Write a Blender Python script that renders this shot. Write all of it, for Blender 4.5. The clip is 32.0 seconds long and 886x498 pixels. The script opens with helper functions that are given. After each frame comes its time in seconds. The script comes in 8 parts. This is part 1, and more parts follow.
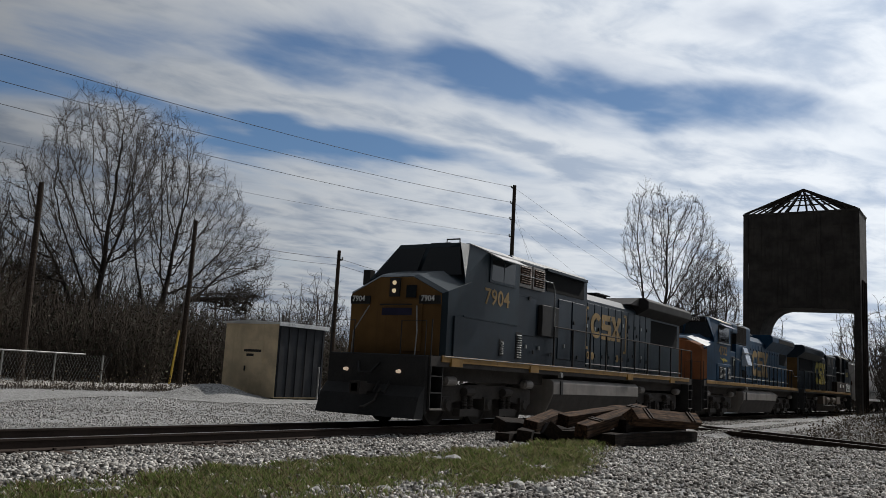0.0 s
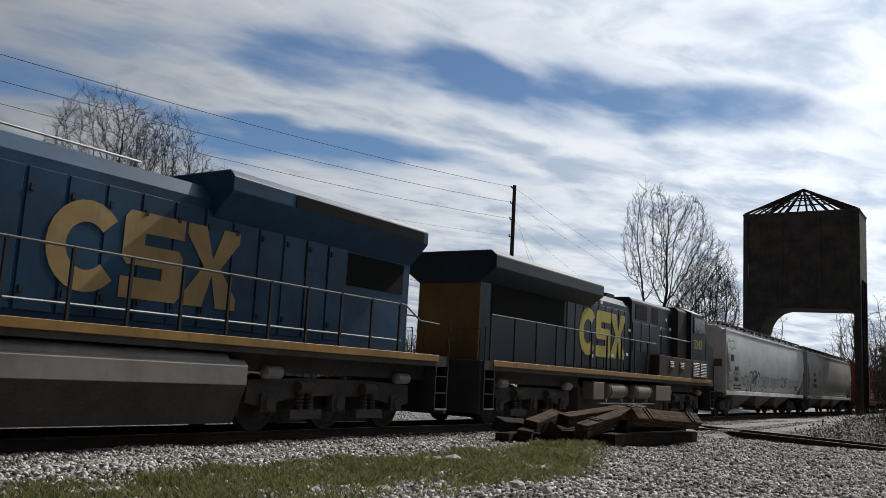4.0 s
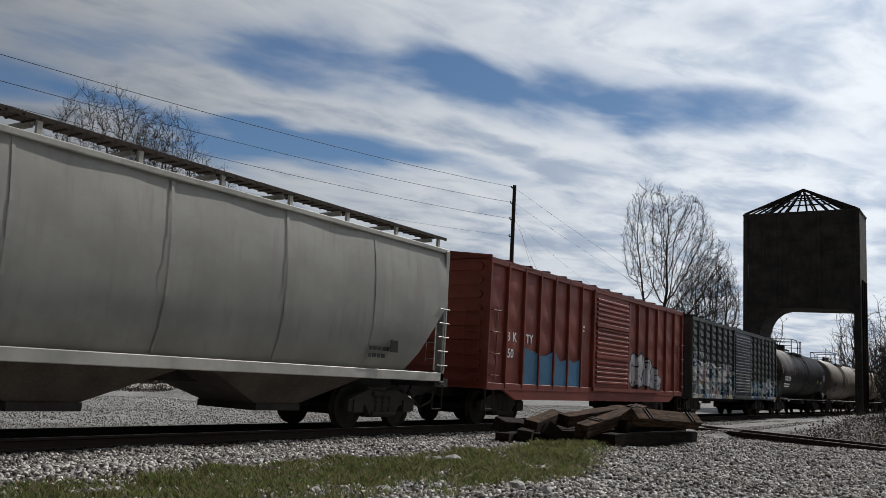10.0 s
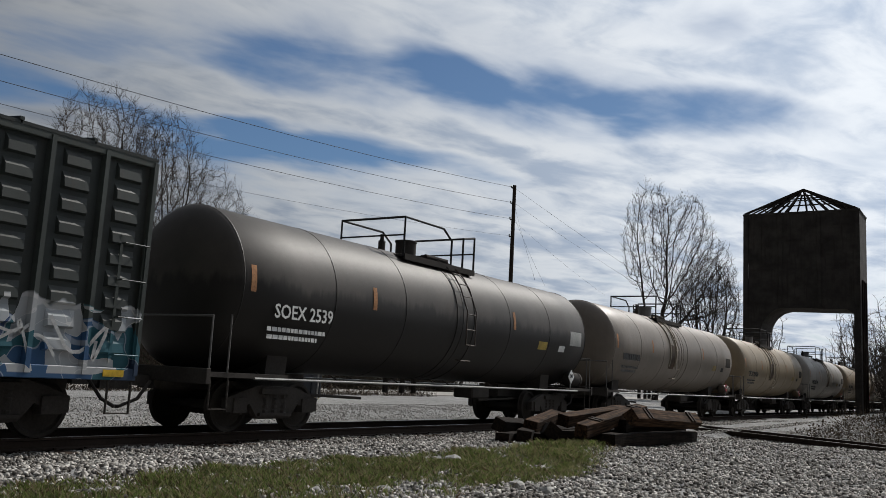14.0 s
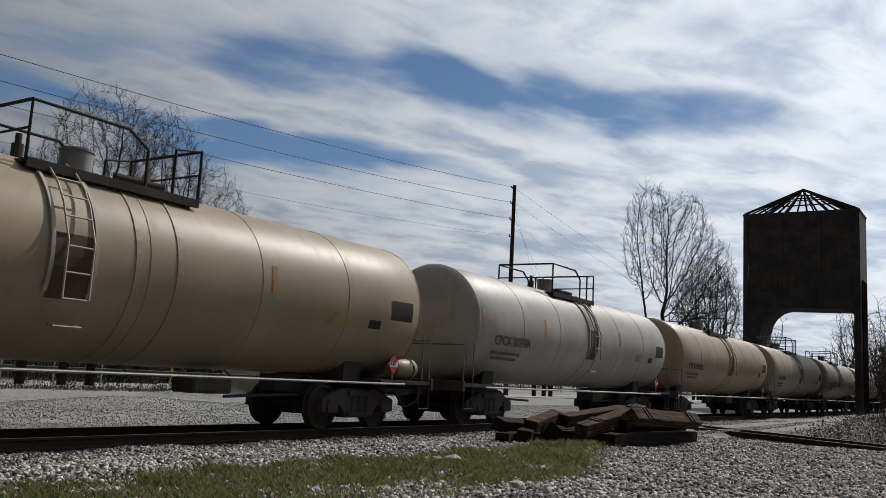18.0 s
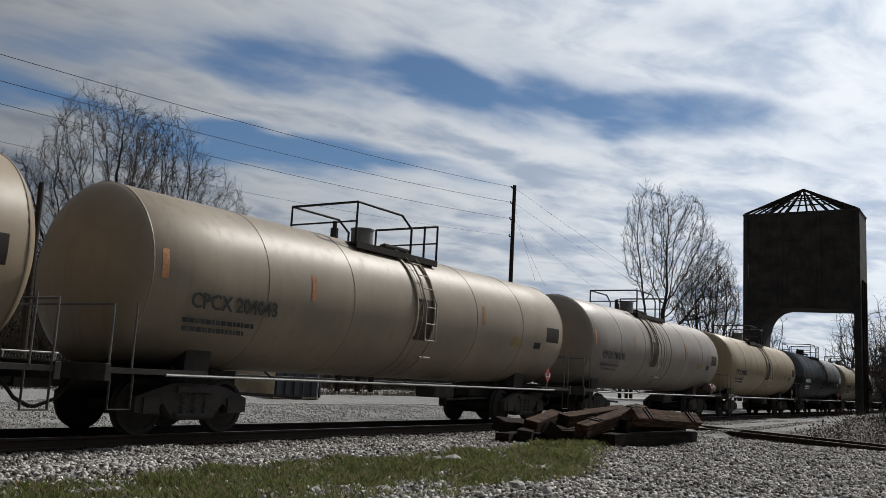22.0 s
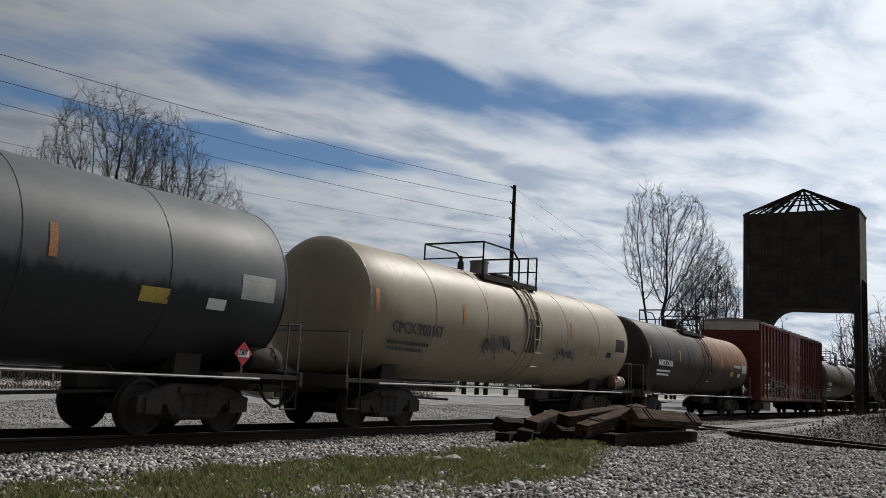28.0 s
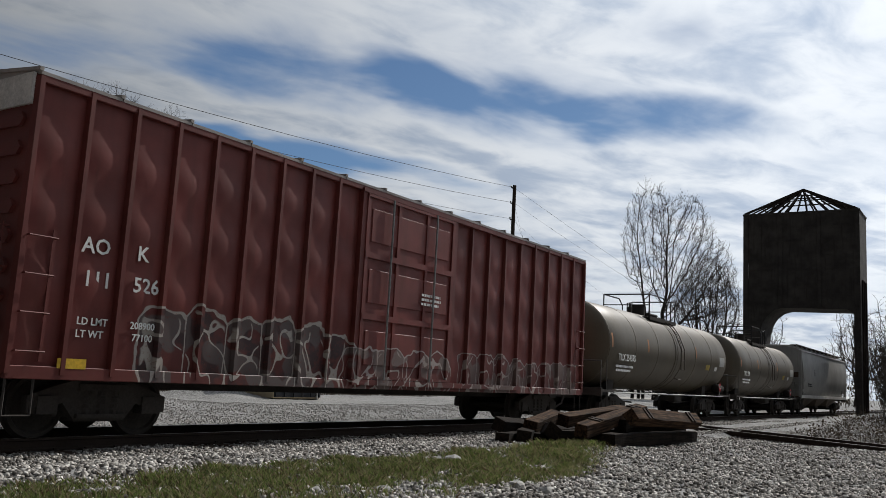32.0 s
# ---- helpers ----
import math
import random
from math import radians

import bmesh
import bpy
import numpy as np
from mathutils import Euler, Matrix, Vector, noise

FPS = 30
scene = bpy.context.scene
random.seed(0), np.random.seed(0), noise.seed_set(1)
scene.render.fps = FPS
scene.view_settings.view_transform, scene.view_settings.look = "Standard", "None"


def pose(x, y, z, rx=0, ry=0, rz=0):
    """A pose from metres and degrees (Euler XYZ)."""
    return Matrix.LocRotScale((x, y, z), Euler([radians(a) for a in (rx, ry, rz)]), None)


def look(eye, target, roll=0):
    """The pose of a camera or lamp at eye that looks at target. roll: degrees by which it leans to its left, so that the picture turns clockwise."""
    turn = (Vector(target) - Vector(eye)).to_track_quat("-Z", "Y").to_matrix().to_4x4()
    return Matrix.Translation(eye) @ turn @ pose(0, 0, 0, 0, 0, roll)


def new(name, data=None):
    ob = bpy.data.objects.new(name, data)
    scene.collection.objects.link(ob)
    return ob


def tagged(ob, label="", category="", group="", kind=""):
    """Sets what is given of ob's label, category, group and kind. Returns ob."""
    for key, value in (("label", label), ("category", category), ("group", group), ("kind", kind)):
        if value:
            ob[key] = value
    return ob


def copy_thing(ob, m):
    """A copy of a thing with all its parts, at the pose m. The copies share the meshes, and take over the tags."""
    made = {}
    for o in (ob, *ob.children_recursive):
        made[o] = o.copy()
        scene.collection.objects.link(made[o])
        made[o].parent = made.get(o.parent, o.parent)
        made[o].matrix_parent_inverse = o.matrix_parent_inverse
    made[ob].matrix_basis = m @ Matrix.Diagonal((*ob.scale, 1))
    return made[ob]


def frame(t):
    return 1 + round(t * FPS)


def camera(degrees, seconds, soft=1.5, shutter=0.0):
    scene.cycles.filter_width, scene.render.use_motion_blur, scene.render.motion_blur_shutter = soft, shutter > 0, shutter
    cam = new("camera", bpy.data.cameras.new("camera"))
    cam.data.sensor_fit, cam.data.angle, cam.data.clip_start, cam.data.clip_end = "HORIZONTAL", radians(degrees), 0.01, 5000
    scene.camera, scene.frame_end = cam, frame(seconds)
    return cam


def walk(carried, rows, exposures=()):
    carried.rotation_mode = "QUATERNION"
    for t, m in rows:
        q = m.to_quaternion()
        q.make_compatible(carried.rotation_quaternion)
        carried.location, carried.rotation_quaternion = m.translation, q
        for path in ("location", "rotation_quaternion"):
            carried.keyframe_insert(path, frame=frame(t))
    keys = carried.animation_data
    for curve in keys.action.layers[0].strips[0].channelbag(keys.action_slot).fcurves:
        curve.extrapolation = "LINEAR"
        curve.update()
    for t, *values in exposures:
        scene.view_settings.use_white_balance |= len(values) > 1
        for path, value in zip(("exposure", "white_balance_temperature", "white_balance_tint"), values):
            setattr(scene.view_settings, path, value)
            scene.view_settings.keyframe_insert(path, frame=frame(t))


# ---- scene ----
# A goods train passes a coaling tower; the camera stands still. World: x along the track, away; y across it; z = 0 at rail top.
from functools import lru_cache

cam = camera(54.39, 32.0, soft=0.6)
EYE = (0.0, 0.0, 1.198)
VIEW = look(EYE, (8.2727, 5.4250, 2.6583), roll=3.156)

TRACK_Y = 12.56          # centre of the main track
GAUGE = 0.755            # half distance between rail heads


def travelled(t):
    """Metres that the train has gone at t seconds."""
    if t <= 16:
        return 10.319 * t + 0.02303 * t * t
    u = t - 16
    return 171.0 + 11.056 * u - 0.0216 * u * u


# ---- light ----
SUN_AZ, SUN_EL = radians(-9), radians(43)
sun_dir = Vector((math.cos(SUN_AZ) * math.cos(SUN_EL), math.sin(SUN_AZ) * math.cos(SUN_EL), math.sin(SUN_EL)))
sun = new("sun", bpy.data.lights.new("sun", "SUN"))
sun.data.energy, sun.data.angle, sun.data.color = 3.0, radians(0.6), (1.0, 0.96, 0.90)
sun.matrix_world = look(sun_dir * 200, (0, 0, 0))
scene.view_settings.exposure = 0.0

drift = new("cloud_drift")


def node_kit(tree):
    """Short makers for shader nodes in one tree."""
    def add(kind, **values):
        n = tree.nodes.new(kind)
        for k, v in values.items():
            n.inputs[k.replace("_", " ")].default_value = v
        return n

    def link(a, b):
        tree.links.new(a, b)

    def math_node(op, a, b=None, c=None, clamp=False):
        n = add("ShaderNodeMath")
        n.operation, n.use_clamp = op, clamp
        for i, v in enumerate((a, b, c)):
            if v is None:
                continue
            if isinstance(v, (int, float)):
                n.inputs[i].default_value = v
            else:
                link(v, n.inputs[i])
        return n.outputs[0]

    def smooth(v, lo, hi, a=0.0, b=1.0):
        n = add("ShaderNodeMapRange")
        n.interpolation_type = "SMOOTHSTEP"
        link(v, n.inputs[0])
        for i, x in enumerate((lo, hi, a, b)):
            n.inputs[i + 1].default_value = x
        return n.outputs[0]

    def mix(fac, a, b, blend="MIX"):
        n = add("ShaderNodeMix")
        n.data_type, n.blend_type = "RGBA", blend
        for sock, v in ((n.inputs[0], fac), (n.inputs[6], a), (n.inputs[7], b)):
            if isinstance(v, (int, float)):
                sock.default_value = v
            elif isinstance(v, (tuple, list)):
                sock.default_value = (*v, 1.0) if len(v) == 3 else v
            else:
                link(v, sock)
        return n.outputs[2]

    def noise_node(vec, scale, detail=4.0, rough=0.55, distortion=0.0):
        n = add("ShaderNodeTexNoise", Scale=scale, Detail=detail, Roughness=rough, Distortion=distortion)
        if vec is not None:
            link(vec, n.inputs["Vector"])
        return n.outputs[0]

    def mapping(vec, scale=(1, 1, 1), loc=(0, 0, 0), rot=(0, 0, 0)):
        n = add("ShaderNodeMapping", Scale=scale, Location=loc, Rotation=rot)
        link(vec, n.inputs[0])
        return n.outputs[0]

    return add, link, math_node, smooth, mix, noise_node, mapping


def make_world():
    world = bpy.data.worlds.new("sky")
    scene.world = world
    world.use_nodes = True
    tree = world.node_tree
    tree.nodes.clear()
    add, link, mth, smooth, mix, noise_node, mapping = node_kit(tree)

    def vector_op(op):
        n = add("ShaderNodeVectorMath")
        n.operation = op
        return n

    sky = add("ShaderNodeTexSky")
    sky.sky_type, sky.sun_disc, sky.sun_elevation, sky.sun_rotation = "NISHITA", False, SUN_EL, math.pi / 2 - SUN_AZ
    sky.altitude, sky.air_density, sky.dust_density, sky.ozone_density = 200.0, 1.0, 0.6, 2.0
    blue = vector_op("SCALE")
    link(mix(1.0, sky.outputs[0], (0.74, 0.90, 1.04), "MULTIPLY"), blue.inputs[0])
    blue.inputs["Scale"].default_value = 0.055
    co = add("ShaderNodeTexCoord")
    co.object = drift
    sep = add("ShaderNodeSeparateXYZ")
    link(co.outputs["Object"], sep.inputs[0])
    # the layer of cloud as a flat sheet overhead
    lift = mth("ADD", mth("MAXIMUM", sep.outputs[2], 0.0), 0.10)
    uv = add("ShaderNodeCombineXYZ")
    link(mth("DIVIDE", sep.outputs[0], lift), uv.inputs[0])
    link(mth("DIVIDE", sep.outputs[1], lift), uv.inputs[1])
    flat = mapping(uv.outputs[0], rot=(0, 0, radians(CLOUD_TURN)))
    streaks = mapping(flat, scale=(0.75, 1.45, 1), loc=(3.1, 1.7, 0))
    big = noise_node(streaks, 1.15, 6, 0.50, 0.8)
    fine = noise_node(mapping(flat, scale=(2.1, 2.9, 1), loc=(7, 2, 0)), 1.3, 9, 0.58, 0.5)
    warp = noise_node(mapping(flat, scale=(1.5, 2.6, 1), loc=(1, 9, 0)), 1.3, 4, 0.48, 0.3)
    dens = mth("ADD", mth("MULTIPLY", big, 0.62), mth("MULTIPLY", fine, 0.38))
    for (u, v, turn, a, b, depth) in CLOUD_GAPS:
        m = add("ShaderNodeMapping", Location=(u, v, 0), Rotation=(0, 0, turn), Scale=(a, b, 1))
        m.vector_type = "TEXTURE"
        link(uv.outputs[0], m.inputs[0])
        ln = vector_op("LENGTH")
        link(m.outputs[0], ln.inputs[0])
        r = mth("ADD", ln.outputs["Value"], mth("MULTIPLY", mth("SUBTRACT", warp, 0.5), 3.0))
        dens = mth("SUBTRACT", dens, smooth(r, 2.3, -0.2, 0.0, depth))
    cover = smooth(dens, 0.00, 0.54, 0.0, 1.0)
    horizon = smooth(sep.outputs[2], 0.0, 0.16, 0.55, 0.0)
    cover = mth("MAXIMUM", cover, horizon)
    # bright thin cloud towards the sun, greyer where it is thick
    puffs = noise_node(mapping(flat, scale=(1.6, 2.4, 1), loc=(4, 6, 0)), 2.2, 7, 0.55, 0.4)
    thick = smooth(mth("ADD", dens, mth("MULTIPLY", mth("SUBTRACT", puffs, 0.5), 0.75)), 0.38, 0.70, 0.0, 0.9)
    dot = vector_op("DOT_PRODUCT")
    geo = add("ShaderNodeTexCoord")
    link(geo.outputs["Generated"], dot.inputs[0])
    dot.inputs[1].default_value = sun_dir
    # steep falloff dims the unseen sky behind the eye, keeping near sides dark
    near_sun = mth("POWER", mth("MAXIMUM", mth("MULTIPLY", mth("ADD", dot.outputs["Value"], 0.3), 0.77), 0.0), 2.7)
    low_sky = smooth(sep.outputs[2], 0.42, 0.05, 1.0, 1.26)      # lower sky drawn brighter
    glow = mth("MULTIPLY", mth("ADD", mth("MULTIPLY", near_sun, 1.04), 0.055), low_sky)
    colour = mix(thick, (0.93, 0.98, 1.04), (0.45, 0.55, 0.71))
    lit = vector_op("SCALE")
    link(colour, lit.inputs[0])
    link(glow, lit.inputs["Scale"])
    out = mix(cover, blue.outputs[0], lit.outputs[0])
    bg = add("ShaderNodeBackground", Strength=CLOUD_LIGHT)
    link(out, bg.inputs[0])
    end = add("ShaderNodeOutputWorld")
    link(bg.outputs[0], end.inputs[0])


CLOUD_TURN, CLOUD_LIGHT = 25.0, 1.0
CLOUD_GAPS = [(1.99, 1.01, -0.38, 0.23, 0.13, 0.52), (1.78, 1.07, -0.24, 0.14, 0.07, 0.34), (2.25, 0.60, -1.01, 0.18, 0.14, 0.46), (2.06, 1.80, -0.74, 0.27, 0.17, 0.48), (1.24, 2.16, 0.01, 0.16, 0.18, 0.46),
              (1.83, 2.04, 0.01, 0.22, 0.16, 0.46), (1.61, 1.37, -0.58, 0.21, 0.14, 0.36), (1.80, 0.42, -0.85, 0.11, 0.08, 0.28), (1.37, 1.56, -0.34, 0.18, 0.15, 0.20), (2.32, 1.50, -0.56, 0.20, 0.08, 0.22), (1.21, 1.78, -0.41, 0.17, 0.13, 0.22)]
make_world()


# ---- materials ----
def material(name):
    m = bpy.data.materials.new(name)
    m.use_nodes = True
    t = m.node_tree
    t.nodes.clear()
    kit = node_kit(t)
    add, link = kit[0], kit[1]
    bsdf = add("ShaderNodeBsdfPrincipled")
    out = add("ShaderNodeOutputMaterial")
    link(bsdf.outputs[0], out.inputs[0])
    return m, bsdf, kit


def bump(kit, bsdf, height, strength, distance):
    add, link = kit[0], kit[1]
    b = add("ShaderNodeBump", Strength=strength, Distance=distance)
    link(height, b.inputs["Height"])
    link(b.outputs[0], bsdf.inputs["Normal"])


@lru_cache(None)
def paint(name, col, rough=0.5, metal=0.0, dirt=(0.10, 0.075, 0.05), amount=0.45, vary=0.25, relief=0.003, coat=0.0, art=(), shine=0.3):
    """Weathered paint: large fade, streaks that run down, fine grain."""
    m, bsdf, kit = material(name)
    add, link, mth, smooth, mix, noise_node, mapping = kit
    co = add("ShaderNodeTexCoord").outputs["Object"]
    fade = noise_node(mapping(co, (0.7, 0.7, 0.9)), 1.0, 6, 0.6)
    runs = noise_node(mapping(co, (5.0, 5.0, 0.45)), 1.0, 5, 0.6)
    grain = noise_node(co, 45.0, 4, 0.65)
    light = tuple(min(1, c * (1 + vary)) for c in col)
    dark = tuple(c * (1 - vary) for c in col)
    base = mix(smooth(fade, 0.3, 0.7), dark, light)
    dirty = mth("MULTIPLY", smooth(runs, 0.48, 0.78), mth("MULTIPLY", smooth(fade, 0.25, 0.65), amount))
    base = mix(dirty, base, dirt)
    base = mix(mth("MULTIPLY", smooth(grain, 0.58, 0.75), amount * 0.35), base, dirt)
    for piece in art:
        base = (throw_up if isinstance(piece[0][0], tuple) else sprayed)(kit, co, base, *piece)
    link(base, bsdf.inputs["Base Color"])
    link(mth("ADD", mth("MULTIPLY", grain, 0.2), mth("ADD", mth("MULTIPLY", dirty, 0.25), rough - 0.1), clamp=True), bsdf.inputs["Roughness"])
    bsdf.inputs["Metallic"].default_value = metal
    bsdf.inputs["Coat Weight"].default_value = coat
    bsdf.inputs["Specular IOR Level"].default_value = shine
    bump(kit, bsdf, mth("ADD", grain, mth("MULTIPLY", runs, 1.5)), 0.35, relief)
    return m


def sprayed(kit, co, base, area, palette, outline, size=1.5, seed=0.0, fill=1.0, line=0.035, keep=1.0):
    """Graffiti on a painted side: bent cells of spray paint with outlines, inside area = (x0, x1, z0, z1) with a ragged edge."""
    add, link, mth, smooth, mix, noise_node, mapping = kit
    x0, x1, z0, z1 = area
    sep = add("ShaderNodeSeparateXYZ")
    link(co, sep.inputs[0])
    flat = add("ShaderNodeCombineXYZ")
    link(sep.outputs[0], flat.inputs[0])
    link(sep.outputs[2], flat.inputs[2])
    wob = add("ShaderNodeTexNoise", Scale=1.6, Detail=1.0)
    link(mapping(flat.outputs[0], loc=(seed, 0, seed * 2)), wob.inputs["Vector"])
    sub = add("ShaderNodeVectorMath")
    sub.operation = "SUBTRACT"
    link(wob.outputs["Color"], sub.inputs[0])
    sub.inputs[1].default_value = (0.5, 0.5, 0.5)
    bend = add("ShaderNodeVectorMath")
    bend.operation = "MULTIPLY_ADD"
    link(sub.outputs[0], bend.inputs[0])
    bend.inputs[1].default_value = (1.1, 0.0, 1.1)
    link(flat.outputs[0], bend.inputs[2])
    at = mapping(bend.outputs[0], scale=(1.0, 1.0, 0.75), loc=(seed * 3, 0, seed))
    cell, edge = add("ShaderNodeTexVoronoi", Scale=size), add("ShaderNodeTexVoronoi", Scale=size)
    edge.feature = "DISTANCE_TO_EDGE"
    link(at, cell.inputs["Vector"])
    link(at, edge.inputs["Vector"])
    tone = add("ShaderNodeSeparateColor")
    link(cell.outputs["Color"], tone.inputs[0])
    ramp = add("ShaderNodeValToRGB")
    ramp.color_ramp.interpolation = "CONSTANT"
    els = ramp.color_ramp.elements
    while len(els) < len(palette):
        els.new(0.5)
    for i, c in enumerate(palette):
        els[i].position, els[i].color = i / len(palette), (*c, 1)
    link(tone.outputs[0], ramp.inputs[0])
    rough_edge = mth("MULTIPLY", mth("SUBTRACT", noise_node(mapping(flat.outputs[0], loc=(seed, 5, 1)), 1.3, 3, 0.5), 0.5), 0.9)
    zz = mth("ADD", sep.outputs[2], rough_edge)
    inside_area = mth("MULTIPLY", mth("MULTIPLY", smooth(zz, z1 + 0.015, z1 - 0.015), smooth(sep.outputs[2], z0 - 0.01, z0 + 0.01)),
                      mth("MULTIPLY", smooth(mth("ADD", sep.outputs[0], rough_edge), x0 - 0.01, x0 + 0.01), smooth(mth("ADD", sep.outputs[0], rough_edge), x1 + 0.01, x1 - 0.01)))
    if keep < 1:                          # only some of the cells are filled
        inside_area = mth("MULTIPLY", inside_area, mth("LESS_THAN", tone.outputs[1], keep))
    art = mix(fill, base, ramp.outputs[0]) if fill < 1 else ramp.outputs[0]
    rim = smooth(mth("ABSOLUTE", mth("SUBTRACT", zz, z1 - 0.04)), 0.035, 0.018)
    ink = mth("MAXIMUM", smooth(edge.outputs["Distance"], line, line * 0.6), rim)
    return mix(inside_area, base, mix(ink, art, outline))


def throw_up(kit, co, base, letters, fills, outline, seed=0.0, wobble=0.5, line=0.13, keep=1.0):
    """Balloon letters in spray paint: fat overlapping blobs (x, z, half width, half height), outlined, with loose inner lines."""
    add, link, mth, smooth, mix, noise_node, mapping = kit
    sep = add("ShaderNodeSeparateXYZ")
    link(co, sep.inputs[0])
    flat = add("ShaderNodeCombineXYZ")
    link(sep.outputs[0], flat.inputs[0])
    link(sep.outputs[2], flat.inputs[2])
    wob = noise_node(mapping(flat.outputs[0], loc=(seed, 0, seed * 2)), 1.9, 2, 0.5)
    wob = mth("MULTIPLY", mth("SUBTRACT", wob, 0.5), wobble * 2.4)
    first = second = None
    for x, z, rx, rz in letters:
        u = mth("ABSOLUTE", mth("MULTIPLY", mth("SUBTRACT", sep.outputs[0], x), 1 / rx))
        v = mth("ABSOLUTE", mth("MULTIPLY", mth("SUBTRACT", sep.outputs[2], z), 1 / rz))
        d = mth("ADD", mth("POWER", mth("ADD", mth("POWER", u, 2.8), mth("POWER", v, 2.8)), 0.357), wob)
        if first is None:
            first, second = d, mth("ADD", d, 9.0)
        else:
            second = mth("MINIMUM", second, mth("MAXIMUM", first, d))
            first = mth("MINIMUM", first, d)
    inside_all = smooth(first, 1.02, 0.99)
    strokes = noise_node(mapping(flat.outputs[0], scale=(1.0, 1.0, 0.7), loc=(seed * 5, 0, seed)), 2.3, 0, 0.5, 0.6)
    inner = mth("MULTIPLY", smooth(mth("ABSOLUTE", mth("SUBTRACT", strokes, 0.5)), 0.030, 0.018), smooth(first, 0.86, 0.78))
    ink = mth("MAXIMUM", mth("MAXIMUM", smooth(first, 1 - line, 1 - line * 0.8), smooth(mth("SUBTRACT", second, first), line * 0.7, line * 0.45)), inner)
    tone = noise_node(mapping(flat.outputs[0], loc=(seed, 3, 2)), 2.1, 3, 0.6)
    body = mix(smooth(tone, 0.44, 0.56), fills[0], fills[1])
    if len(fills) > 2:
        body = mix(smooth(noise_node(mapping(flat.outputs[0], loc=(9, seed, 4)), 1.7, 1, 0.5), 0.50, 0.54), body, fills[2])
    worn = smooth(noise_node(flat.outputs[0], 14.0, 5, 0.7), 0.30, 0.48, 0.35, 1.0)
    return mix(mth("MULTIPLY", mth("MULTIPLY", inside_all, worn), keep), base, mix(ink, body, outline))


@lru_cache(None)
def stony(name, lo, hi, scale=18.0, rough=0.95, relief=0.03):
    """Loose stone: a cell pattern of greys with larger worn patches."""
    m, bsdf, kit = material(name)
    add, link, mth, smooth, mix, noise_node, mapping = kit
    co = add("ShaderNodeTexCoord").outputs["Object"]
    cells = add("ShaderNodeTexVoronoi", Scale=scale)
    link(co, cells.inputs["Vector"])
    patch = noise_node(co, 0.35, 6, 0.6)
    grain = noise_node(co, scale * 4, 4, 0.7)
    tone = add("ShaderNodeSeparateColor")
    link(cells.outputs["Color"], tone.inputs[0])
    base = mix(tone.outputs[0], lo, hi)
    base = mix(smooth(patch, 0.35, 0.75, 0.0, 0.5), base, tuple(c * 1.15 for c in hi))
    base = mix(mth("MULTIPLY", smooth(grain, 0.5, 0.8), 0.4), base, lo)
    link(base, bsdf.inputs["Base Color"])
    bsdf.inputs["Roughness"].default_value = rough
    bump(kit, bsdf, mth("SUBTRACT", mth("MULTIPLY", grain, 0.25), cells.outputs["Distance"]), 0.8, relief)
    return m


@lru_cache(None)
def islands(name, cols, rough=0.9, grain_scale=30.0, relief=0.004, thin=0.0):
    """Many small pieces in one mesh, each of its own tone."""
    m, bsdf, kit = material(name)
    add, link, mth, smooth, mix, noise_node, mapping = kit
    rnd = add("ShaderNodeNewGeometry").outputs["Random Per Island"]
    co = add("ShaderNodeTexCoord").outputs["Object"]
    ramp = add("ShaderNodeValToRGB")
    els = ramp.color_ramp.elements
    while len(els) < len(cols):
        els.new(0.5)
    for i, c in enumerate(cols):
        els[i].position, els[i].color = i / (len(cols) - 1), (*c, 1)
    link(rnd, ramp.inputs[0])
    grain = noise_node(co, grain_scale, 4, 0.65)
    base = mix(mth("MULTIPLY", grain, 0.5), ramp.outputs[0], tuple(c * 0.55 for c in cols[0]))
    link(base, bsdf.inputs["Base Color"])
    bsdf.inputs["Roughness"].default_value = rough
    if thin:                              # light shines through thin blades
        leaf, both = add("ShaderNodeBsdfTranslucent"), add("ShaderNodeMixShader", Fac=thin)
        link(base, leaf.inputs[0])
        link(bsdf.outputs[0], both.inputs[1])
        link(leaf.outputs[0], both.inputs[2])
        link(both.outputs[0], m.node_tree.nodes["Material Output"].inputs[0])
        return m
    bump(kit, bsdf, grain, 0.5, relief)
    return m


@lru_cache(None)
def plain(name, col, rough=0.6, metal=0.0, grain_scale=25.0, vary=0.3, relief=0.002):
    m, bsdf, kit = material(name)
    add, link, mth, smooth, mix, noise_node, mapping = kit
    co = add("ShaderNodeTexCoord").outputs["Object"]
    a, b = noise_node(co, grain_scale, 5, 0.6), noise_node(co, grain_scale / 14, 4, 0.55)
    base = mix(smooth(mth("ADD", mth("MULTIPLY", a, 0.5), mth("MULTIPLY", b, 0.5)), 0.3, 0.7), tuple(c * (1 - vary) for c in col), tuple(min(1, c * (1 + vary)) for c in col))
    link(base, bsdf.inputs["Base Color"])
    link(mth("ADD", mth("MULTIPLY", a, 0.25), rough - 0.12, clamp=True), bsdf.inputs["Roughness"])
    bsdf.inputs["Metallic"].default_value = metal
    bsdf.inputs["Specular IOR Level"].default_value = 0.2 if max(col) < 0.06 else 0.5
    bump(kit, bsdf, a, 0.4, relief)
    return m


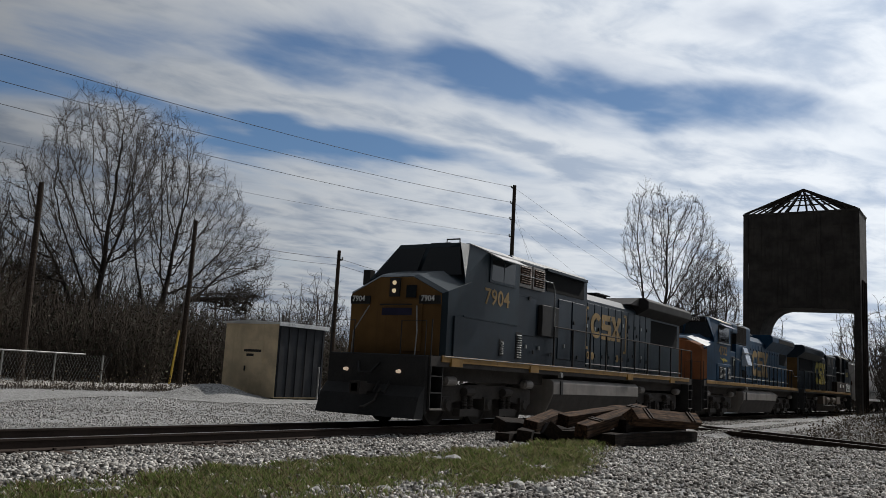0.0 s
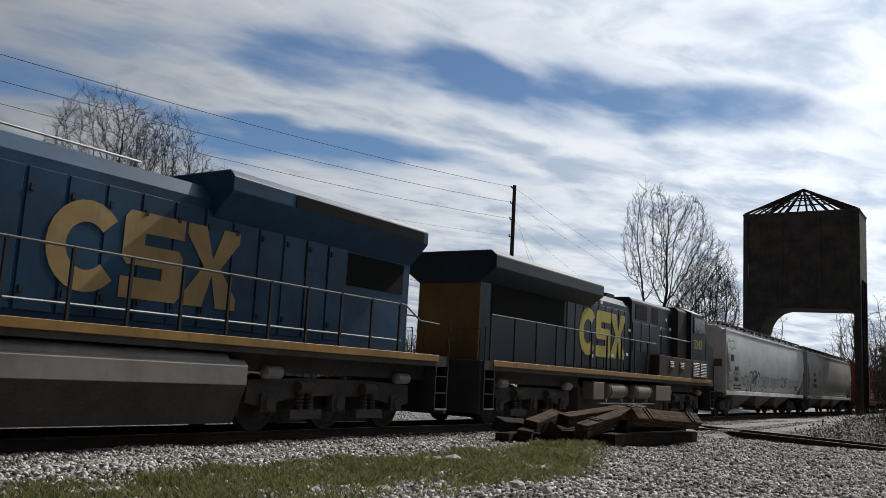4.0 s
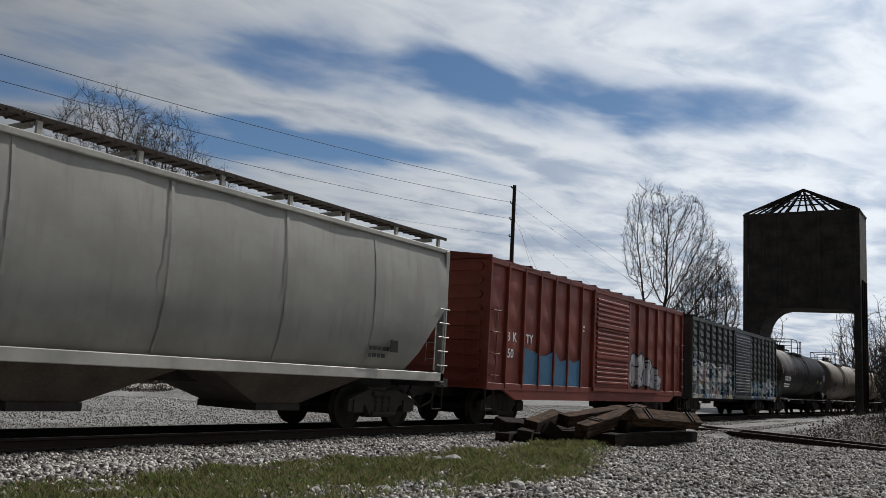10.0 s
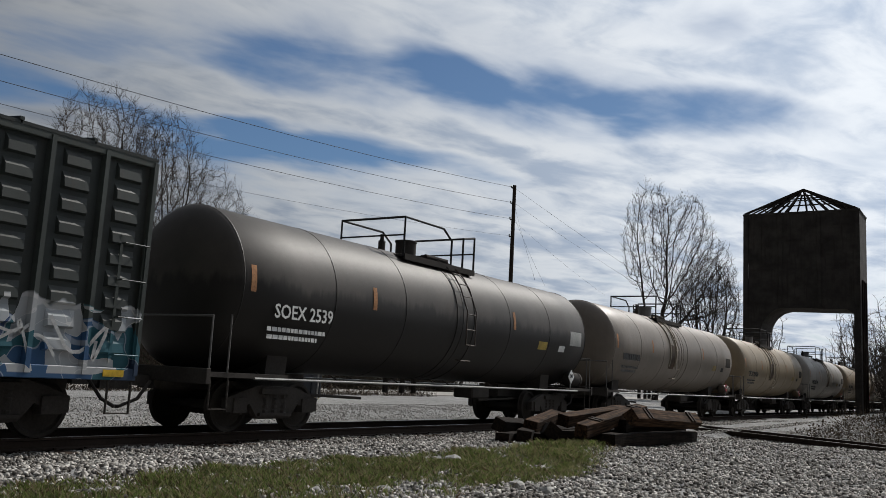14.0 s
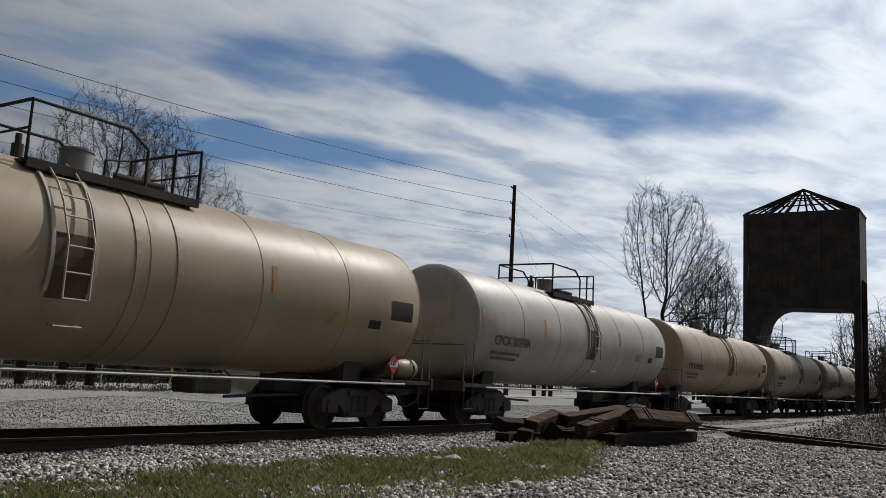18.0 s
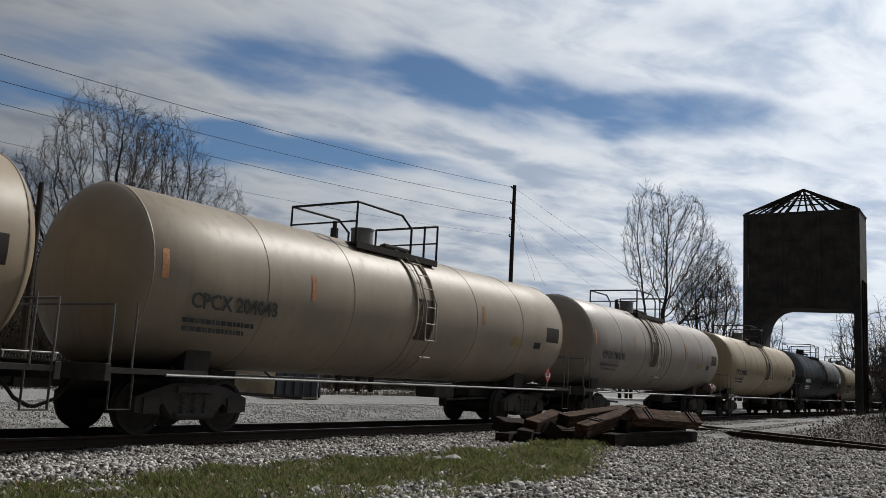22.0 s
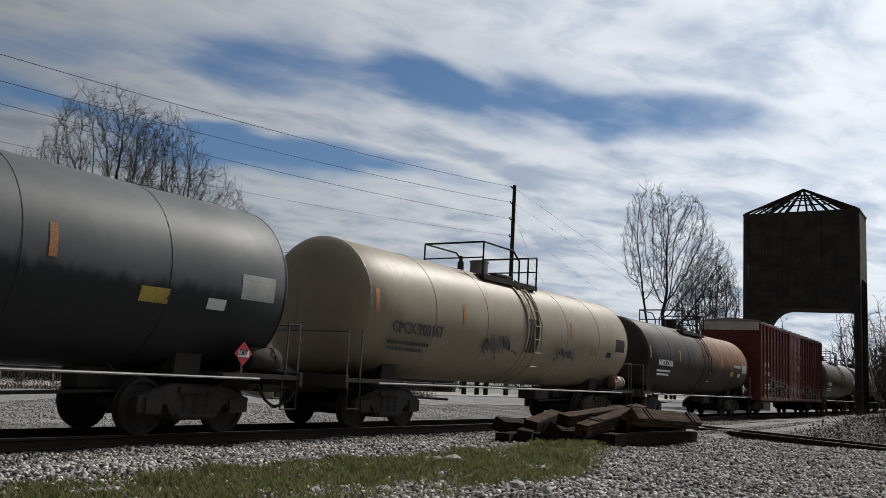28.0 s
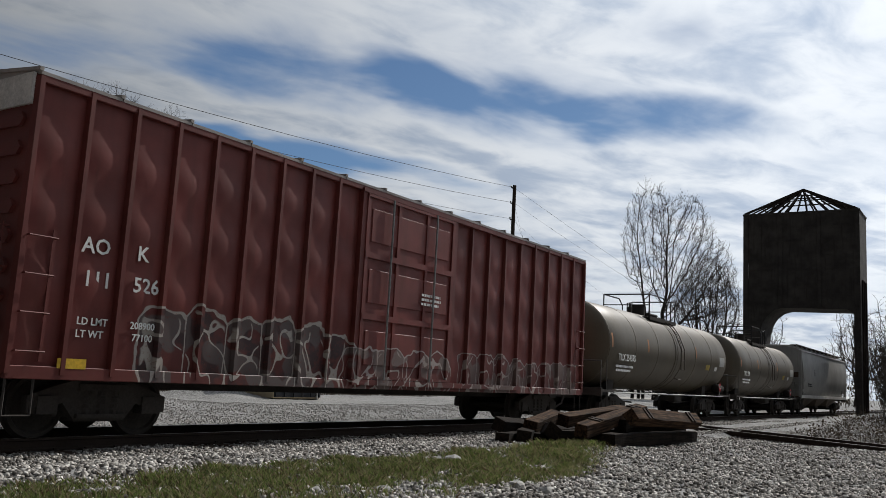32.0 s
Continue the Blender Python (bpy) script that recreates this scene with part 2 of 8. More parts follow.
@lru_cache(None)
def timber(name, col, dark):
    """Weathered timber with long grain along x and open cracks."""
    m, bsdf, kit = material(name)
    add, link, mth, smooth, mix, noise_node, mapping = kit
    co = add("ShaderNodeTexCoord").outputs["Object"]
    fibre = noise_node(mapping(co, (1.2, 22, 22)), 1.0, 6, 0.65)
    blot = noise_node(co, 2.2, 5, 0.6)
    base = mix(smooth(fibre, 0.35, 0.65), dark, col)
    base = mix(smooth(blot, 0.5, 0.7, 0.0, 0.6), base, tuple(c * 0.6 for c in dark))
    link(base, bsdf.inputs["Base Color"])
    bsdf.inputs["Roughness"].default_value = 0.95
    bsdf.inputs["Specular IOR Level"].default_value = 0.12
    bump(kit, bsdf, mth("ADD", fibre, mth("MULTIPLY", blot, 0.3)), 0.8, 0.012)
    return m


@lru_cache(None)
def glass(name="window_glass"):
    m, bsdf, kit = material(name)
    bsdf.inputs["Base Color"].default_value = (0.006, 0.008, 0.010, 1)
    bsdf.inputs["Roughness"].default_value = 0.10
    bsdf.inputs["Specular IOR Level"].default_value = 0.3
    bsdf.inputs["IOR"].default_value = 1.5
    return m


@lru_cache(None)
def glow(name, col, strength):
    m, bsdf, kit = material(name)
    bsdf.inputs["Base Color"].default_value = (*col, 1)
    bsdf.inputs["Emission Color"].default_value = (*col, 1)
    bsdf.inputs["Emission Strength"].default_value = strength
    return m


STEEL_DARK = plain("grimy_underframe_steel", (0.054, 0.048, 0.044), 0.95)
STEEL_BLACK = plain("black_painted_steel", (0.030, 0.029, 0.029), 0.75)
WHEEL = plain("worn_wheel_steel", (0.044, 0.039, 0.035), 0.95)
TREAD = plain("polished_rail_head", (0.32, 0.30, 0.28), 0.35, 0.9)
RAIL_RUST = plain("rusty_rail_web", (0.036, 0.026, 0.021), 0.9)
GRAB = plain("galvanised_grab_iron", (0.30, 0.30, 0.29), 0.45, 0.5)
WHITE = plain("white_stencil_paint", (0.72, 0.72, 0.70), 0.6, vary=0.15)
BLACK = plain("black_stencil_paint", (0.02, 0.02, 0.02), 0.6, vary=0.2)
# near-black sheets stand in for the unlit depth of vents and recesses
VOID = plain("dark_opening", (0.005, 0.005, 0.005), 0.95, vary=0.2)
GLASS = glass()


# ---- mesh helpers ----
def empty(name, loc=(0, 0, 0)):
    ob = new(name)
    ob.empty_display_size = 0.3
    ob.location = loc
    return ob


def link_part(name, mesh, parent, label=""):
    ob = new(name, mesh)
    if parent is not None:
        ob.parent = parent
    if label:
        ob["label"] = label
    return ob


def part(name, bm, mat, parent, label="", smooth=False, bevel=0.0):
    """Links a bmesh as one mesh object under a thing or a part."""
    if bevel:
        bmesh.ops.bevel(bm, geom=bm.edges[:], offset=bevel, offset_type="OFFSET", segments=1, profile=0.5, affect="EDGES", clamp_overlap=True)
    bmesh.ops.recalc_face_normals(bm, faces=bm.faces[:])
    me = bpy.data.meshes.new(name)
    bm.to_mesh(me)
    bm.free()
    me.materials.append(mat)
    if smooth:
        me.shade_smooth()
        me.set_sharp_from_angle(angle=radians(38))
    return link_part(name, me, parent, label)


def B():
    return bmesh.new()


def box(bm, x0, x1, y0, y1, z0, z1):
    v = [bm.verts.new((x, y, z)) for x in (x0, x1) for y in (y0, y1) for z in (z0, z1)]
    for f in ((0, 1, 3, 2), (4, 6, 7, 5), (0, 4, 5, 1), (2, 3, 7, 6), (0, 2, 6, 4), (1, 5, 7, 3)):
        bm.faces.new([v[i] for i in f])
    return bm


def prism(bm, pts, a, b, axis="x"):
    """A polygon pushed from a to b: pts are (y, z) for axis x, (x, z) for y, (x, y) for z."""
    def at(p, s):
        return (s, p[0], p[1]) if axis == "x" else (p[0], s, p[1]) if axis == "y" else (p[0], p[1], s)
    lo = [bm.verts.new(at(p, a)) for p in pts]
    hi = [bm.verts.new(at(p, b)) for p in pts]
    bm.faces.new(lo)
    bm.faces.new(hi[::-1])
    n = len(pts)
    for i in range(n):
        j = (i + 1) % n
        bm.faces.new((lo[i], lo[j], hi[j], hi[i]))
    return bm


def loft(bm, rings, close=True):
    """Skins equal rings of points into a closed tube."""
    vs = [[bm.verts.new(p) for p in r] for r in rings]
    n = len(vs[0])
    for a, b in zip(vs, vs[1:]):
        for i in range(n):
            j = (i + 1) % n
            bm.faces.new((a[i], a[j], b[j], b[i]))
    if close:
        bm.faces.new(vs[0][::-1])
        bm.faces.new(vs[-1])
    return bm


def rod(bm, p, q, r=0.02, n=6, r2=None):
    p, q = Vector(p), Vector(q)
    d = (q - p).normalized()
    u = d.orthogonal().normalized()
    w = d.cross(u)
    r2 = r if r2 is None else r2
    ring = lambda c, rad: [c + (u * math.cos(2 * math.pi * i / n) + w * math.sin(2 * math.pi * i / n)) * rad for i in range(n)]
    return loft(bm, [ring(p, r), ring(q, r2)])


def pipe(bm, pts, r, n=8):
    """One bent tube through the points."""
    pts = [Vector(q) for q in pts]
    rings, side = [], None
    for k, q in enumerate(pts):
        d = (pts[min(k + 1, len(pts) - 1)] - pts[max(k - 1, 0)]).normalized()
        if side is None:
            side = d.cross(Vector((0, 0, 1)) if abs(d.z) < 0.9 else Vector((1, 0, 0))).normalized()
        side = (side - d * side.dot(d)).normalized()
        up = d.cross(side)
        rings.append([q + (side * math.cos(2 * math.pi * i / n) + up * math.sin(2 * math.pi * i / n)) * r for i in range(n)])
    return loft(bm, rings)


def lathe(bm, prof, y=0.0, z=0.0, n=32, axis="x"):
    """Turns (x, radius) pairs round an axis along x (or y)."""
    rings = []
    for s, r in prof:
        ring = []
        for i in range(n):
            a = 2 * math.pi * i / n
            c, d = math.cos(a) * r, math.sin(a) * r
            ring.append((s, y + c, z + d) if axis == "x" else (y + c, s, z + d))
        rings.append(ring)
    return loft(bm, rings)


def quads(name, verts, faces, mat, parent=None, label=""):
    me = bpy.data.meshes.new(name)
    me.from_pydata(verts, [], faces)
    me.materials.append(mat)
    return link_part(name, me, parent, label)


TEXTS = {}


def lettering(s, size, x, y, z, mat, parent, turn=0.0, name="lettering", squeeze=1.0, label=""):
    """Words that face the near side of the track (turn 0) or the end of a car (turn -90), from the built-in font."""
    key = (s, mat.name)
    if key not in TEXTS:
        cu = bpy.data.curves.new("text", "FONT")
        cu.body, cu.align_x, cu.align_y, cu.extrude, cu.offset, cu.resolution_u = s, "LEFT", "BOTTOM", 0.004, 0.014, 2
        tmp = bpy.data.objects.new("text", cu)
        me = bpy.data.meshes.new_from_object(tmp)
        bpy.data.objects.remove(tmp)
        bpy.data.curves.remove(cu)
        me.materials.clear()
        me.materials.append(mat)
        TEXTS[key] = me
    ob = link_part(name, TEXTS[key], parent, label or "stencilled marking")
    ob.matrix_local = pose(x, y, z, 90, 0, turn) @ Matrix.Diagonal((size * squeeze, size, 1, 1))
    return ob


def bars(x, y, z, w, h, rows, mat, parent, seed=1, name="small_marking"):
    """Small writing that cannot be read, as broken bars."""
    rnd = random.Random(seed)
    bm = B()
    for r in range(rows):
        zz, xx = z - r * h / rows, x
        end = x + w * rnd.uniform(0.7, 1.0)
        while xx < end:
            l = rnd.uniform(0.12, 0.30) * h * 1.6
            box(bm, xx, min(xx + l, end), y - 0.004, y, zz - 0.55 * h / rows, zz)
            xx += l + 0.08 * h
    return part(name, bm, mat, parent, "small illegible stencilling")


ROLLING = []

# ---- ground and track ----
def ground_height(x, y):
    """Level of the ground: the track bed, the yard beyond it, the lower gravel on the near side."""
    near, bed, far = 0.10, -0.19, -0.04
    if y < 7.4:
        z = near
    elif y < 10.7:
        k = (y - 7.4) / 3.3
        z = near + (bed - near) * k * k * (3 - 2 * k)
    elif y < 14.4:
        z = bed
    elif y < 17.5:
        z = bed + (far - bed) * (y - 14.4) / 3.1
    else:
        z = far
    if 16 < y < 40 and 8 < x < 40:      # heap of gravel beside the cabin
        z += 0.55 * math.exp(-(((x - 22.7) / 1.7) ** 2 + ((y - 24.9) / 1.0) ** 2))
        z += 0.22 * math.exp(-(((x - 15.5) / 3.0) ** 2 + ((y - 20.0) / 1.2) ** 2))
    if abs(y) < 60 and abs(x) < 120:
        z += 0.045 * (noise.noise((x * 0.6, y * 0.6, 1.0))) + 0.02 * noise.noise((x * 2.1, y * 2.1, 4.0))
    if x > 21 and y < 9:                # level again where the side track crosses
        z += (-0.29 if y < 7.4 else -0.15) * min(1, (x - 21) / 4)
    if x > 38 and y < 9:                # overgrown bank beside the tower
        z += 1.1 * min(1, (x - 38) / 25) * min(1, (9 - y) / 5)
    return z


def spread(lo, hi, fine_lo, fine_hi, step):
    xs, x = [], fine_lo
    while x <= fine_hi:
        xs.append(x)
        x += step
    d, a, b = step, fine_lo, fine_hi
    while a > lo or b < hi:
        d *= 1.45
        a, b = max(lo, a - d), min(hi, b + d)
        xs += [a, b]
    return sorted(set(xs))


GRAVEL = stony("grey_yard_gravel", (0.06, 0.058, 0.056), (0.33, 0.325, 0.315), 20.0)
xs, ys = spread(-2500, 2500, 2, 80, 0.5), spread(-2500, 2500, 0, 46, 0.45)
verts = [(x, y, ground_height(x, y)) for x in xs for y in ys]
ny = len(ys)
faces = [(i * ny + j, (i + 1) * ny + j, (i + 1) * ny + j + 1, i * ny + j + 1) for i in range(len(xs) - 1) for j in range(ny - 1)]
ground = quads("ground", verts, faces, GRAVEL)
ground.data.shade_smooth()
tagged(ground, "grey crushed stone ground of a railway yard", "ground", kind="structure")

ROAD = plain("pale_worn_road", (0.34, 0.32, 0.29), 0.9, grain_scale=12)
bm = B()
box(bm, -160, 220, 30.2, 36.0, -0.10, 0.035)
tagged(part("road", bm, ROAD, None, bevel=0.02), "pale worn lane behind the yard", "road", kind="structure")


def stones(name, count, area, size, cols, label, seed, where=None):
    """A layer of broken stone: angular six-sided pieces, one mesh."""
    rng = np.random.default_rng(seed)
    x0, x1, y0, y1 = area
    px, py = rng.uniform(x0, x1, count), rng.uniform(y0, y1, count)
    if where is not None:
        keep = where(px, py, rng.uniform(0, 1, count))
        px, py = px[keep], py[keep]
    n = len(px)
    pz = np.array([ground_height(a, b) for a, b in zip(px, py)])
    s = size[0] + (size[1] - size[0]) * rng.uniform(0, 1, n) ** 1.6
    cube = np.array([(x, y, z) for x in (-1, 1) for y in (-1, 1) for z in (-1, 1)], float)
    v = cube[None] * rng.uniform(0.45, 1.0, (n, 8, 3)) * (s[:, None, None] * np.array([0.62, 0.5, 0.4]))
    a, b = rng.uniform(0, 6.283, n), rng.uniform(-0.7, 0.7, n)
    ca, sa, cb, sb = np.cos(a)[:, None], np.sin(a)[:, None], np.cos(b)[:, None], np.sin(b)[:, None]
    x, y, z = v[..., 0], v[..., 1], v[..., 2]
    x, z = x * cb - z * sb, x * sb + z * cb
    x, y = x * ca - y * sa, x * sa + y * ca
    v = np.stack([x + px[:, None], y + py[:, None], z + pz[:, None] + 0.30 * s[:, None]], -1).reshape(-1, 3)
    f = np.array([(0, 1, 3, 2), (4, 6, 7, 5), (0, 4, 5, 1), (2, 3, 7, 6), (1, 5, 7, 3)])
    f = (f[None] + 8 * np.arange(n)[:, None, None]).reshape(-1)
    me = bpy.data.meshes.new(name)
    me.vertices.add(len(v))
    me.vertices.foreach_set("co", v.ravel())
    me.loops.add(len(f))
    me.loops.foreach_set("vertex_index", f)
    me.polygons.add(len(f) // 4)
    me.polygons.foreach_set("loop_start", np.arange(0, len(f), 4))
    me.update(calc_edges=True)
    me.materials.append(islands(name + "_stone", cols))
    return tagged(new(name, me), label, "gravel", kind="stuff")


BALLAST_COLS = ((0.040, 0.034, 0.028), (0.15, 0.135, 0.118), (0.35, 0.326, 0.295), (0.54, 0.512, 0.470), (0.78, 0.75, 0.70))


PALE_STONE = ((0.16, 0.152, 0.142), (0.27, 0.26, 0.245), (0.40, 0.385, 0.365), (0.55, 0.53, 0.50))


def seen_ground(px, py, r):
    """Thins the stones where nobody comes near and where grass grows."""
    d = np.hypot(px, py)
    keep = (r < np.clip(5.2 / np.maximum(d - 2.0, 1.0), 0.08, 1.0)) & (py > 0.08 * px - 0.6) & (py < 1.95 * px)
    lawn = np.array([inside(a, b, GRASS_EDGE) for a, b in zip(px, py)])
    return keep & ~(lawn & (np.random.default_rng(5).uniform(0, 1, len(px)) > 0.45))


RAIL_PROFILE = [(-0.07, -0.18), (0.07, -0.18), (0.07, -0.165), (0.012, -0.14), (0.012, -0.045), (0.037, -0.035), (0.037, -0.004), (0.03, 0.0), (-0.03, 0.0), (-0.037, -0.004), (-0.037, -0.035), (-0.012, -0.045), (-0.012, -0.14), (-0.07, -0.165)]


def tie(parent, x, y, turn=0.0, length=2.6, mat=None, z=-0.18):
    key = "tie%.2f" % length
    if key not in TEXTS:
        me = bpy.data.meshes.new("tie")
        t = box(bmesh.new(), -0.115, 0.115, -length / 2, length / 2, -0.17, 0.0)
        bmesh.ops.bevel(t, geom=t.edges[:], offset=0.012, segments=1, affect="EDGES")
        t.to_mesh(me)
        t.free()
        me.materials.append(timber("creosoted_tie", (0.085, 0.06, 0.045), (0.03, 0.022, 0.018)))
        TEXTS[key] = me
    ob = link_part("tie", TEXTS[key], parent)
    ob.matrix_local = pose(x, y, z, 0, 0, turn)
    return ob


def track(name, label, length0, length1, tie_span, where):
    """A track with two rails, their plates and ties, at the pose where."""
    top = empty(name)
    top.matrix_world = where
    tagged(top, label, "railway track", kind="structure")
    for side in (-GAUGE, GAUGE):
        rail = part("rail", prism(B(), [(a + side, b) for a, b in RAIL_PROFILE], length0, length1), RAIL_RUST, top, "rusty steel rail")
        part("rail_head", box(B(), length0, length1, side - 0.028, side + 0.028, 0.0005, 0.002), TREAD, rail, "worn bright running surface")
    x, i = tie_span[0], 0
    while x < tie_span[1]:
        tie(top, x, random.Random(i).uniform(-0.05, 0.05), random.Random(i + 7).uniform(-1.5, 1.5))
        x += 0.52
        i += 1
    plates = B()
    x = tie_span[0]
    while x < tie_span[1]:
        for side in (-GAUGE, GAUGE):
            box(plates, x - 0.09, x + 0.09, side - 0.17, side + 0.17, -0.184, -0.170)
            for d in (-0.1, 0.1):
                box(plates, x - 0.02, x + 0.02, side + d - 0.02, side + d + 0.02, -0.17, -0.145)
        x += 0.52
    part("tie_plates", plates, RAIL_RUST, top, "rusty tie plates with spikes")
    return top


main_track = track("main_track", "straight main track on grey ballast", -120, 420, (0, 78), pose(0, TRACK_Y, 0))
cross_dir = math.degrees(math.atan2(8.46 - 2.66, 28.91 - 25.33))
track("crossing_track", "rusty side track that crosses the main track", -14, 9.3, (-14, 8.7),
      pose(28.91, 8.46, 0.0, 0, 0, cross_dir) @ pose(0, -GAUGE, 0))


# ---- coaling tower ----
# base tuned far darker than bare concrete, with darker streaks
CONCRETE = paint("dark_streaked_concrete", (0.062, 0.055, 0.050), 0.92, dirt=(0.02, 0.017, 0.015), amount=0.8, vary=0.35, relief=0.02)


def coaling_tower():
    top = empty("coaling_tower", (71, TRACK_Y + 0.64, -0.2))
    tagged(top, "derelict concrete coaling tower that straddles the track, roof rafters bare", "tower")
    w, d = 4.29, 3.8                     # half width, depth
    z0, z1 = 7.95, 15.62
    right, left = -3.82, 3.02       # faces of the opening
    # bunker with haunched soffit over the opening
    prof = [(-w, 0), (right, 0), (right, z0 - 0.35), (right + 0.12, z0 - 0.12), (right + 0.45, z0 + 0.12), (left - 1.75, z0 + 0.22), (left - 1.15, z0 + 0.05), (left - 0.62, z0 - 0.38), (left - 0.22, z0 - 1.0), (left - 0.05, z0 - 1.7), (left, z0 - 2.5), (left, 0), (w, 0), (w, z1), (-w, z1)]
    body = part("bunker", prism(B(), prof, 0, d), CONCRETE, top, "dark streaked concrete bunker on legs")
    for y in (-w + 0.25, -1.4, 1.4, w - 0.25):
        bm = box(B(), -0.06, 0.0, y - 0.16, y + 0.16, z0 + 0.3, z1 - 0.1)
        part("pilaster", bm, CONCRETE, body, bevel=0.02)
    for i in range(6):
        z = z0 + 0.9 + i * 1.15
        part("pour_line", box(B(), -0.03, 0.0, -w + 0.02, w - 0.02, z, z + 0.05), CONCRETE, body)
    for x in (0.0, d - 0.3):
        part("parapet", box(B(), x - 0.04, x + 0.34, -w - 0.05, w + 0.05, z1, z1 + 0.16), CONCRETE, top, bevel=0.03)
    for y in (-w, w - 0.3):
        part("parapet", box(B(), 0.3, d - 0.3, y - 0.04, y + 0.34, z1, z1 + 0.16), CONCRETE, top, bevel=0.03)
    bm = B()                             # downspouts on the lit flank
    for x in (0.6, 1.5, 2.6):
        rod(bm, (x, -w - 0.08, 0.4), (x, -w - 0.08, z0 + 2.4), 0.07, 8)
    part("pipe_run", bm, RAIL_RUST, top, "rusty pipes down the flank")
    bm = box(B(), -0.05, 0.0, 3.88, 3.97, 10.5, 11.7)
    part("slot_frame", bm, WHITE, top, "pale slot in the wall")
    # bare rafters of the pyramid roof
    wood = timber("rafter_timber", (0.07, 0.06, 0.05), (0.025, 0.02, 0.018))
    apex = [Vector((d / 2 - 0.1, 0, z1 + 2.30)), Vector((d / 2 + 0.1, 0, z1 + 2.30))]
    k = 0
    for x in (0.05, d - 0.05):
        for i in range(9):
            y = -w + 0.1 + i * (2 * w - 0.2) / 8
            if i == 4 and x < 1:          # the middle rafters have fallen out
                continue
            foot = Vector((x, y, z1 + 0.15))
            f = 1 - abs(y) / w
            head = Vector((x + (apex[0].x - x) * f, y * (1 - f) * 1.0, z1 + 0.15 + 1.6 * f))
            if i in (0, 8):
                head = apex[0]
            elif i == 4:
                head = apex[0]
            else:
                t = 0.5 + 0.45 * f
                head = foot + (apex[0] - foot) * t
            part("rafter", rod(B(), foot, head, 0.12 if i in (0, 8) else 0.085, 4), wood, top)
    for y in (-w + 0.05, w - 0.05):
        for i in range(1, 4):
            foot = Vector((i * d / 4, y, z1 + 0.15))
            part("rafter", rod(B(), foot, foot + (apex[0] - foot) * 0.9, 0.07, 4), wood, top)
    for f in (0.28, 0.5, 0.72):
        pts = [Vector((x, y, z1 + 0.15)) for x, y in ((0.05, -w + 0.1), (0.05, w - 0.1), (d - 0.05, w - 0.1), (d - 0.05, -w + 0.1))]
        pts = [p + (apex[0] - p) * f for p in pts]
        for p, q in zip(pts, pts[1:] + pts[:1]):
            part("purlin", rod(B(), p, q, 0.06, 4), wood, top)


coaling_tower()


# ---- cabin beside the track ----
def signal_cabin():
    x0, x1, y0, y1, z0, z1 = 24.7, 27.4, 23.6, 26.5, 0.02, 2.86
    top = empty("signal_cabin", ((x0 + x1) / 2, (y0 + y1) / 2, 0.0))
    tagged(top, "tan metal relay cabin with a near-black side on the gravel", "cabin")
    X, Y = (x1 - x0) / 2, (y1 - y0) / 2
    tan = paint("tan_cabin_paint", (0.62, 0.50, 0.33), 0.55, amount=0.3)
    # track side drawn near-black, the other faces pale tan
    grey = paint("dark_cabin_side", (0.026, 0.028, 0.032), 0.6, amount=0.3, shine=0.15)
    part("body", box(B(), -X, X, -Y, Y, z0, z1), tan, top, bevel=0.015)
    part("side_cladding", box(B(), -X + 0.02, X, -Y - 0.03, -Y - 0.003, z0 + 0.05, z1 - 0.02), grey, top, "near-black side cladding")
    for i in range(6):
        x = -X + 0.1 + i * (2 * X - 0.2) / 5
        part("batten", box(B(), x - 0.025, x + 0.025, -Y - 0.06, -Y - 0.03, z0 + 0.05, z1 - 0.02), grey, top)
    roof = paint("pale_roof_metal", (0.62, 0.62, 0.60), 0.4, amount=0.15)
    part("roof", prism(B(), [(-Y - 0.12, z1), (Y + 0.12, z1), (Y + 0.12, z1 + 0.06), (0, z1 + 0.14), (-Y - 0.12, z1 + 0.06)], -X - 0.1, X + 0.12), roof, top, "pale metal roof")
    part("roof_edge", box(B(), -X - 0.1, X + 0.12, -Y - 0.16, -Y - 0.125, z1 - 0.06, z1 + 0.09), plain("bright_drip_edge", (0.75, 0.75, 0.74), 0.3, 0.6), top, "bright metal roof edge")
    part("door", box(B(), -X - 0.03, -X - 0.003, -0.75, 0.35, z0 + 0.12, 2.2), tan, top, bevel=0.01)
    part("door_handle", box(B(), -X - 0.07, -X - 0.03, 0.15, 0.2, 1.0, 1.2), STEEL_BLACK, top, "dark handle")
    sign = part("sign_bars", box(B(), -X - 0.036, -X - 0.031, -0.65, 0.3, 1.75, 1.85), STEEL_DARK, top, "dark illegible sign lettering")
    part("sign_bars", box(B(), -X - 0.036, -X - 0.031, -0.25, 0.15, 1.58, 1.68), STEEL_DARK, top)
    part("plinth", box(B(), -X + 0.05, X - 0.05, -Y + 0.05, Y - 0.05, -0.1, z0 + 0.02), STEEL_DARK, top)
    part("vent_pipe", rod(B(), (0.6, 0.2, z1 + 0.1), (0.6, 0.2, z1 + 0.5), 0.06, 8), STEEL_DARK, top)
    part("conduit", pipe(B(), [(X - 0.3, -Y - 0.1, 0.0), (X - 0.3, -Y - 0.1, 1.3)], 0.04), GRAB, top)


signal_cabin()


# ---- poles and wires ----
POLE = timber("grey_pole_timber", (0.060, 0.046, 0.037), (0.028, 0.022, 0.018))


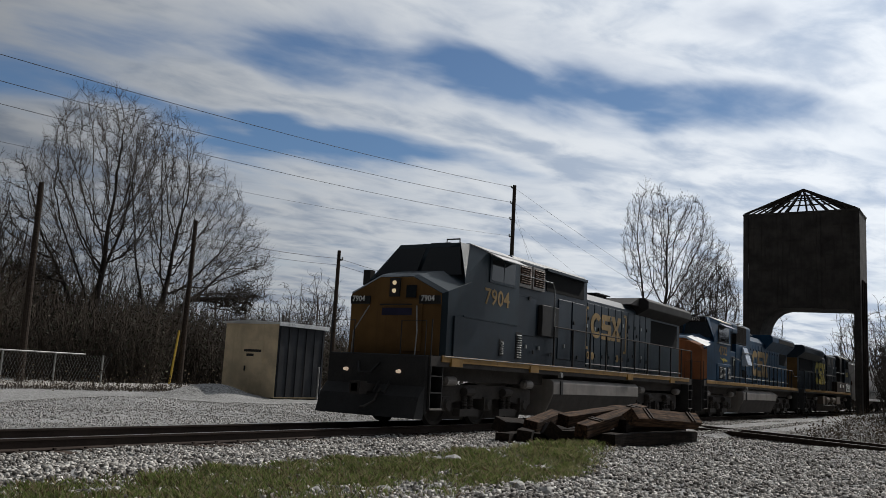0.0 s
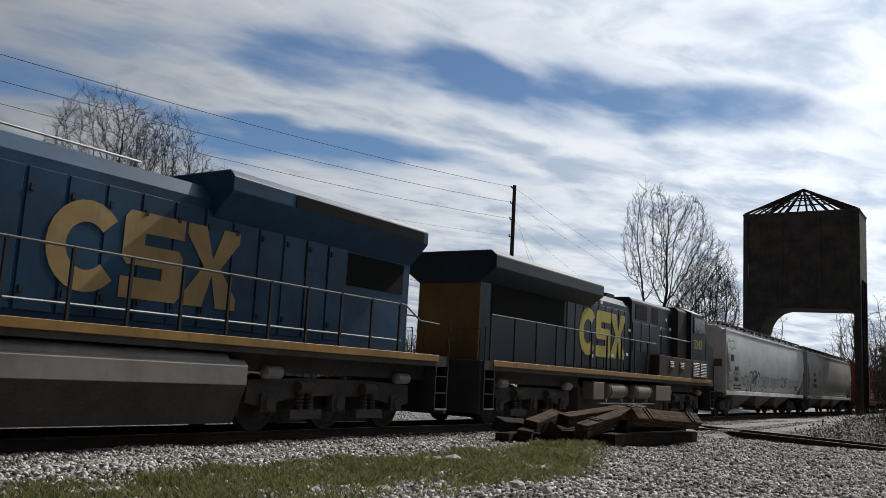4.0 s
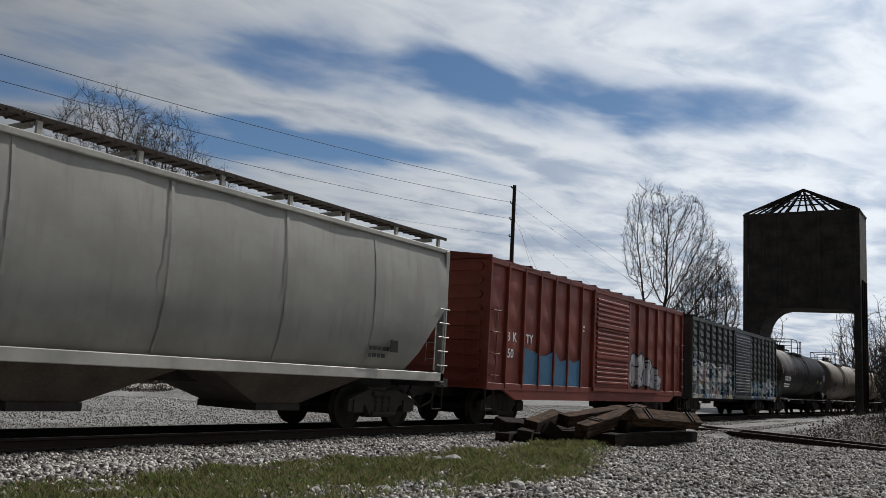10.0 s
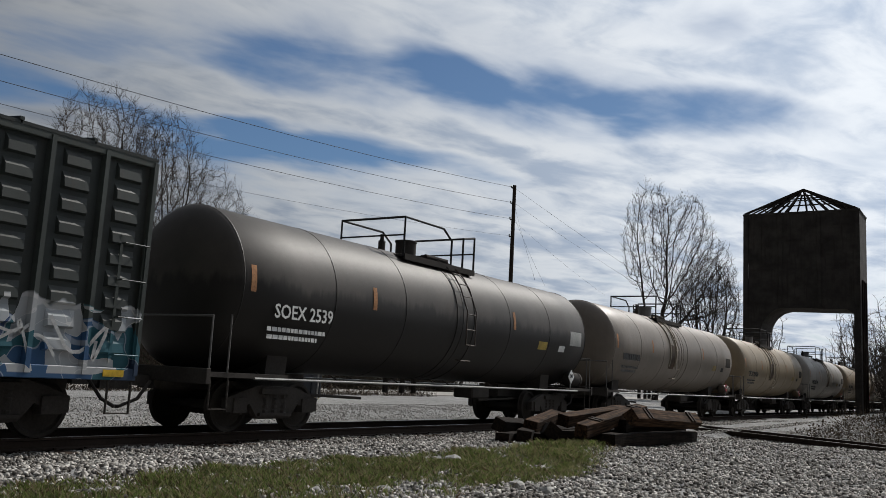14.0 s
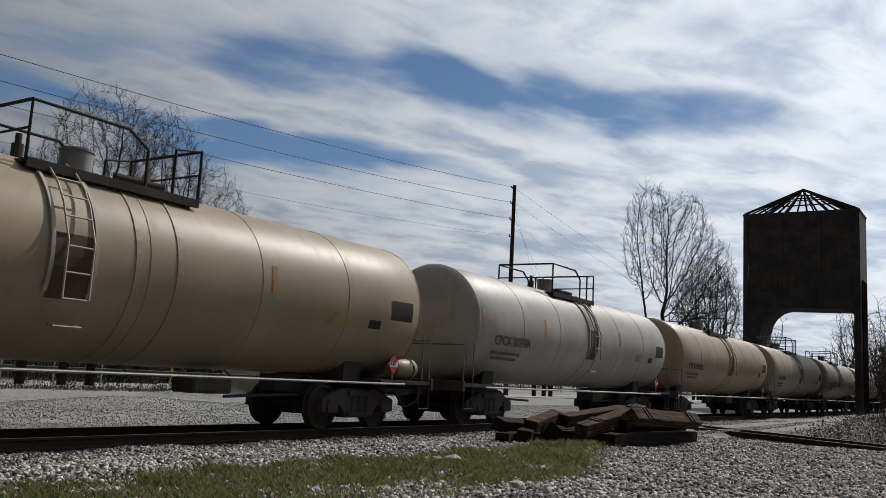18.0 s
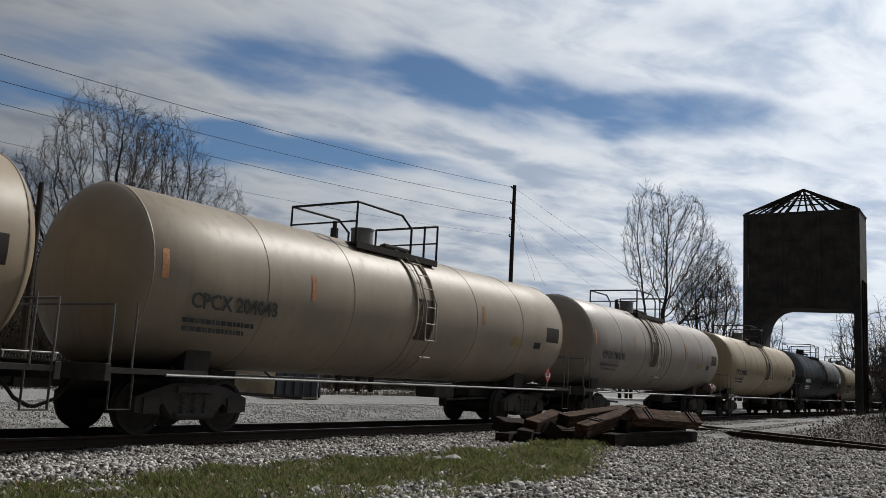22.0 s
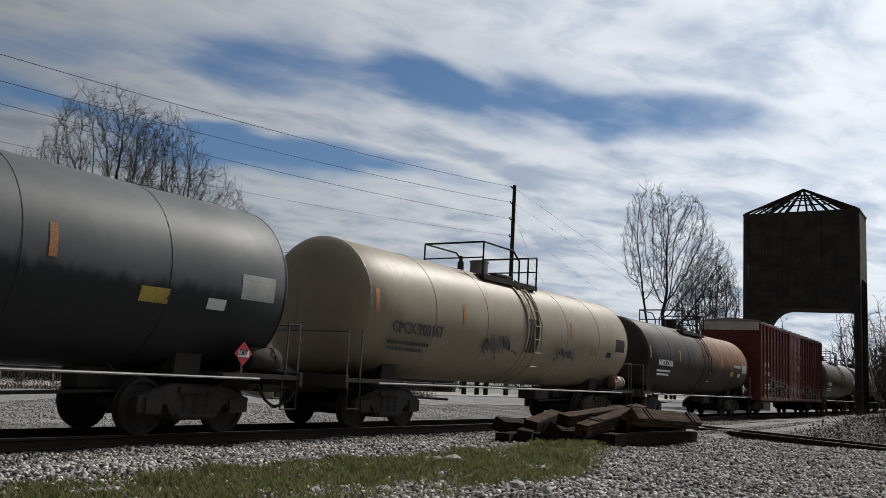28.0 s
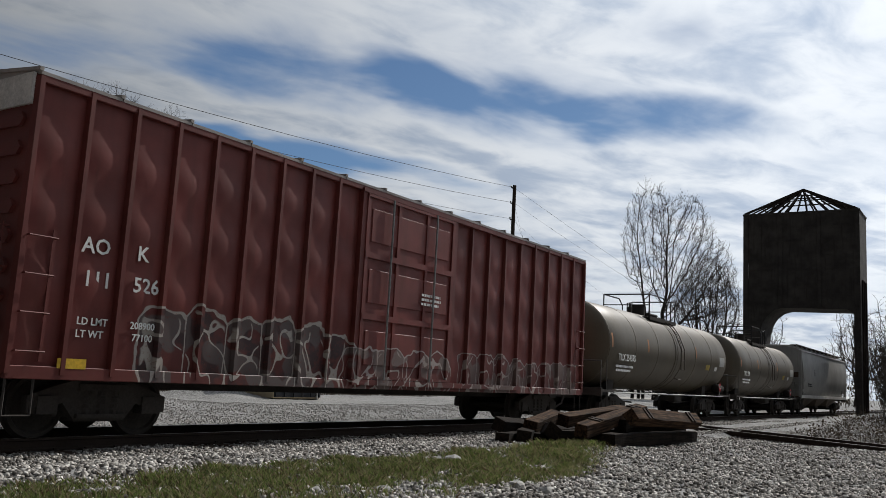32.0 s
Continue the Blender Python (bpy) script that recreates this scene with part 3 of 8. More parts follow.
def utility_pole(x, y, z, lean=(0, 0), arms=(), guard=False, label="weathered timber utility pole", r=0.16):
    top = empty("utility_pole", (x, y, 0))
    tagged(top, label, "pole", "poles behind the yard")
    tip = (lean[0], lean[1], z)
    part("pole", rod(B(), (0, 0, -0.3), tip, r, 10, r * 0.68), POLE, top)
    for k, (zz, ax, ay) in enumerate(arms):
        f = zz / z
        c = Vector((lean[0] * f, lean[1] * f, zz))
        arm = part("cross_arm", rod(B(), c, c + Vector((ax, ay, 0)), 0.05, 6), STEEL_DARK, top)
        part("insulator", lathe(B(), [(0, 0.03), (0.05, 0.06), (0.1, 0.06), (0.14, 0.03)], n=8), GRAB, arm).matrix_local = Matrix.Translation(c + Vector((ax, ay, 0.04))) @ pose(0, 0, 0, 0, -90, 0)
    if guard:
        yel = plain("yellow_guard", (0.55, 0.36, 0.05), 0.6)
        part("guy_wire", rod(B(), (-0.9, -0.3, 0), (lean[0] * 0.75, lean[1] * 0.75, z * 0.75), 0.02, 5), STEEL_DARK, top)
        part("guy_guard", rod(B(), (-0.9, -0.3, 0), (-0.9 + (lean[0] * 0.75 + 0.9) * 0.42, -0.3 + 0.3 * 0.42, z * 0.32), 0.06, 6), yel, top, "yellow plastic guy guard")
    return top


utility_pole(20.9, 34.3, 8.5, (0.0, 0.2))
utility_pole(31.0, 36.4, 8.8, (0.15, 0.1), guard=True, label="weathered timber pole with a yellow guy guard")
utility_pole(41.0, 34.6, 8.6, (0.0, 0.0), ((8.0, 0.0, -0.3),))
P4 = Vector((58.6, 32.0, 0))
utility_pole(P4.x, P4.y, 16.4, (0, 0), ((16.16, -0.35, 0.1), (14.92, -0.35, 0.1), (13.62, -0.35, 0.1), (12.26, -0.35, 0.1)), label="tall timber power pole with side insulators", r=0.2)


def wire(p, q, sag, r=0.012, n=14):
    p, q = Vector(p), Vector(q)
    pts = [p.lerp(q, i / n) - Vector((0, 0, sag * 4 * (i / n) * (1 - i / n))) for i in range(n + 1)]
    ob = part("wire", pipe(B(), pts, r, 4), STEEL_BLACK, None)
    return tagged(ob, "thin dark overhead wire", "wire", "overhead wires")


for i, (zz, far_x, far_z) in enumerate(((16.22, 15.05, 12.39), (14.98, 15.19, 11.38), (13.68, 15.30, 10.52), (12.32, 15.50, 9.07))):
    wire((P4.x - 0.35, P4.y + 0.1, zz), (far_x, 32.0, far_z), 0.35, (0.014, 0.013, 0.012, 0.007)[i])
for zz, end, r in ((16.2, (86, 27.5, 10.2), 0.010), (15.0, (86, 29.5, 10.4), 0.009), (13.6, (80, 33.0, 10.0), 0.007)):
    wire((P4.x, P4.y, zz), end, 0.2, r, 8)
for zz, end in ((15.0, (60.0, 30.6, 9.0)), (14.0, (60.6, 30.0, 8.6))):
    wire((P4.x, P4.y, zz), end, 0.15, 0.006, 4)
for zz, r in ((8.1, 0.012), (7.7, 0.010)):
    wire((41.0, 34.6, zz), (20.9, 34.4, zz + 0.1), 0.5, r, 8)
    wire((41.0, 34.6, zz), (P4.x, P4.y, zz - 0.4), 0.4, r, 8)


# ---- fence ----
def chain_fence():
    top = empty("chain_link_fence", (18, 33.4, 0))
    tagged(top, "grey chain-link fence with a pale top rail", "fence")
    for i in range(8):
        part("post", rod(B(), (-10 + i * 2.3, 0, -0.1), (-10 + i * 2.3, 0, 1.3), 0.035, 8), GRAB, top)
    part("top_rail", rod(B(), (-10, 0, 1.3), (5.2, 0, 1.3), 0.032, 6), GRAB, top, "pale top rail")
    bm = B()
    for i in range(110):
        x = -10 + i * 0.146
        rod(bm, (x, 0, 0.0), (x + 0.6, 0, 1.28), 0.004, 3)
        rod(bm, (x + 0.6, 0, 0.0), (x, 0, 1.28), 0.004, 3)
    part("mesh", bm, GRAB, top, "wire mesh")


chain_fence()


# ---- pile of old ties ----
def tie_pile():
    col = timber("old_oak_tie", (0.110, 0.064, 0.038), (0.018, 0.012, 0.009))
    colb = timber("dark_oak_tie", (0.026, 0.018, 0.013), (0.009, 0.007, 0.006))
    rows = TIE_ROWS
    for k, (x, y, z, yaw, tilt, roll, length, m) in enumerate(rows):
        bm = box(B(), -length / 2, length / 2, -0.13, 0.13, -0.115, 0.115)
        bmesh.ops.subdivide_edges(bm, edges=[e for e in bm.edges if abs((e.verts[0].co - e.verts[1].co).x) > 1], cuts=11)
        for v in bm.verts:
            v.co += Vector((1, 0, 0)) * 0.06 * noise.noise(v.co * 9 + Vector((k, 3, k))) * (abs(v.co.x) > length * 0.45) + Vector((0, 1, 0)) * 0.022 * noise.noise(v.co * 7 + Vector((k * 7, 0, 0))) + Vector((0, 0, 1)) * 0.022 * noise.noise(v.co * 7 + Vector((0, k * 5, 9)))
        bm2 = bm
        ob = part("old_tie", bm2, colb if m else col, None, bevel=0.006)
        ob.matrix_world = pose(x, y, z, roll, tilt, yaw)
        tagged(ob, "cracked dark railway tie in the pile" if m else "splintered brown railway tie with plate marks in the pile", "railway tie", "pile of old ties")
        if k in (1, 2):
            for xx in (-0.75, 0.95):
                pl = B()
                for d in (-0.09, 0.03):
                    box(pl, xx + d - 0.03, xx + d + 0.03, -0.12, 0.12, 0.10, 0.14)
                part("spike_scar", pl, RAIL_RUST, ob, "dark plate scars")


# last value 1: near-black timber, given to nearly all the low ties
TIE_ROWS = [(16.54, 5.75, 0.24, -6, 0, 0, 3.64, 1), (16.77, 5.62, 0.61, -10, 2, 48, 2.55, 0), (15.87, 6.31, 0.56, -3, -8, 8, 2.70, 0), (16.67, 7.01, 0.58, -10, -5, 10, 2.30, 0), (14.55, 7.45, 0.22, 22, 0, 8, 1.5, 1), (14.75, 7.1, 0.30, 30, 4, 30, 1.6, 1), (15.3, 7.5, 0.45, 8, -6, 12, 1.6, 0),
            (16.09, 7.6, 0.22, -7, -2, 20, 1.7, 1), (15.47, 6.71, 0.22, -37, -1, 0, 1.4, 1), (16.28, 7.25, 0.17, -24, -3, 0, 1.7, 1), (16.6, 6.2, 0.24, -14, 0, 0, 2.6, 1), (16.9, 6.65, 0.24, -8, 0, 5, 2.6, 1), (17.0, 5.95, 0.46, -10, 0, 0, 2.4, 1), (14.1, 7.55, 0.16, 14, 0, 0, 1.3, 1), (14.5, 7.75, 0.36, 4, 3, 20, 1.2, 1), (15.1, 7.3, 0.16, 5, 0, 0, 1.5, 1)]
tie_pile()


# ---- vegetation ----
BARK = plain("grey_brown_bark", (0.040, 0.033, 0.028), 0.9, grain_scale=9, vary=0.4, relief=0.02)
TWIG = plain("thin_twigs", (0.040, 0.031, 0.025), 0.9, grain_scale=3, vary=0.35)


def tubes(name, segs, mat, parent, label="", sides=3):
    """Tapered sticks, all in one mesh: rows of start, end, two radii."""
    s = np.asarray(segs, float)
    n = len(s)
    p, q, r1, r2 = s[:, 0:3], s[:, 3:6], s[:, 6], s[:, 7]
    d = q - p
    d /= np.maximum(np.linalg.norm(d, axis=1, keepdims=True), 1e-6)
    ref = np.where(np.abs(d[:, 2:3]) < 0.9, np.array([[0, 0, 1.0]]), np.array([[1.0, 0, 0]]))
    u = np.cross(d, ref)
    u /= np.linalg.norm(u, axis=1, keepdims=True)
    w = np.cross(d, u)
    rings = []
    for base, r in ((p, r1), (q, r2)):
        for i in range(sides):
            a = 2 * math.pi * i / sides
            rings.append(base + (u * math.cos(a) + w * math.sin(a)) * r[:, None])
    v = np.stack(rings, 1).reshape(-1, 3)
    f = np.array([(i, (i + 1) % sides, sides + (i + 1) % sides, sides + i) for i in range(sides)])
    f = (f[None] + 2 * sides * np.arange(n)[:, None, None]).reshape(-1)
    me = bpy.data.meshes.new(name)
    me.vertices.add(len(v))
    me.vertices.foreach_set("co", v.ravel())
    me.loops.add(len(f))
    me.loops.foreach_set("vertex_index", f)
    me.polygons.add(len(f) // 4)
    me.polygons.foreach_set("loop_start", np.arange(0, len(f), 4))
    me.update(calc_edges=True)
    me.materials.append(mat)
    me.shade_smooth()
    return link_part(name, me, parent, label)


def bare_tree(x, y, stems, crown, seed, label="tall bare winter tree with fine twigs", points=2200, kill=0.48, step=0.34, reach=5.0, twig=0.0098, z=-0.1, group="bare trees", up=0.14, shoots=2, shell=3.6):
    """A leafless tree that grows towards points strewn in its crown. stems: where each stem ends (dx, dy, height); crown: ellipsoids (centre, half axes)."""
    rng = np.random.default_rng(seed)
    pos, parent = [], []
    for k, (dx, dy, h) in enumerate(stems):
        a = 2 * math.pi * k / len(stems) + seed
        p0 = np.array([0.28 * math.cos(a), 0.28 * math.sin(a), -0.1]) * (len(stems) > 1)
        n = max(3, int(h / 0.5))
        bow = rng.normal(0, 0.035 * h, 2)
        for i in range(n + 1):
            f = i / n
            q = p0 + (np.array([dx, dy, h]) - p0) * np.array([f ** 1.3, f ** 1.3, f]) + np.array([bow[0], bow[1], 0]) * math.sin(math.pi * f) + rng.normal(0, 0.02, 3) * (i > 0)
            pos.append(q)
            parent.append(len(pos) - 2 if i else -1)
    vol = np.array([c[3] * c[4] * c[5] for c in crown])
    pick = rng.choice(len(crown), points, p=vol / vol.sum())
    d = rng.normal(0, 1, (points, 3))
    d /= np.linalg.norm(d, axis=1, keepdims=True)
    box_c = np.array(crown)
    goal = box_c[pick, :3] + d * box_c[pick, 3:] * (rng.uniform(0.02, 1, (points, 1)) ** (1 / shell))
    P = np.array(pos)
    near, dist = np.zeros(points, int), np.full(points, 1e9)

    def update(first):
        for i in range(first, len(P)):
            e = np.linalg.norm(goal - P[i], axis=1)
            hit = e < dist
            near[hit], dist[hit] = i, e[hit]
    update(0)
    kids = np.zeros(len(P), int)
    for _ in range(110):
        live = np.nonzero((dist < reach) & (kids[near] < 3))[0]
        if len(live) < 3:
            break
        v = goal[live] - P[near[live]]
        v /= np.linalg.norm(v, axis=1, keepdims=True)
        acc = np.zeros((len(P), 3))
        np.add.at(acc, near[live], v)
        idx = np.unique(near[live])
        g = acc[idx]
        g /= np.linalg.norm(g, axis=1, keepdims=True) + 1e-6
        g[:, 2] = np.maximum(g[:, 2], -0.05) + up
        g += rng.normal(0, 0.11, g.shape)
        g /= np.linalg.norm(g, axis=1, keepdims=True)
        first = len(P)
        P = np.vstack([P, P[idx] + g * step])
        parent += [int(i) for i in idx]
        kids[idx] += 1
        kids = np.concatenate([kids, np.zeros(len(idx), int)])
        update(first)
        gone = dist < kill
        keep = ~gone
        goal, near, dist = goal[keep], near[keep], dist[keep]
        if len(goal) < 3:
            break
    n = len(P)
    par = np.array(parent)
    power = np.zeros(n)
    for i in range(n - 1, -1, -1):
        if power[i] == 0:
            power[i] = twig ** 2.1
        if par[i] >= 0:
            power[par[i]] += power[i]
    rad = power ** (1 / 2.1)
    own = np.nonzero(par >= 0)[0]
    segs = np.column_stack([P[par[own]], P[own], np.minimum(rad[par[own]], rad[own] * 1.25), rad[own]])
    thick, thin = segs[segs[:, 7] > 0.035], segs[segs[:, 7] <= 0.035]
    # fine shoots along the outer branches, and finer ones on them
    grown = []
    base = thin[thin[:, 7] < twig * 3.0]
    for level, count in ((0, shoots), (1, 2 if shoots > 1 else 1)):
        fresh = []
        for k in range(count):
            d = base[:, 3:6] - base[:, 0:3]
            d /= np.linalg.norm(d, axis=1, keepdims=True) + 1e-9
            side = np.cross(d, rng.normal(0, 1, d.shape))
            side /= np.linalg.norm(side, axis=1, keepdims=True) + 1e-9
            q = d * 0.8 + side * rng.uniform(0.35, 0.85, (len(base), 1)) + np.array([0, 0, 0.25])
            l = rng.uniform(0.22, 0.65, (len(base), 1)) * (1.0 if level == 0 else 0.65)
            f = rng.uniform(0.3, 1.0, (len(base), 1))
            root = base[:, 0:3] + (base[:, 3:6] - base[:, 0:3]) * f
            r0 = np.full(len(base), twig * (0.75 if level == 0 else 0.6))
            fresh.append(np.column_stack([root, root + q * l, r0, r0 * 0.6]))
        base = np.vstack(fresh)
        grown.append(base)
    thin = np.vstack([thin] + grown)
    ob = empty("bare_tree", (x, y, z))
    tagged(ob, label, "tree", group)
    if len(thick):
        tubes("trunk", thick, BARK, ob, sides=6)
    tubes("crown", thin, TWIG, ob, "crown of fine leafless branches", 3)
    return ob


bare_tree(30.6, 44.0, [(-1.5, 0.4, 5.2), (0.1, -0.5, 6.4), (0.8, 0.5, 6.0), (-0.3, 0.8, 5.6)], [(-0.3, 0, 11.4, 3.9, 3.6, 5.9), (-3.6, 0, 8.6, 2.9, 2.8, 4.3), (2.2, 0, 12.0, 2.6, 2.8, 4.7)], 11, points=3900, kill=0.42, step=0.30)
bare_tree(33.8, 44.2, [(0.7, 0.3, 4.6), (1.6, -0.4, 5.2), (2.6, 0.3, 3.8)], [(1.0, 0, 11.6, 3.0, 3.0, 5.6), (4.4, 0, 9.6, 3.4, 3.2, 5.0), (7.4, 0, 7.8, 3.0, 2.9, 4.0), (8.8, 0.5, 8.0, 1.9, 2.0, 2.4)], 5, points=3900, kill=0.42, step=0.30, label="wide bare winter tree with spreading limbs")
bare_tree(23.0, 46.5, [(0.4, 0, 3.6), (-0.8, 0.3, 3.2)], [(0, 0, 7.2, 3.2, 3.0, 4.2)], 8, points=1500)
bare_tree(86.4, 30.0, [(-1.4, 0.6, 8.5), (0.2, -0.6, 9.0), (1.6, -1.6, 7.5)], [(-1.0, 0.6, 16.4, 2.6, 2.9, 6.4), (1.4, -2.4, 14.6, 3.0, 3.6, 7.2), (2.6, -4.8, 12.6, 2.6, 2.6, 5.2)], 14, points=3200, twig=0.0135, label="tall bare tree with upswept limbs beyond the train", up=0.26)
bare_tree(90.0, 25.8, [(0.2, 0.3, 4.0), (-0.6, -0.6, 3.6), (0.8, -0.8, 3.8)], [(0, 0, 9.8, 3.6, 3.6, 5.4)], 33, points=2600, kill=0.40, twig=0.016, label="dense bare tree beside the tower", shell=3.0)

# woods behind the lane: a few patterns, each tree its own thing
wood_kit = dict(group="woods behind the lane", label="bare tree in the woods", points=420, kill=0.62, step=0.45, twig=0.017, shoots=1)
patterns = [bare_tree(17.0, 52.0, [(0.2, 0, 4.0)], [(0, 0, 7.2, 2.6, 2.6, 3.6)], 40, **wood_kit),
            bare_tree(43.0, 56.0, [(-0.2, 0.2, 3.0)], [(0, 0, 6.0, 3.0, 3.0, 3.2)], 41, **wood_kit),
            bare_tree(51.0, 55.0, [(0.3, 0, 3.4), (-0.4, 0.2, 3.2)], [(0.3, 0, 6.2, 2.4, 2.4, 3.4)], 42, **wood_kit)]
rnd = random.Random(77)
for i in range(60):
    x = 8 + i * 0.95 + rnd.uniform(-1, 1)
    y = rnd.uniform(47, 66)
    if i > 38:
        x, y = rnd.uniform(50, 120), rnd.uniform(50, 74)
    t = copy_thing(patterns[i % 3], pose(x, y, -0.1, 0, 0, rnd.uniform(0, 360)))
    k = rnd.uniform(0.95, 1.3) if x < 32 else rnd.uniform(0.72, 1.0)
    t.scale = (k, k, k)
for i, (x, y, k) in enumerate(((118, 26.4, 1.25), (128, 30.0, 1.3), (150, 34.5, 1.5), (150, 20.0, 1.5), (136, 16.6, 1.5), (126, 15.4, 1.3), (116, 10.4, 1.4), (108, 7.6, 1.4), (160, 23.5, 1.2), (172, 22.5, 1.4),
                               (66, 58.0, 1.0), (72, 62.0, 1.1), (80, 70.0, 1.25), (88, 76.0, 1.3), (62, 64.0, 1.1), (98, 4.5, 1.3))):
    t = copy_thing(patterns[i % 3], pose(x, y, -0.1, 0, 0, rnd.uniform(0, 360)))
    t.scale = (k, k, k)


def brush(name, count, place, hgt, mats, label, seed, leaf=0.10, leaves=0.5):
    """Tangled undergrowth: thin stems with small dull leaves between them."""
    rnd = np.random.default_rng(seed)
    base = np.array([place(a, b) for a, b in rnd.uniform(0, 1, (count, 2))])
    h = np.array([hgt(x, y) for x, y, z in base]) * rnd.uniform(0.25, 1.0, count) ** 0.7
    tip = base + np.stack([rnd.normal(0, 0.22, count) * h, rnd.normal(0, 0.22, count) * h, h], 1)
    mid = (base + tip) / 2 + rnd.normal(0, 0.12, (count, 3)) * h[:, None] * 0.5
    r = 0.008 + 0.004 * h
    segs = np.concatenate([np.column_stack([base, mid, r, r * 0.7]), np.column_stack([mid, tip, r * 0.7, r * 0.3])])
    f = rnd.uniform(0.3, 0.9, (count, 1))
    off = base + (tip - base) * f
    tw = off + rnd.normal(0, 0.28, (count, 3)) * np.maximum(h, 1)[:, None] * 0.5
    segs = np.concatenate([segs, np.column_stack([off, tw, r * 0.5, r * 0.2])])
    ob = tubes(name, segs, mats[0], None, sides=3)
    tagged(ob, label, "undergrowth", kind="stuff")
    n = int(count * leaves * 4)
    pick = rnd.integers(0, count, n)
    c = base[pick] + (tip - base)[pick] * rnd.uniform(0.1, 1.0, (n, 1)) + rnd.normal(0, 0.3, (n, 3))
    a, b = rnd.normal(0, 1, (n, 3)), rnd.normal(0, 1, (n, 3))
    a /= np.linalg.norm(a, axis=1, keepdims=True)
    b = np.cross(a, b)
    b /= np.linalg.norm(b, axis=1, keepdims=True)
    s = (leaf * rnd.uniform(0.5, 1.4, n))[:, None]
    v = np.stack([c - a * s, c + b * s * 0.55, c + a * s, c - b * s * 0.55], 1).reshape(-1, 3)
    me = bpy.data.meshes.new(name + "_leaves")
    me.vertices.add(len(v))
    me.vertices.foreach_set("co", v.ravel())
    me.loops.add(4 * n)
    me.loops.foreach_set("vertex_index", np.arange(4 * n))
    me.polygons.add(n)
    me.polygons.foreach_set("loop_start", np.arange(0, 4 * n, 4))
    me.update(calc_edges=True)
    me.materials.append(mats[1])
    tagged(new(name + "_leaves", me), "small dull leaves in the undergrowth", "undergrowth", kind="stuff")


STEM = plain("undergrowth_stems", (0.046, 0.036, 0.028), 0.9, grain_scale=3, vary=0.35)
LEAF_DULL = islands("dull_leaves", ((0.016, 0.019, 0.009), (0.026, 0.030, 0.013), (0.040, 0.030, 0.018), (0.038, 0.046, 0.017)), 0.9, 8.0)
LEAF_DARK = islands("dead_leaves", ((0.020, 0.015, 0.011), (0.042, 0.030, 0.020), (0.030, 0.030, 0.016)), 0.9, 8.0)
LEAF_DRY = islands("dry_leaves", ((0.06, 0.042, 0.026), (0.11, 0.08, 0.05), (0.085, 0.065, 0.04)), 0.9, 8.0)


def on_ground(x, y):
    return (x, y, ground_height(x, y) - 0.05)


brush("undergrowth", 15000, lambda a, b: on_ground(2 + 62 * a, 38.5 + 24 * b * b + 2 * math.sin(a * 40)), lambda x, y: 2.8 + 0.16 * (y - 38) + (1.6 if x < 36 else 0.0) + 2.2 * max(0, noise.noise((x * 0.18, y * 0.15, 3))) + (1.2 if x < 24 else 0),
      (STEM, LEAF_DULL), "brown and green undergrowth at the edge of the woods", 5, leaf=0.10, leaves=0.8)
brush("bank_brush", 12000, lambda a, b: on_ground(46 + 64 * a, min(8.5, 4.8 + 5.4 * a) - 9 * b), lambda x, y: 3.6 + 0.06 * (x - 45) + 3.0 * max(0, noise.noise((x * 0.2, y * 0.2, 8))),
      (TWIG, LEAF_DARK), "dark tangled brush on the bank beside the tower", 6, leaf=0.07, leaves=0.35)
brush("saplings", 5200, lambda a, b: on_ground(4 + 70 * a, 46 + 22 * b), lambda x, y: 6.0 + (4.0 if x < 34 else 0.0) + 2.0 * noise.noise((x * 0.2, y * 0.15, 5)), (STEM, LEAF_DRY), "thin bare saplings in the woods behind the lane", 25, leaf=0.07, leaves=0.5)
# out of view: added to block low sky light from the near car sides
brush("unseen_woods", 5000, lambda a, b: on_ground(-40 + 100 * a, -22 - 16 * b), lambda x, y: 14.0, (STEM, LEAF_DULL), "dark woods out of view, added to block low sky from the near side", 26, leaf=0.3, leaves=1.0)
brush("far_woods", 9000, lambda a, b: (150 * math.cos(a * 6.283) * (1 + 0.9 * b), 170 * math.sin(a * 6.283) * (1 + 0.8 * b), -0.3), lambda x, y: 12.0 if not (x > 120 and -20 < y < 40) else 9.0,
      (STEM, LEAF_DRY), "distant leafless woods all round", 7, leaf=0.45, leaves=0.8)
brush("bank_weeds", 1500, lambda a, b: on_ground(29 + 26 * a, 5.6 + 2.0 * a - 3.0 * b), lambda x, y: 0.22, (STEM, LEAF_DRY), "dry weeds beside the side track", 18, leaf=0.05)
brush("dry_weeds", 2500, lambda a, b: on_ground(8 + 36 * a, 28.6 + 1.4 * b), lambda x, y: 0.45, (STEM, LEAF_DRY), "dry weeds along the lane", 8, leaf=0.05)


# grass among the stones
GRASS_EDGE = [(3.75, 6.67), (4.37, 6.78), (5.11, 6.74), (5.80, 6.74), (6.24, 6.84), (7.51, 6.95), (8.91, 6.90), (10.38, 6.65), (11.77, 6.53), (14.15, 6.72), (14.79, 6.46), (11.53, 4.95), (9.54, 4.30), (8.35, 4.48), (7.71, 4.79), (6.91, 4.66), (6.68, 5.08), (6.01, 4.87), (4.92, 4.51), (3.87, 5.06), (3.18, 5.61)]


def inside(x, y, poly):
    hit, j = False, len(poly) - 1
    for i in range(len(poly)):
        (a, b), (c, d) = poly[i], poly[j]
        if (b > y) != (d > y) and x < (c - a) * (y - b) / (d - b) + a:
            hit = not hit
        j = i
    return hit


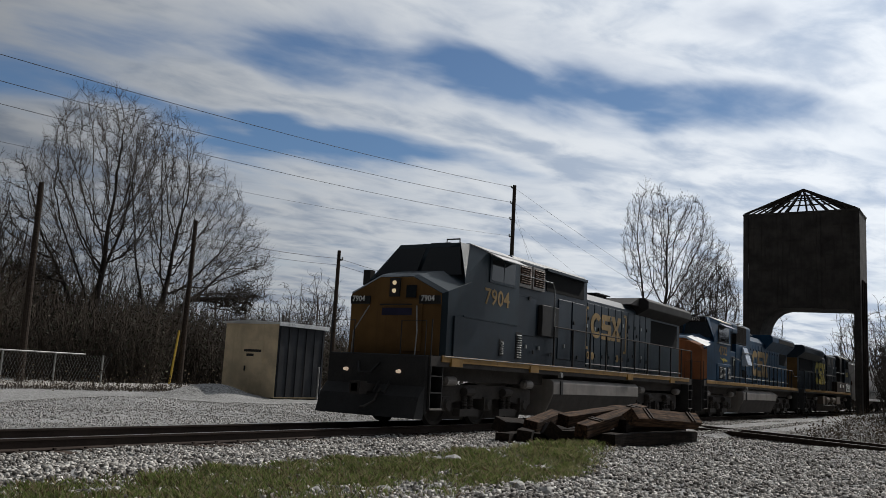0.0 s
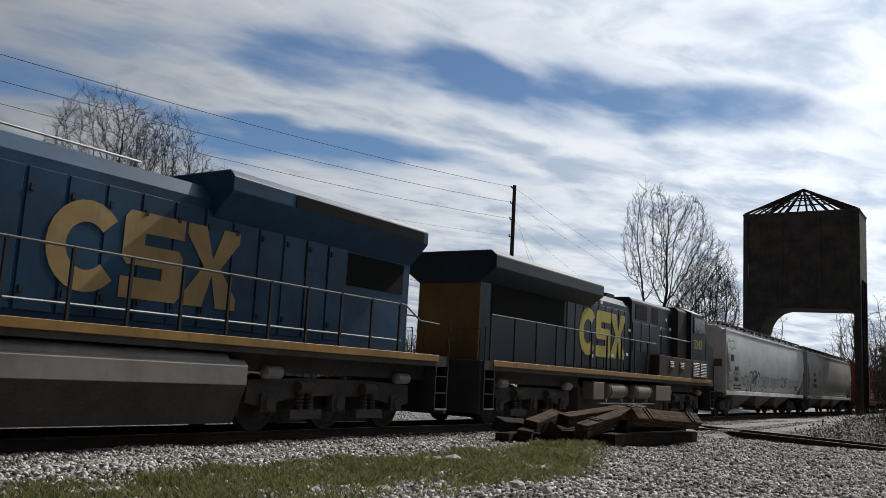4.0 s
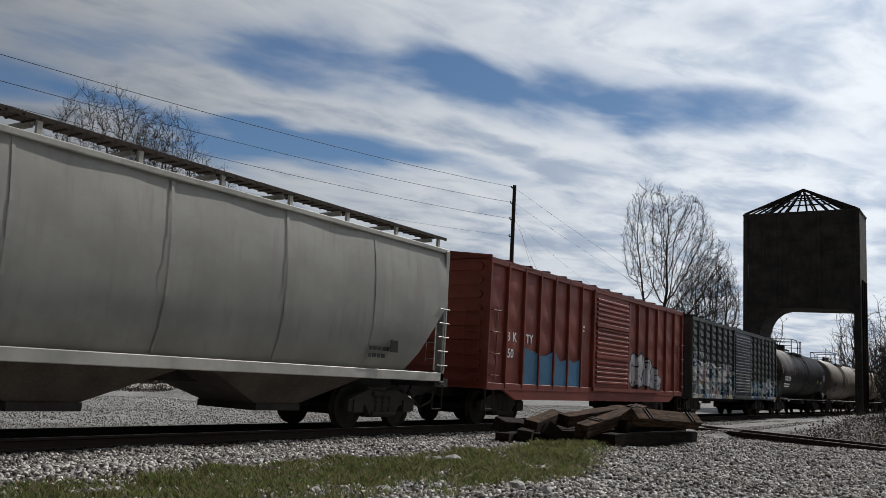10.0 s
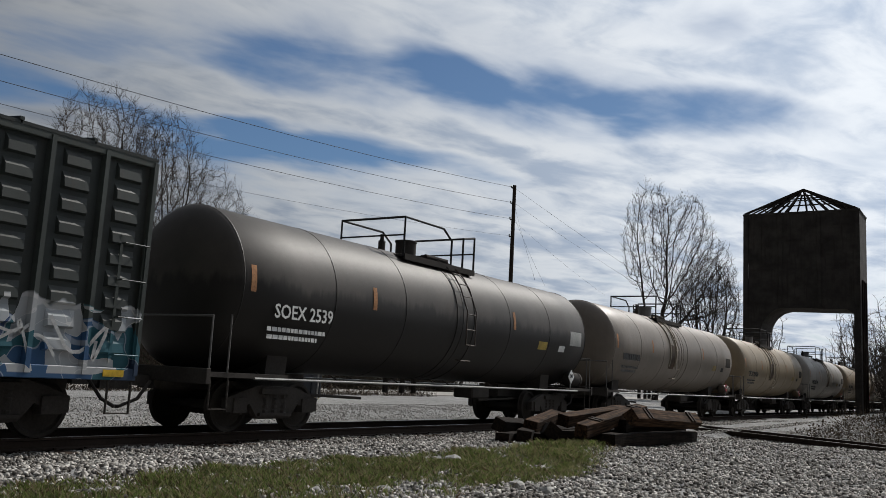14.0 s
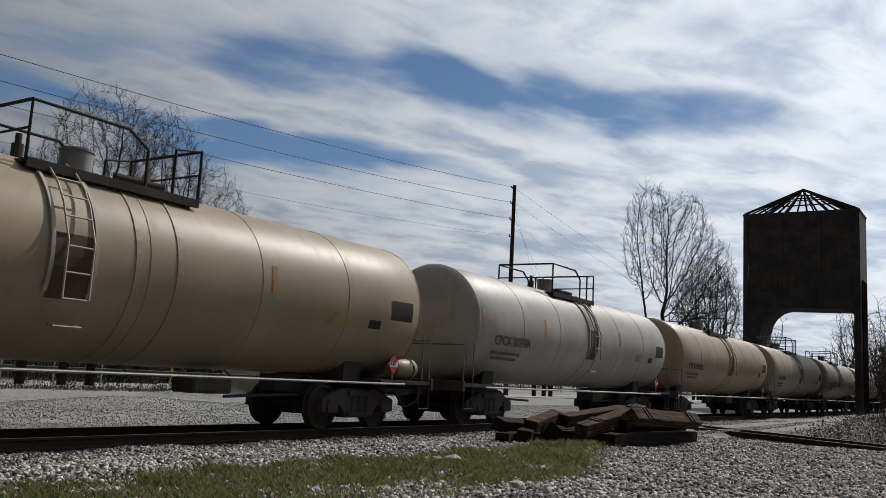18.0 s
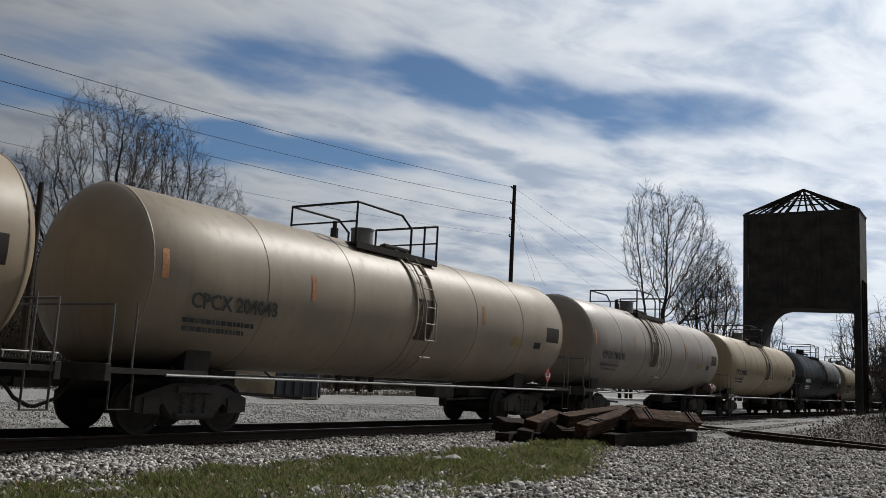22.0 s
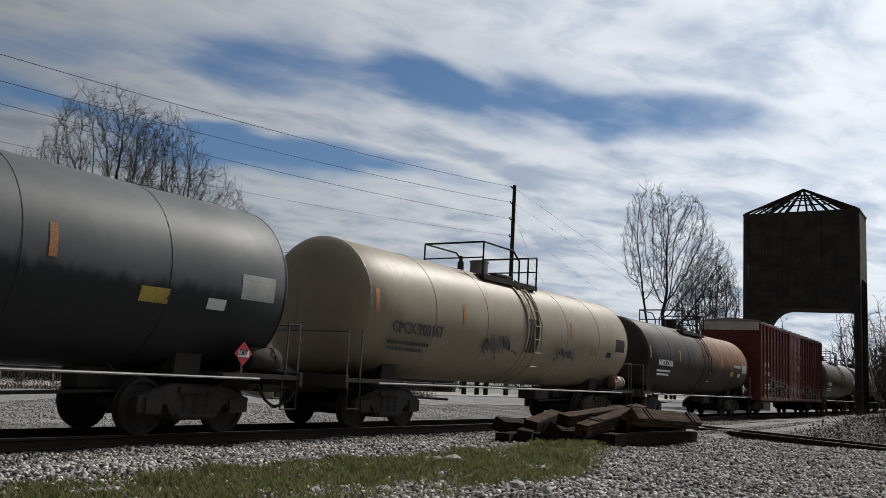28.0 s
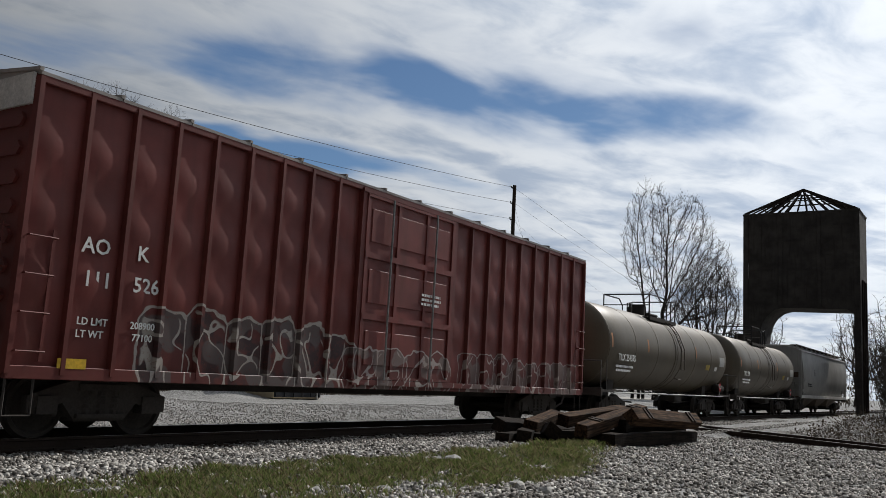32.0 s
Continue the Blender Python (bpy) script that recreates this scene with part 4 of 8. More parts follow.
def grass():
    rnd = random.Random(9)
    verts, faces = [], []
    while len(faces) < 76000:
        x, y = rnd.uniform(3.18, 14.79), rnd.uniform(4.30, 6.95)
        if not inside(x + rnd.gauss(0, 0.25), y + rnd.gauss(0, 0.18), GRASS_EDGE):
            continue
        k = noise.noise((x * 1.5, y * 1.5, 2.0)) + 0.5 * noise.noise((x * 5, y * 5, 7.0))
        if k < rnd.uniform(-0.40, 0.55):
            continue
        z = ground_height(x, y)
        h = rnd.uniform(0.02, 0.075) * (1 + max(0, k)) * (1.5 if x > 12.6 else 1.0)
        a = rnd.uniform(0, 6.283)
        w = rnd.uniform(0.003, 0.0065)
        lx, ly = rnd.gauss(0, 0.45) * h, rnd.gauss(0, 0.45) * h
        i = len(verts)
        verts += [(x - w * math.cos(a), y - w * math.sin(a), z), (x + w * math.cos(a), y + w * math.sin(a), z), (x + lx * 0.4 + w * 0.7, y + ly * 0.4, z + h * 0.6), (x + lx, y + ly, z + h)]
        faces.append((i, i + 1, i + 2, i + 3))
    ob = quads("grass", verts, faces, islands("grass_blades", ((0.09, 0.055, 0.03), (0.07, 0.105, 0.028), (0.16, 0.24, 0.05), (0.30, 0.38, 0.11), (0.50, 0.43, 0.27), (0.17, 0.11, 0.06)), 0.6, 5.0, thin=0.45))
    tagged(ob, "short green grass growing among the stones", "grass", kind="stuff")


grass()


def rock(x, y, size, seed):
    bm = B()
    bmesh.ops.create_icosphere(bm, subdivisions=2, radius=size)
    for v in bm.verts:
        k = 1 + 0.45 * noise.noise(v.co * (2.2 / size) * 0.5 + Vector((seed * 3.1, 0, 0)))
        v.co = Vector((v.co.x * k * 1.2, v.co.y * k * 0.9, v.co.z * k * 0.55))
    ob = part("rock", bm, plain("pale_rock", (0.34, 0.33, 0.31), 0.9, grain_scale=14, vary=0.35, relief=0.01), None)
    ob.location = (x, y, ground_height(x, y) + size * 0.18)
    tagged(ob, "pale angular rock lying in the grass", "rock", "rocks in the grass")


for i, (x, y, s) in enumerate(((9.84, 6.09, 0.13), (8.34, 4.37, 0.09), (6.82, 4.99, 0.07), (8.19, 3.95, 0.08), (6.16, 5.26, 0.06), (10.6, 6.5, 0.06), (7.4, 4.6, 0.05))):
    rock(x, y, s, i)


stones("ballast", 300000, (2.5, 46.0, 0.6, 11.6), (0.020, 0.054), BALLAST_COLS, "loose grey ballast stones beside the track", 3, seen_ground)
stones("far_ballast", 52000, (5, 46, 14.0, 21.0), (0.020, 0.044), PALE_STONE, "loose grey stones beyond the track", 4,
       lambda px, py, r: r < np.clip(14.0 / np.hypot(px, py), 0.1, 1))

# ---- rolling stock ----
MESHES = {}


def shared(key, make, mat, smooth=False):
    """One mesh for all alike parts."""
    if key not in MESHES:
        bm = make()
        bmesh.ops.recalc_face_normals(bm, faces=bm.faces[:])
        me = bpy.data.meshes.new(key)
        bm.to_mesh(me)
        bm.free()
        me.materials.append(mat)
        if smooth:
            me.shade_smooth()
            me.set_sharp_from_angle(angle=radians(38))
        MESHES[key] = me
    return MESHES[key]


def wheelset_mesh(r):
    bm = B()
    for s in (-1, 1):
        y = 0.755 * s
        lathe(bm, [(y - 0.07 * s, 0.10), (y - 0.066 * s, r * 0.72), (y - 0.07 * s, r + 0.025), (y - 0.045 * s, r + 0.025), (y - 0.035 * s, r), (y + 0.065 * s, r - 0.006),
                   (y + 0.065 * s, r * 0.86), (y + 0.02 * s, r * 0.80), (y + 0.01 * s, r * 0.45), (y + 0.06 * s, r * 0.28), (y + 0.07 * s, 0.08)], n=28, axis="y")
        lathe(bm, [(y + 0.07 * s, 0.085), (y + 0.26 * s, 0.085), (y + 0.262 * s, 0.11), (y + 0.31 * s, 0.11), (y + 0.32 * s, 0.07)], n=12, axis="y")
    rod(bm, (0, -0.75, 0), (0, 0.75, 0), 0.085, 10)
    return bm


def side_frame_mesh(half):
    bm = B()
    top, low = 0.78, 0.26
    pts = [(-half - 0.30, 0.38), (-half - 0.30, 0.62), (-half + 0.05, 0.74), (-0.5, 0.84), (0.5, 0.84), (half - 0.05, 0.74), (half + 0.30, 0.62), (half + 0.30, 0.38), (half + 0.12, 0.36), (half - 0.25, 0.52), (0.42, low), (-0.42, low), (-half + 0.25, 0.52), (-half - 0.12, 0.36)]
    prism(bm, pts, -0.07, 0.07, "y")
    for x in (-half, half):
        box(bm, x - 0.16, x + 0.16, -0.11, 0.10, 0.36, 0.62)
    for x in (-0.26, -0.02, 0.22):
        for k in range(4):
            lathe_z(bm, x + 0.02, -0.02, 0.36 + k * 0.09, 0.085, 0.055)
    box(bm, -0.42, 0.42, -0.13, -0.05, 0.30, 0.36)
    box(bm, -0.40, 0.40, -0.13, -0.06, 0.70, 0.80)
    return bm


def lathe_z(bm, x, y, z, r, h, n=10):
    lo = [(x + r * math.cos(2 * math.pi * i / n), y + r * math.sin(2 * math.pi * i / n), z) for i in range(n)]
    hi = [(p[0], p[1], z + h) for p in lo]
    return loft(bm, [lo, hi])


WHEELS = []


def truck(parent, x, axles=(-0.89, 0.89), r=0.457, kind="freight"):
    """A bogie: bolster with two side frames and its wheelsets."""
    half = axles[-1]
    key = "%s_%.2f" % (kind, half)
    tr = link_part("truck", shared("bolster" + key, lambda: box(box(B(), -0.2, 0.2, -1.0, 1.0, 0.45, 0.78), -0.35, 0.35, -0.35, 0.35, 0.72, 0.92), STEEL_DARK), parent)
    tr.location = (x, 0, 0)
    for s in (-1, 1):
        sf = link_part("side_frame", shared("side" + key, (lambda: side_frame_mesh(half)) if kind == "freight" else (lambda: loco_frame_mesh(half, axles)), STEEL_DARK), tr)
        sf.matrix_local = pose(0, 1.0 * s, 0, 0, 0, 0 if s < 0 else 180)
    if kind == "loco":                     # motors hang between the axles
        for a, b in zip(axles, axles[1:]):
            link_part("traction_motor", shared("motor", lambda: box(box(B(), -0.78, 0.78, -0.66, 0.66, 0.13, 0.86), -0.95, 0.95, -0.5, 0.5, 0.4, 0.98), STEEL_DARK), tr).location = ((a + b) / 2, 0, 0)
    else:
        link_part("spring_plank", shared("plank", lambda: box(box(B(), -0.36, 0.36, -0.98, 0.98, 0.24, 0.45), -0.6, 0.6, -0.8, 0.8, 0.30, 0.40), STEEL_DARK), tr)
    for a in axles:
        w = link_part("wheelset", shared("wheelset%.3f" % r, lambda: wheelset_mesh(r), WHEEL, True), tr)
        w.location = (a, 0, r)
        WHEELS.append((w, a, r))
    return tr


def loco_frame_mesh(half, axles):
    bm = B()
    prism(bm, [(-half - 0.55, 0.55), (-half - 0.5, 0.95), (-half * 0.5, 1.02), (half * 0.5, 1.02), (half + 0.5, 0.95), (half + 0.55, 0.55), (half + 0.2, 0.48), (half * 0.5, 0.68), (-half * 0.5, 0.68), (-half - 0.2, 0.48)], -0.09, 0.09, "y")
    for a in axles:
        box(bm, a - 0.2, a + 0.2, -0.16, 0.1, 0.38, 0.72)
        lathe(bm, [(-0.22, 0.12), (-0.16, 0.16), (0, 0.16)], y=a, z=0.53, n=12, axis="y")
    for a, b in zip(axles, axles[1:]):
        m = (a + b) / 2
        rod(bm, (m - 0.3, -0.2, 0.85), (m + 0.1, -0.2, 0.85), 0.11, 10)
        for dx in (-0.14, 0.14):
            for k in range(5):
                lathe_z(bm, m + dx, -0.12, 0.42 + k * 0.07, 0.085, 0.045)
        box(bm, m - 0.45, m + 0.45, -0.2, 0.0, 0.24, 0.42)
    return bm


def coupler(parent, x, s):
    bm = B()
    box(bm, min(x, x - 0.75 * s), max(x, x - 0.75 * s), -0.09, 0.09, 0.76, 0.94)
    box(bm, min(x, x - 0.28 * s), max(x, x - 0.28 * s), -0.16, 0.14, 0.70, 1.0)
    pipe(bm, [(x - 0.6 * s, -0.3, 0.85), (x - 0.35 * s, -0.32, 0.55), (x - 0.05 * s, -0.25, 0.42), (x, -0.2, 0.42)], 0.03)
    return part("coupler", bm, STEEL_DARK, parent)


def car_base(name, x0, x1, label, category, group=""):
    ob = empty(name, ((x0 + x1) / 2, TRACK_Y, 0))
    tagged(ob, label, category, group)
    ROLLING.append((ob, (x0 + x1) / 2))
    return ob


def ladder(parent, x, y, z0, z1, w=0.42, rungs=6, mat=None, name="ladder", end=False, off=0.1):
    bm = B()
    for i in range(rungs):
        z = z0 + (z1 - z0) * i / (rungs - 1)
        if end:
            pipe(bm, [(x, y, z), (x - off, y, z), (x - off, y + w, z), (x, y + w, z)], 0.012, 5)
        else:
            pipe(bm, [(x, y, z), (x, y - off, z), (x + w, y - off, z), (x + w, y, z)], 0.012, 5)
    if end:
        for yy in (y, y + w):
            rod(bm, (x - off, yy, z0 - 0.05), (x - off, yy, z1 + 0.05), 0.012, 4)
    else:
        for xx in (x, x + w):
            box(bm, xx - 0.025, xx + 0.025, y - 0.012, y + 0.0, z0 - 0.12, z1 + 0.12)
    return part(name, bm, mat or GRAB, parent)


def stirrup(parent, x, y, z, mat=None, w=0.4):
    return part("sill_step", pipe(B(), [(x, y, z), (x, y, z - 0.55), (x + w, y, z - 0.55), (x + w, y, z)], 0.02, 5), mat or STEEL_DARK, parent)


def graffiti(parent, x0, x1, z0, z1, y, cols, seed, name="graffiti_stroke", strokes=14):
    """Sprayed tags: a row of angular letters, each one line of paint that lies on the side."""
    rnd = random.Random(seed)
    for c, mat in enumerate(cols):
        for k in range(strokes):
            w = (x1 - x0) / strokes
            x, w = x0 + w * k, w * rnd.uniform(0.8, 1.35)
            lo, hi = z0 + (z1 - z0) * rnd.uniform(0, 0.35), z1 - (z1 - z0) * rnd.uniform(0, 0.35)
            n = rnd.choice((4, 5, 6, 7))
            pts, up = [], rnd.random() < 0.5
            for i in range(n + 1):
                zz = (hi if up else lo) + (z1 - z0) * rnd.uniform(-0.12, 0.12)
                if rnd.random() < 0.3:
                    zz = (lo + hi) / 2
                pts.append((x + w * i / n + rnd.uniform(-0.45, 0.45) * w, zz))
                up = not up
            fine = pts
            for _ in range(2):                     # round the corners
                soft = [fine[0]]
                for (xa, za), (xb, zb) in zip(fine, fine[1:]):
                    soft += [(xa * 0.75 + xb * 0.25, za * 0.75 + zb * 0.25), (xa * 0.25 + xb * 0.75, za * 0.25 + zb * 0.75)]
                fine = soft + [fine[-1]]
            t = rnd.uniform(0.012, 0.022) * (1 + (z1 - z0) * 0.4)
            bm, rows = B(), []
            for q, (px, pz) in enumerate(fine):
                ax, az = fine[max(q - 1, 0)]
                bx, bz = fine[min(q + 1, len(fine) - 1)]
                l = math.hypot(bx - ax, bz - az) or 1
                nx, nz = -(bz - az) / l * t, (bx - ax) / l * t
                yy = y - 0.003 - 0.0002 * k
                rows.append((bm.verts.new((px - nx, yy, pz - nz)), bm.verts.new((px + nx, yy, pz + nz))))
            for r, s in zip(rows, rows[1:]):
                bm.faces.new((r[0], s[0], s[1], r[1]))
            part(name, bm, mat, parent, "sprayed graffiti stroke")


TAG_BLACK = plain("black_spray", (0.025, 0.027, 0.03), 0.5)


SLOPE_RUST = paint("rust_brown_slope", (0.095, 0.062, 0.044), 0.85, amount=0.6, vary=0.4)


# -- covered hopper --
def covered_hopper(x0, x1, body_l, body_r, col, marks, label, at=(1.86, 2.56, 1.80, 2.16), art=()):
    top = car_base("covered_hopper", x0, x1, label, "rail car", "freight cars of the train")
    c = (x0 + x1) / 2
    a, b = body_l - c, body_r - c
    shell = paint("hopper_" + marks[0], tuple(v * 0.84 for v in col), 0.5, amount=0.3, vary=0.14, art=art)
    EAVE = 4.12
    side = [(1.20, 1.20), (1.34, 1.32), (1.47, 1.7), (1.56, 2.2), (1.58, 2.7), (1.56, 3.2), (1.50, 3.7), (1.42, EAVE)]
    roof = [(1.1, 4.28), (0.6, 4.37), (0.0, 4.40)]
    half = side + roof
    ring = [(-y, z) for y, z in half] + [(y, z) for y, z in half[-2::-1]]

    def ring_at(x, k):
        """k pulls the lower part of the section in towards the slope sheets."""
        return [(x, y, z) for y, z in ring]
    # the shell: full length above, cut back along the slope sheets below
    bm = B()
    n = len(ring)
    stations = [a + 0.12, a + 0.35, a + 0.7, a + 1.05, a + 1.4, a + 2.2]
    stations += [a + 2.2 + (b - a - 4.4) * i / 15 for i in range(1, 15)]
    stations += [b - 2.2, b - 1.4, b - 1.05, b - 0.7, b - 0.35, b - 0.12]
    rings = []
    for i, x in enumerate(stations):
        d = min(x - a, b - x)
        zmin = max(1.20, 2.9 - (d - 0.12) * 1.35)
        seam = 0.016 if i in (8, 10, 12, 14, 16, 18) else 0.0
        rings.append([(x, y * (1 - seam if abs(y) > 1.3 else 1), max(z, zmin)) for y, z in ring])
    loft(bm, rings)
    part("body", bm, shell, top, smooth=True)
    for x in [a + 2.9 + (b - a - 5.8) * i / 5 for i in range(6)]:
        bm = B()
        rr = [[(x + dx, y * 1.006, z) for y, z in half[1:8]] for dx in (-0.03, 0.03)]
        rr = [[(p[0], -p[1], p[2]) for p in r] for r in rr]
        vs = [[bm.verts.new(p) for p in r] for r in rr]
        for i in range(6):
            bm.faces.new((vs[0][i], vs[0][i + 1], vs[1][i + 1], vs[1][i]))
        part("side_seam", bm, shell, top)
    # end panels, corner posts, sill, roof edge
    for s, x in ((1, a), (-1, b)):
        part("end_panel", prism(B(), [(-1.36, 2.75), (1.36, 2.75), (1.36, EAVE), (1.0, 4.30), (0, 4.40), (-1.0, 4.30), (-1.36, EAVE)], x + 0.02 * s, x + 0.10 * s), shell, top)
        for y in (-1.40, 1.40):
            part("corner_post", box(B(), min(x, x + 0.16 * s), max(x, x + 0.16 * s), y - 0.1, y + 0.1, 1.05, EAVE + 0.04), shell, top, bevel=0.015)
        for y in (-0.45, 0.45):
            part("end_post", box(B(), min(x + 0.12 * s, x + 0.25 * s), max(x + 0.12 * s, x + 0.25 * s), y - 0.06, y + 0.06, 1.1, 2.8), STEEL_DARK, top)
        part("slope_sheet", prism(B(), [(x + 0.15 * s, 2.8), (x + 1.6 * s, 1.1), (x + 1.7 * s, 1.1), (x + 0.25 * s, 2.85)], -1.3, 1.3, "y"), SLOPE_RUST, top, "grimy sloped end sheet")
        part("end_sill", box(B(), min(x - 0.25 * s, x + 0.3 * s), max(x - 0.25 * s, x + 0.3 * s), -1.45, 1.45, 0.95, 1.15), STEEL_DARK, top)
        ladder(top, x + 0.05 if s > 0 else x - 0.47, -1.50, 1.45, 2.75, 0.42, 5)
        ladder(top, x + (0.0 if s > 0 else 0.12), -1.38, 1.6, 2.75, 0.45, 4, end=True, name="end_ladder")
        stirrup(top, x + 0.02 if s > 0 else x - 0.42, -1.48, 1.0)
        truck(top, x + 1.75 * s)
        coupler(top, (x0 - c) if s > 0 else (x1 - c), -s)
    pale = paint("sill_" + marks[0], tuple(min(0.8, v * 1.25) for v in col), 0.5, amount=0.3)
    for y in (-1.50, 1.42):
        part("side_sill", box(B(), a, b, y, y + 0.08, 1.08, 1.28), pale, top, "pale side sill", bevel=0.012)
        part("roof_rail", box(B(), a, b, y + 0.02, y + 0.10, EAVE - 0.02, EAVE + 0.08), pale, top, bevel=0.012)
    # roof walk and its posts
    walk_mat = plain("rusty_grating", (0.050, 0.038, 0.030), 0.8)
    for y in (-1.24, 0.78):
        bm = B()
        box(bm, a - 0.2, b + 0.2, y, y + 0.02, 4.46, 4.53)
        for k in range(1, 9):
            box(bm, a + 0.0, b - 0.0, y + k * 0.055, y + k * 0.055 + 0.02, 4.49, 4.525)
        x = a + 0.2
        while x < b - 0.2:
            box(bm, x, x + 0.03, y, y + 0.46, 4.47, 4.50)
            x += 0.25
        part("running_board", bm, walk_mat, top, "dark roof walk grating")
    for i in range(12):
        x = a + 0.1 + (b - a - 0.2) * i / 11
        for y in (-1.22, 1.16):
            part("walk_post", box(B(), x - 0.04, x + 0.04, y, y + 0.06, EAVE + 0.06, 4.52), pale, top)
        part("roof_saddle", box(B(), x - 0.03, x + 0.03, -1.0, 1.0, 4.40, 4.49), pale, top)
    bm = box(B(), a + 1.0, b - 1.0, -0.36, 0.36, 4.40, 4.50)
    part("hatch_trough", bm, shell, top)
    # discharge bays
    bays = 3
    w = (b - a - 4.6) / bays
    for i in range(bays):
        x = a + 2.3 + w * i
        m = x + w / 2
        bay = part("hopper_bay", loft(B(), [[(x + 0.05, -1.25, 1.2), (x + w - 0.05, -1.25, 1.2), (x + w - 0.05, 1.25, 1.2), (x + 0.05, 1.25, 1.2)],
                                            [(m - 0.55, -0.75, 0.50), (m + 0.55, -0.75, 0.50), (m + 0.55, 0.75, 0.50), (m - 0.55, 0.75, 0.50)]]), plain("rusty_bay_steel", (0.10, 0.078, 0.062), 0.85, vary=0.4), top, "sloped discharge bay")
        part("outlet_gate", box(B(), m - 0.6, m + 0.6, -0.8, 0.8, 0.38, 0.51), STEEL_DARK, bay)
    part("centre_sill", box(B(), a + 0.3, b - 0.3, -0.2, 0.2, 0.86, 1.16), STEEL_DARK, top)
    # lettering
    y = -1.60
    if marks[0]:
        lettering(marks[0], 0.30, a + at[0], y, at[1], BLACK, top, squeeze=0.85)
    if marks[0]:
        lettering(marks[1], 0.30, a + at[2], y, at[3], BLACK, top, squeeze=0.95)
    bars(a + at[2], y + 0.04, at[3] - 0.1, 1.7, 0.26, 2, BLACK, top, 3)
    bars(b - 3.0, y + 0.05, 1.75, 0.8, 0.3, 2, BLACK, top, 5)
    frame_bm = B()
    for (p, q, r, s) in ((0, 0.3, 0, 0.02), (0, 0.3, 0.38, 0.40), (0, 0.02, 0, 0.4), (0.28, 0.3, 0, 0.4)):
        box(frame_bm, a + 3.9 + p, a + 3.9 + q, y - 0.004, y, 2.6 + r, 2.6 + s)
    part("marking_frame", frame_bm, BLACK, top)
    if marks[0]:
        lettering(marks[0], 0.2, a - 0.005, 0.75, 3.6, BLACK, top, turn=-90)
    if marks[0]:
        lettering(marks[1], 0.2, a - 0.005, 0.8, 3.35, BLACK, top, turn=-90)
    return top, a, b


HOP, INK_GREEN, INK_BLACK = ((0.43, 0.43, 0.43), (0.40, 0.41, 0.41)), (0.085, 0.15, 0.135), (0.022, 0.024, 0.026)


def tag_row(x, z, n, step, w, h, ink, seed, line=0.30, wobble=0.55, keep=0.85):
    """A row of loosely sprayed outline letters for the grey hopper."""
    return (tuple((x + step * k, z + 0.05 * math.sin(k * 2.1 + seed), w, h) for k in range(n)), HOP, ink, seed, wobble, line, keep)


h1, a, b = covered_hopper(82.2, 102.8, 83.43, 102.1, (0.53, 0.53, 0.53), ("AMCX", "108046"), "grey covered hopper car with black graffiti tags", at=(1.22, 2.20, 1.08, 1.68),
                          art=(((((-4.40, 1.80, 0.36, 0.56), (-3.62, 1.88, 0.46, 0.52), (-2.85, 1.78, 0.36, 0.58)), HOP, INK_BLACK, 2.0, 0.40, 0.22, 1.0)),
                               tag_row(-6.25, 1.78, 4, 0.36, 0.24, 0.24, INK_GREEN, 3.0), tag_row(-1.9, 1.85, 4, 0.46, 0.28, 0.30, INK_GREEN, 5.0), tag_row(0.3, 1.82, 5, 0.50, 0.28, 0.27, INK_GREEN, 6.0, keep=0.7),
                               tag_row(2.95, 1.90, 4, 0.42, 0.26, 0.30, INK_BLACK, 7.0), tag_row(5.1, 1.90, 7, 0.48, 0.27, 0.24, INK_GREEN, 8.0, keep=0.7), tag_row(-8.55, 3.48, 4, 0.27, 0.19, 0.23, INK_GREEN, 9.0)))
graffiti(h1, a + 0.95, a + 2.2, 1.95, 2.25, -1.605, [TAG_BLACK], 5, strokes=5)
for x, z in ((a + 0.6, 1.45), (a + 3.55, 1.4), (a + 6.9, 1.35), (a + 9.6, 1.4)):
    part("rust_streak", prism(B(), [(x, z), (x + 0.09, z), (x + 0.2, z + 0.5), (x + 0.12, z + 0.5)], -1.60, -1.595, "y"), plain("orange_rust", (0.26, 0.10, 0.035), 0.85, vary=0.4), h1, "orange rust streak")
part("data_plate", box(B(), a + 0.6, a + 1.08, -1.60, -1.585, 2.68, 3.0), BLACK, h1, "black data plate")
h2, a, b = covered_hopper(102.8, 123.6, 103.5, 122.7, (0.37, 0.36, 0.325), ("TILX", "620757"), "beige-grey covered hopper car with dented sides")
graffiti(h2, a + 1.9, a + 4.3, 1.11, 1.26, -1.506, [TAG_BLACK], 21, strokes=12)
part("data_plate", box(B(), b - 2.3, b - 2.05, -1.60, -1.585, 1.65, 1.9), BLACK, h2)


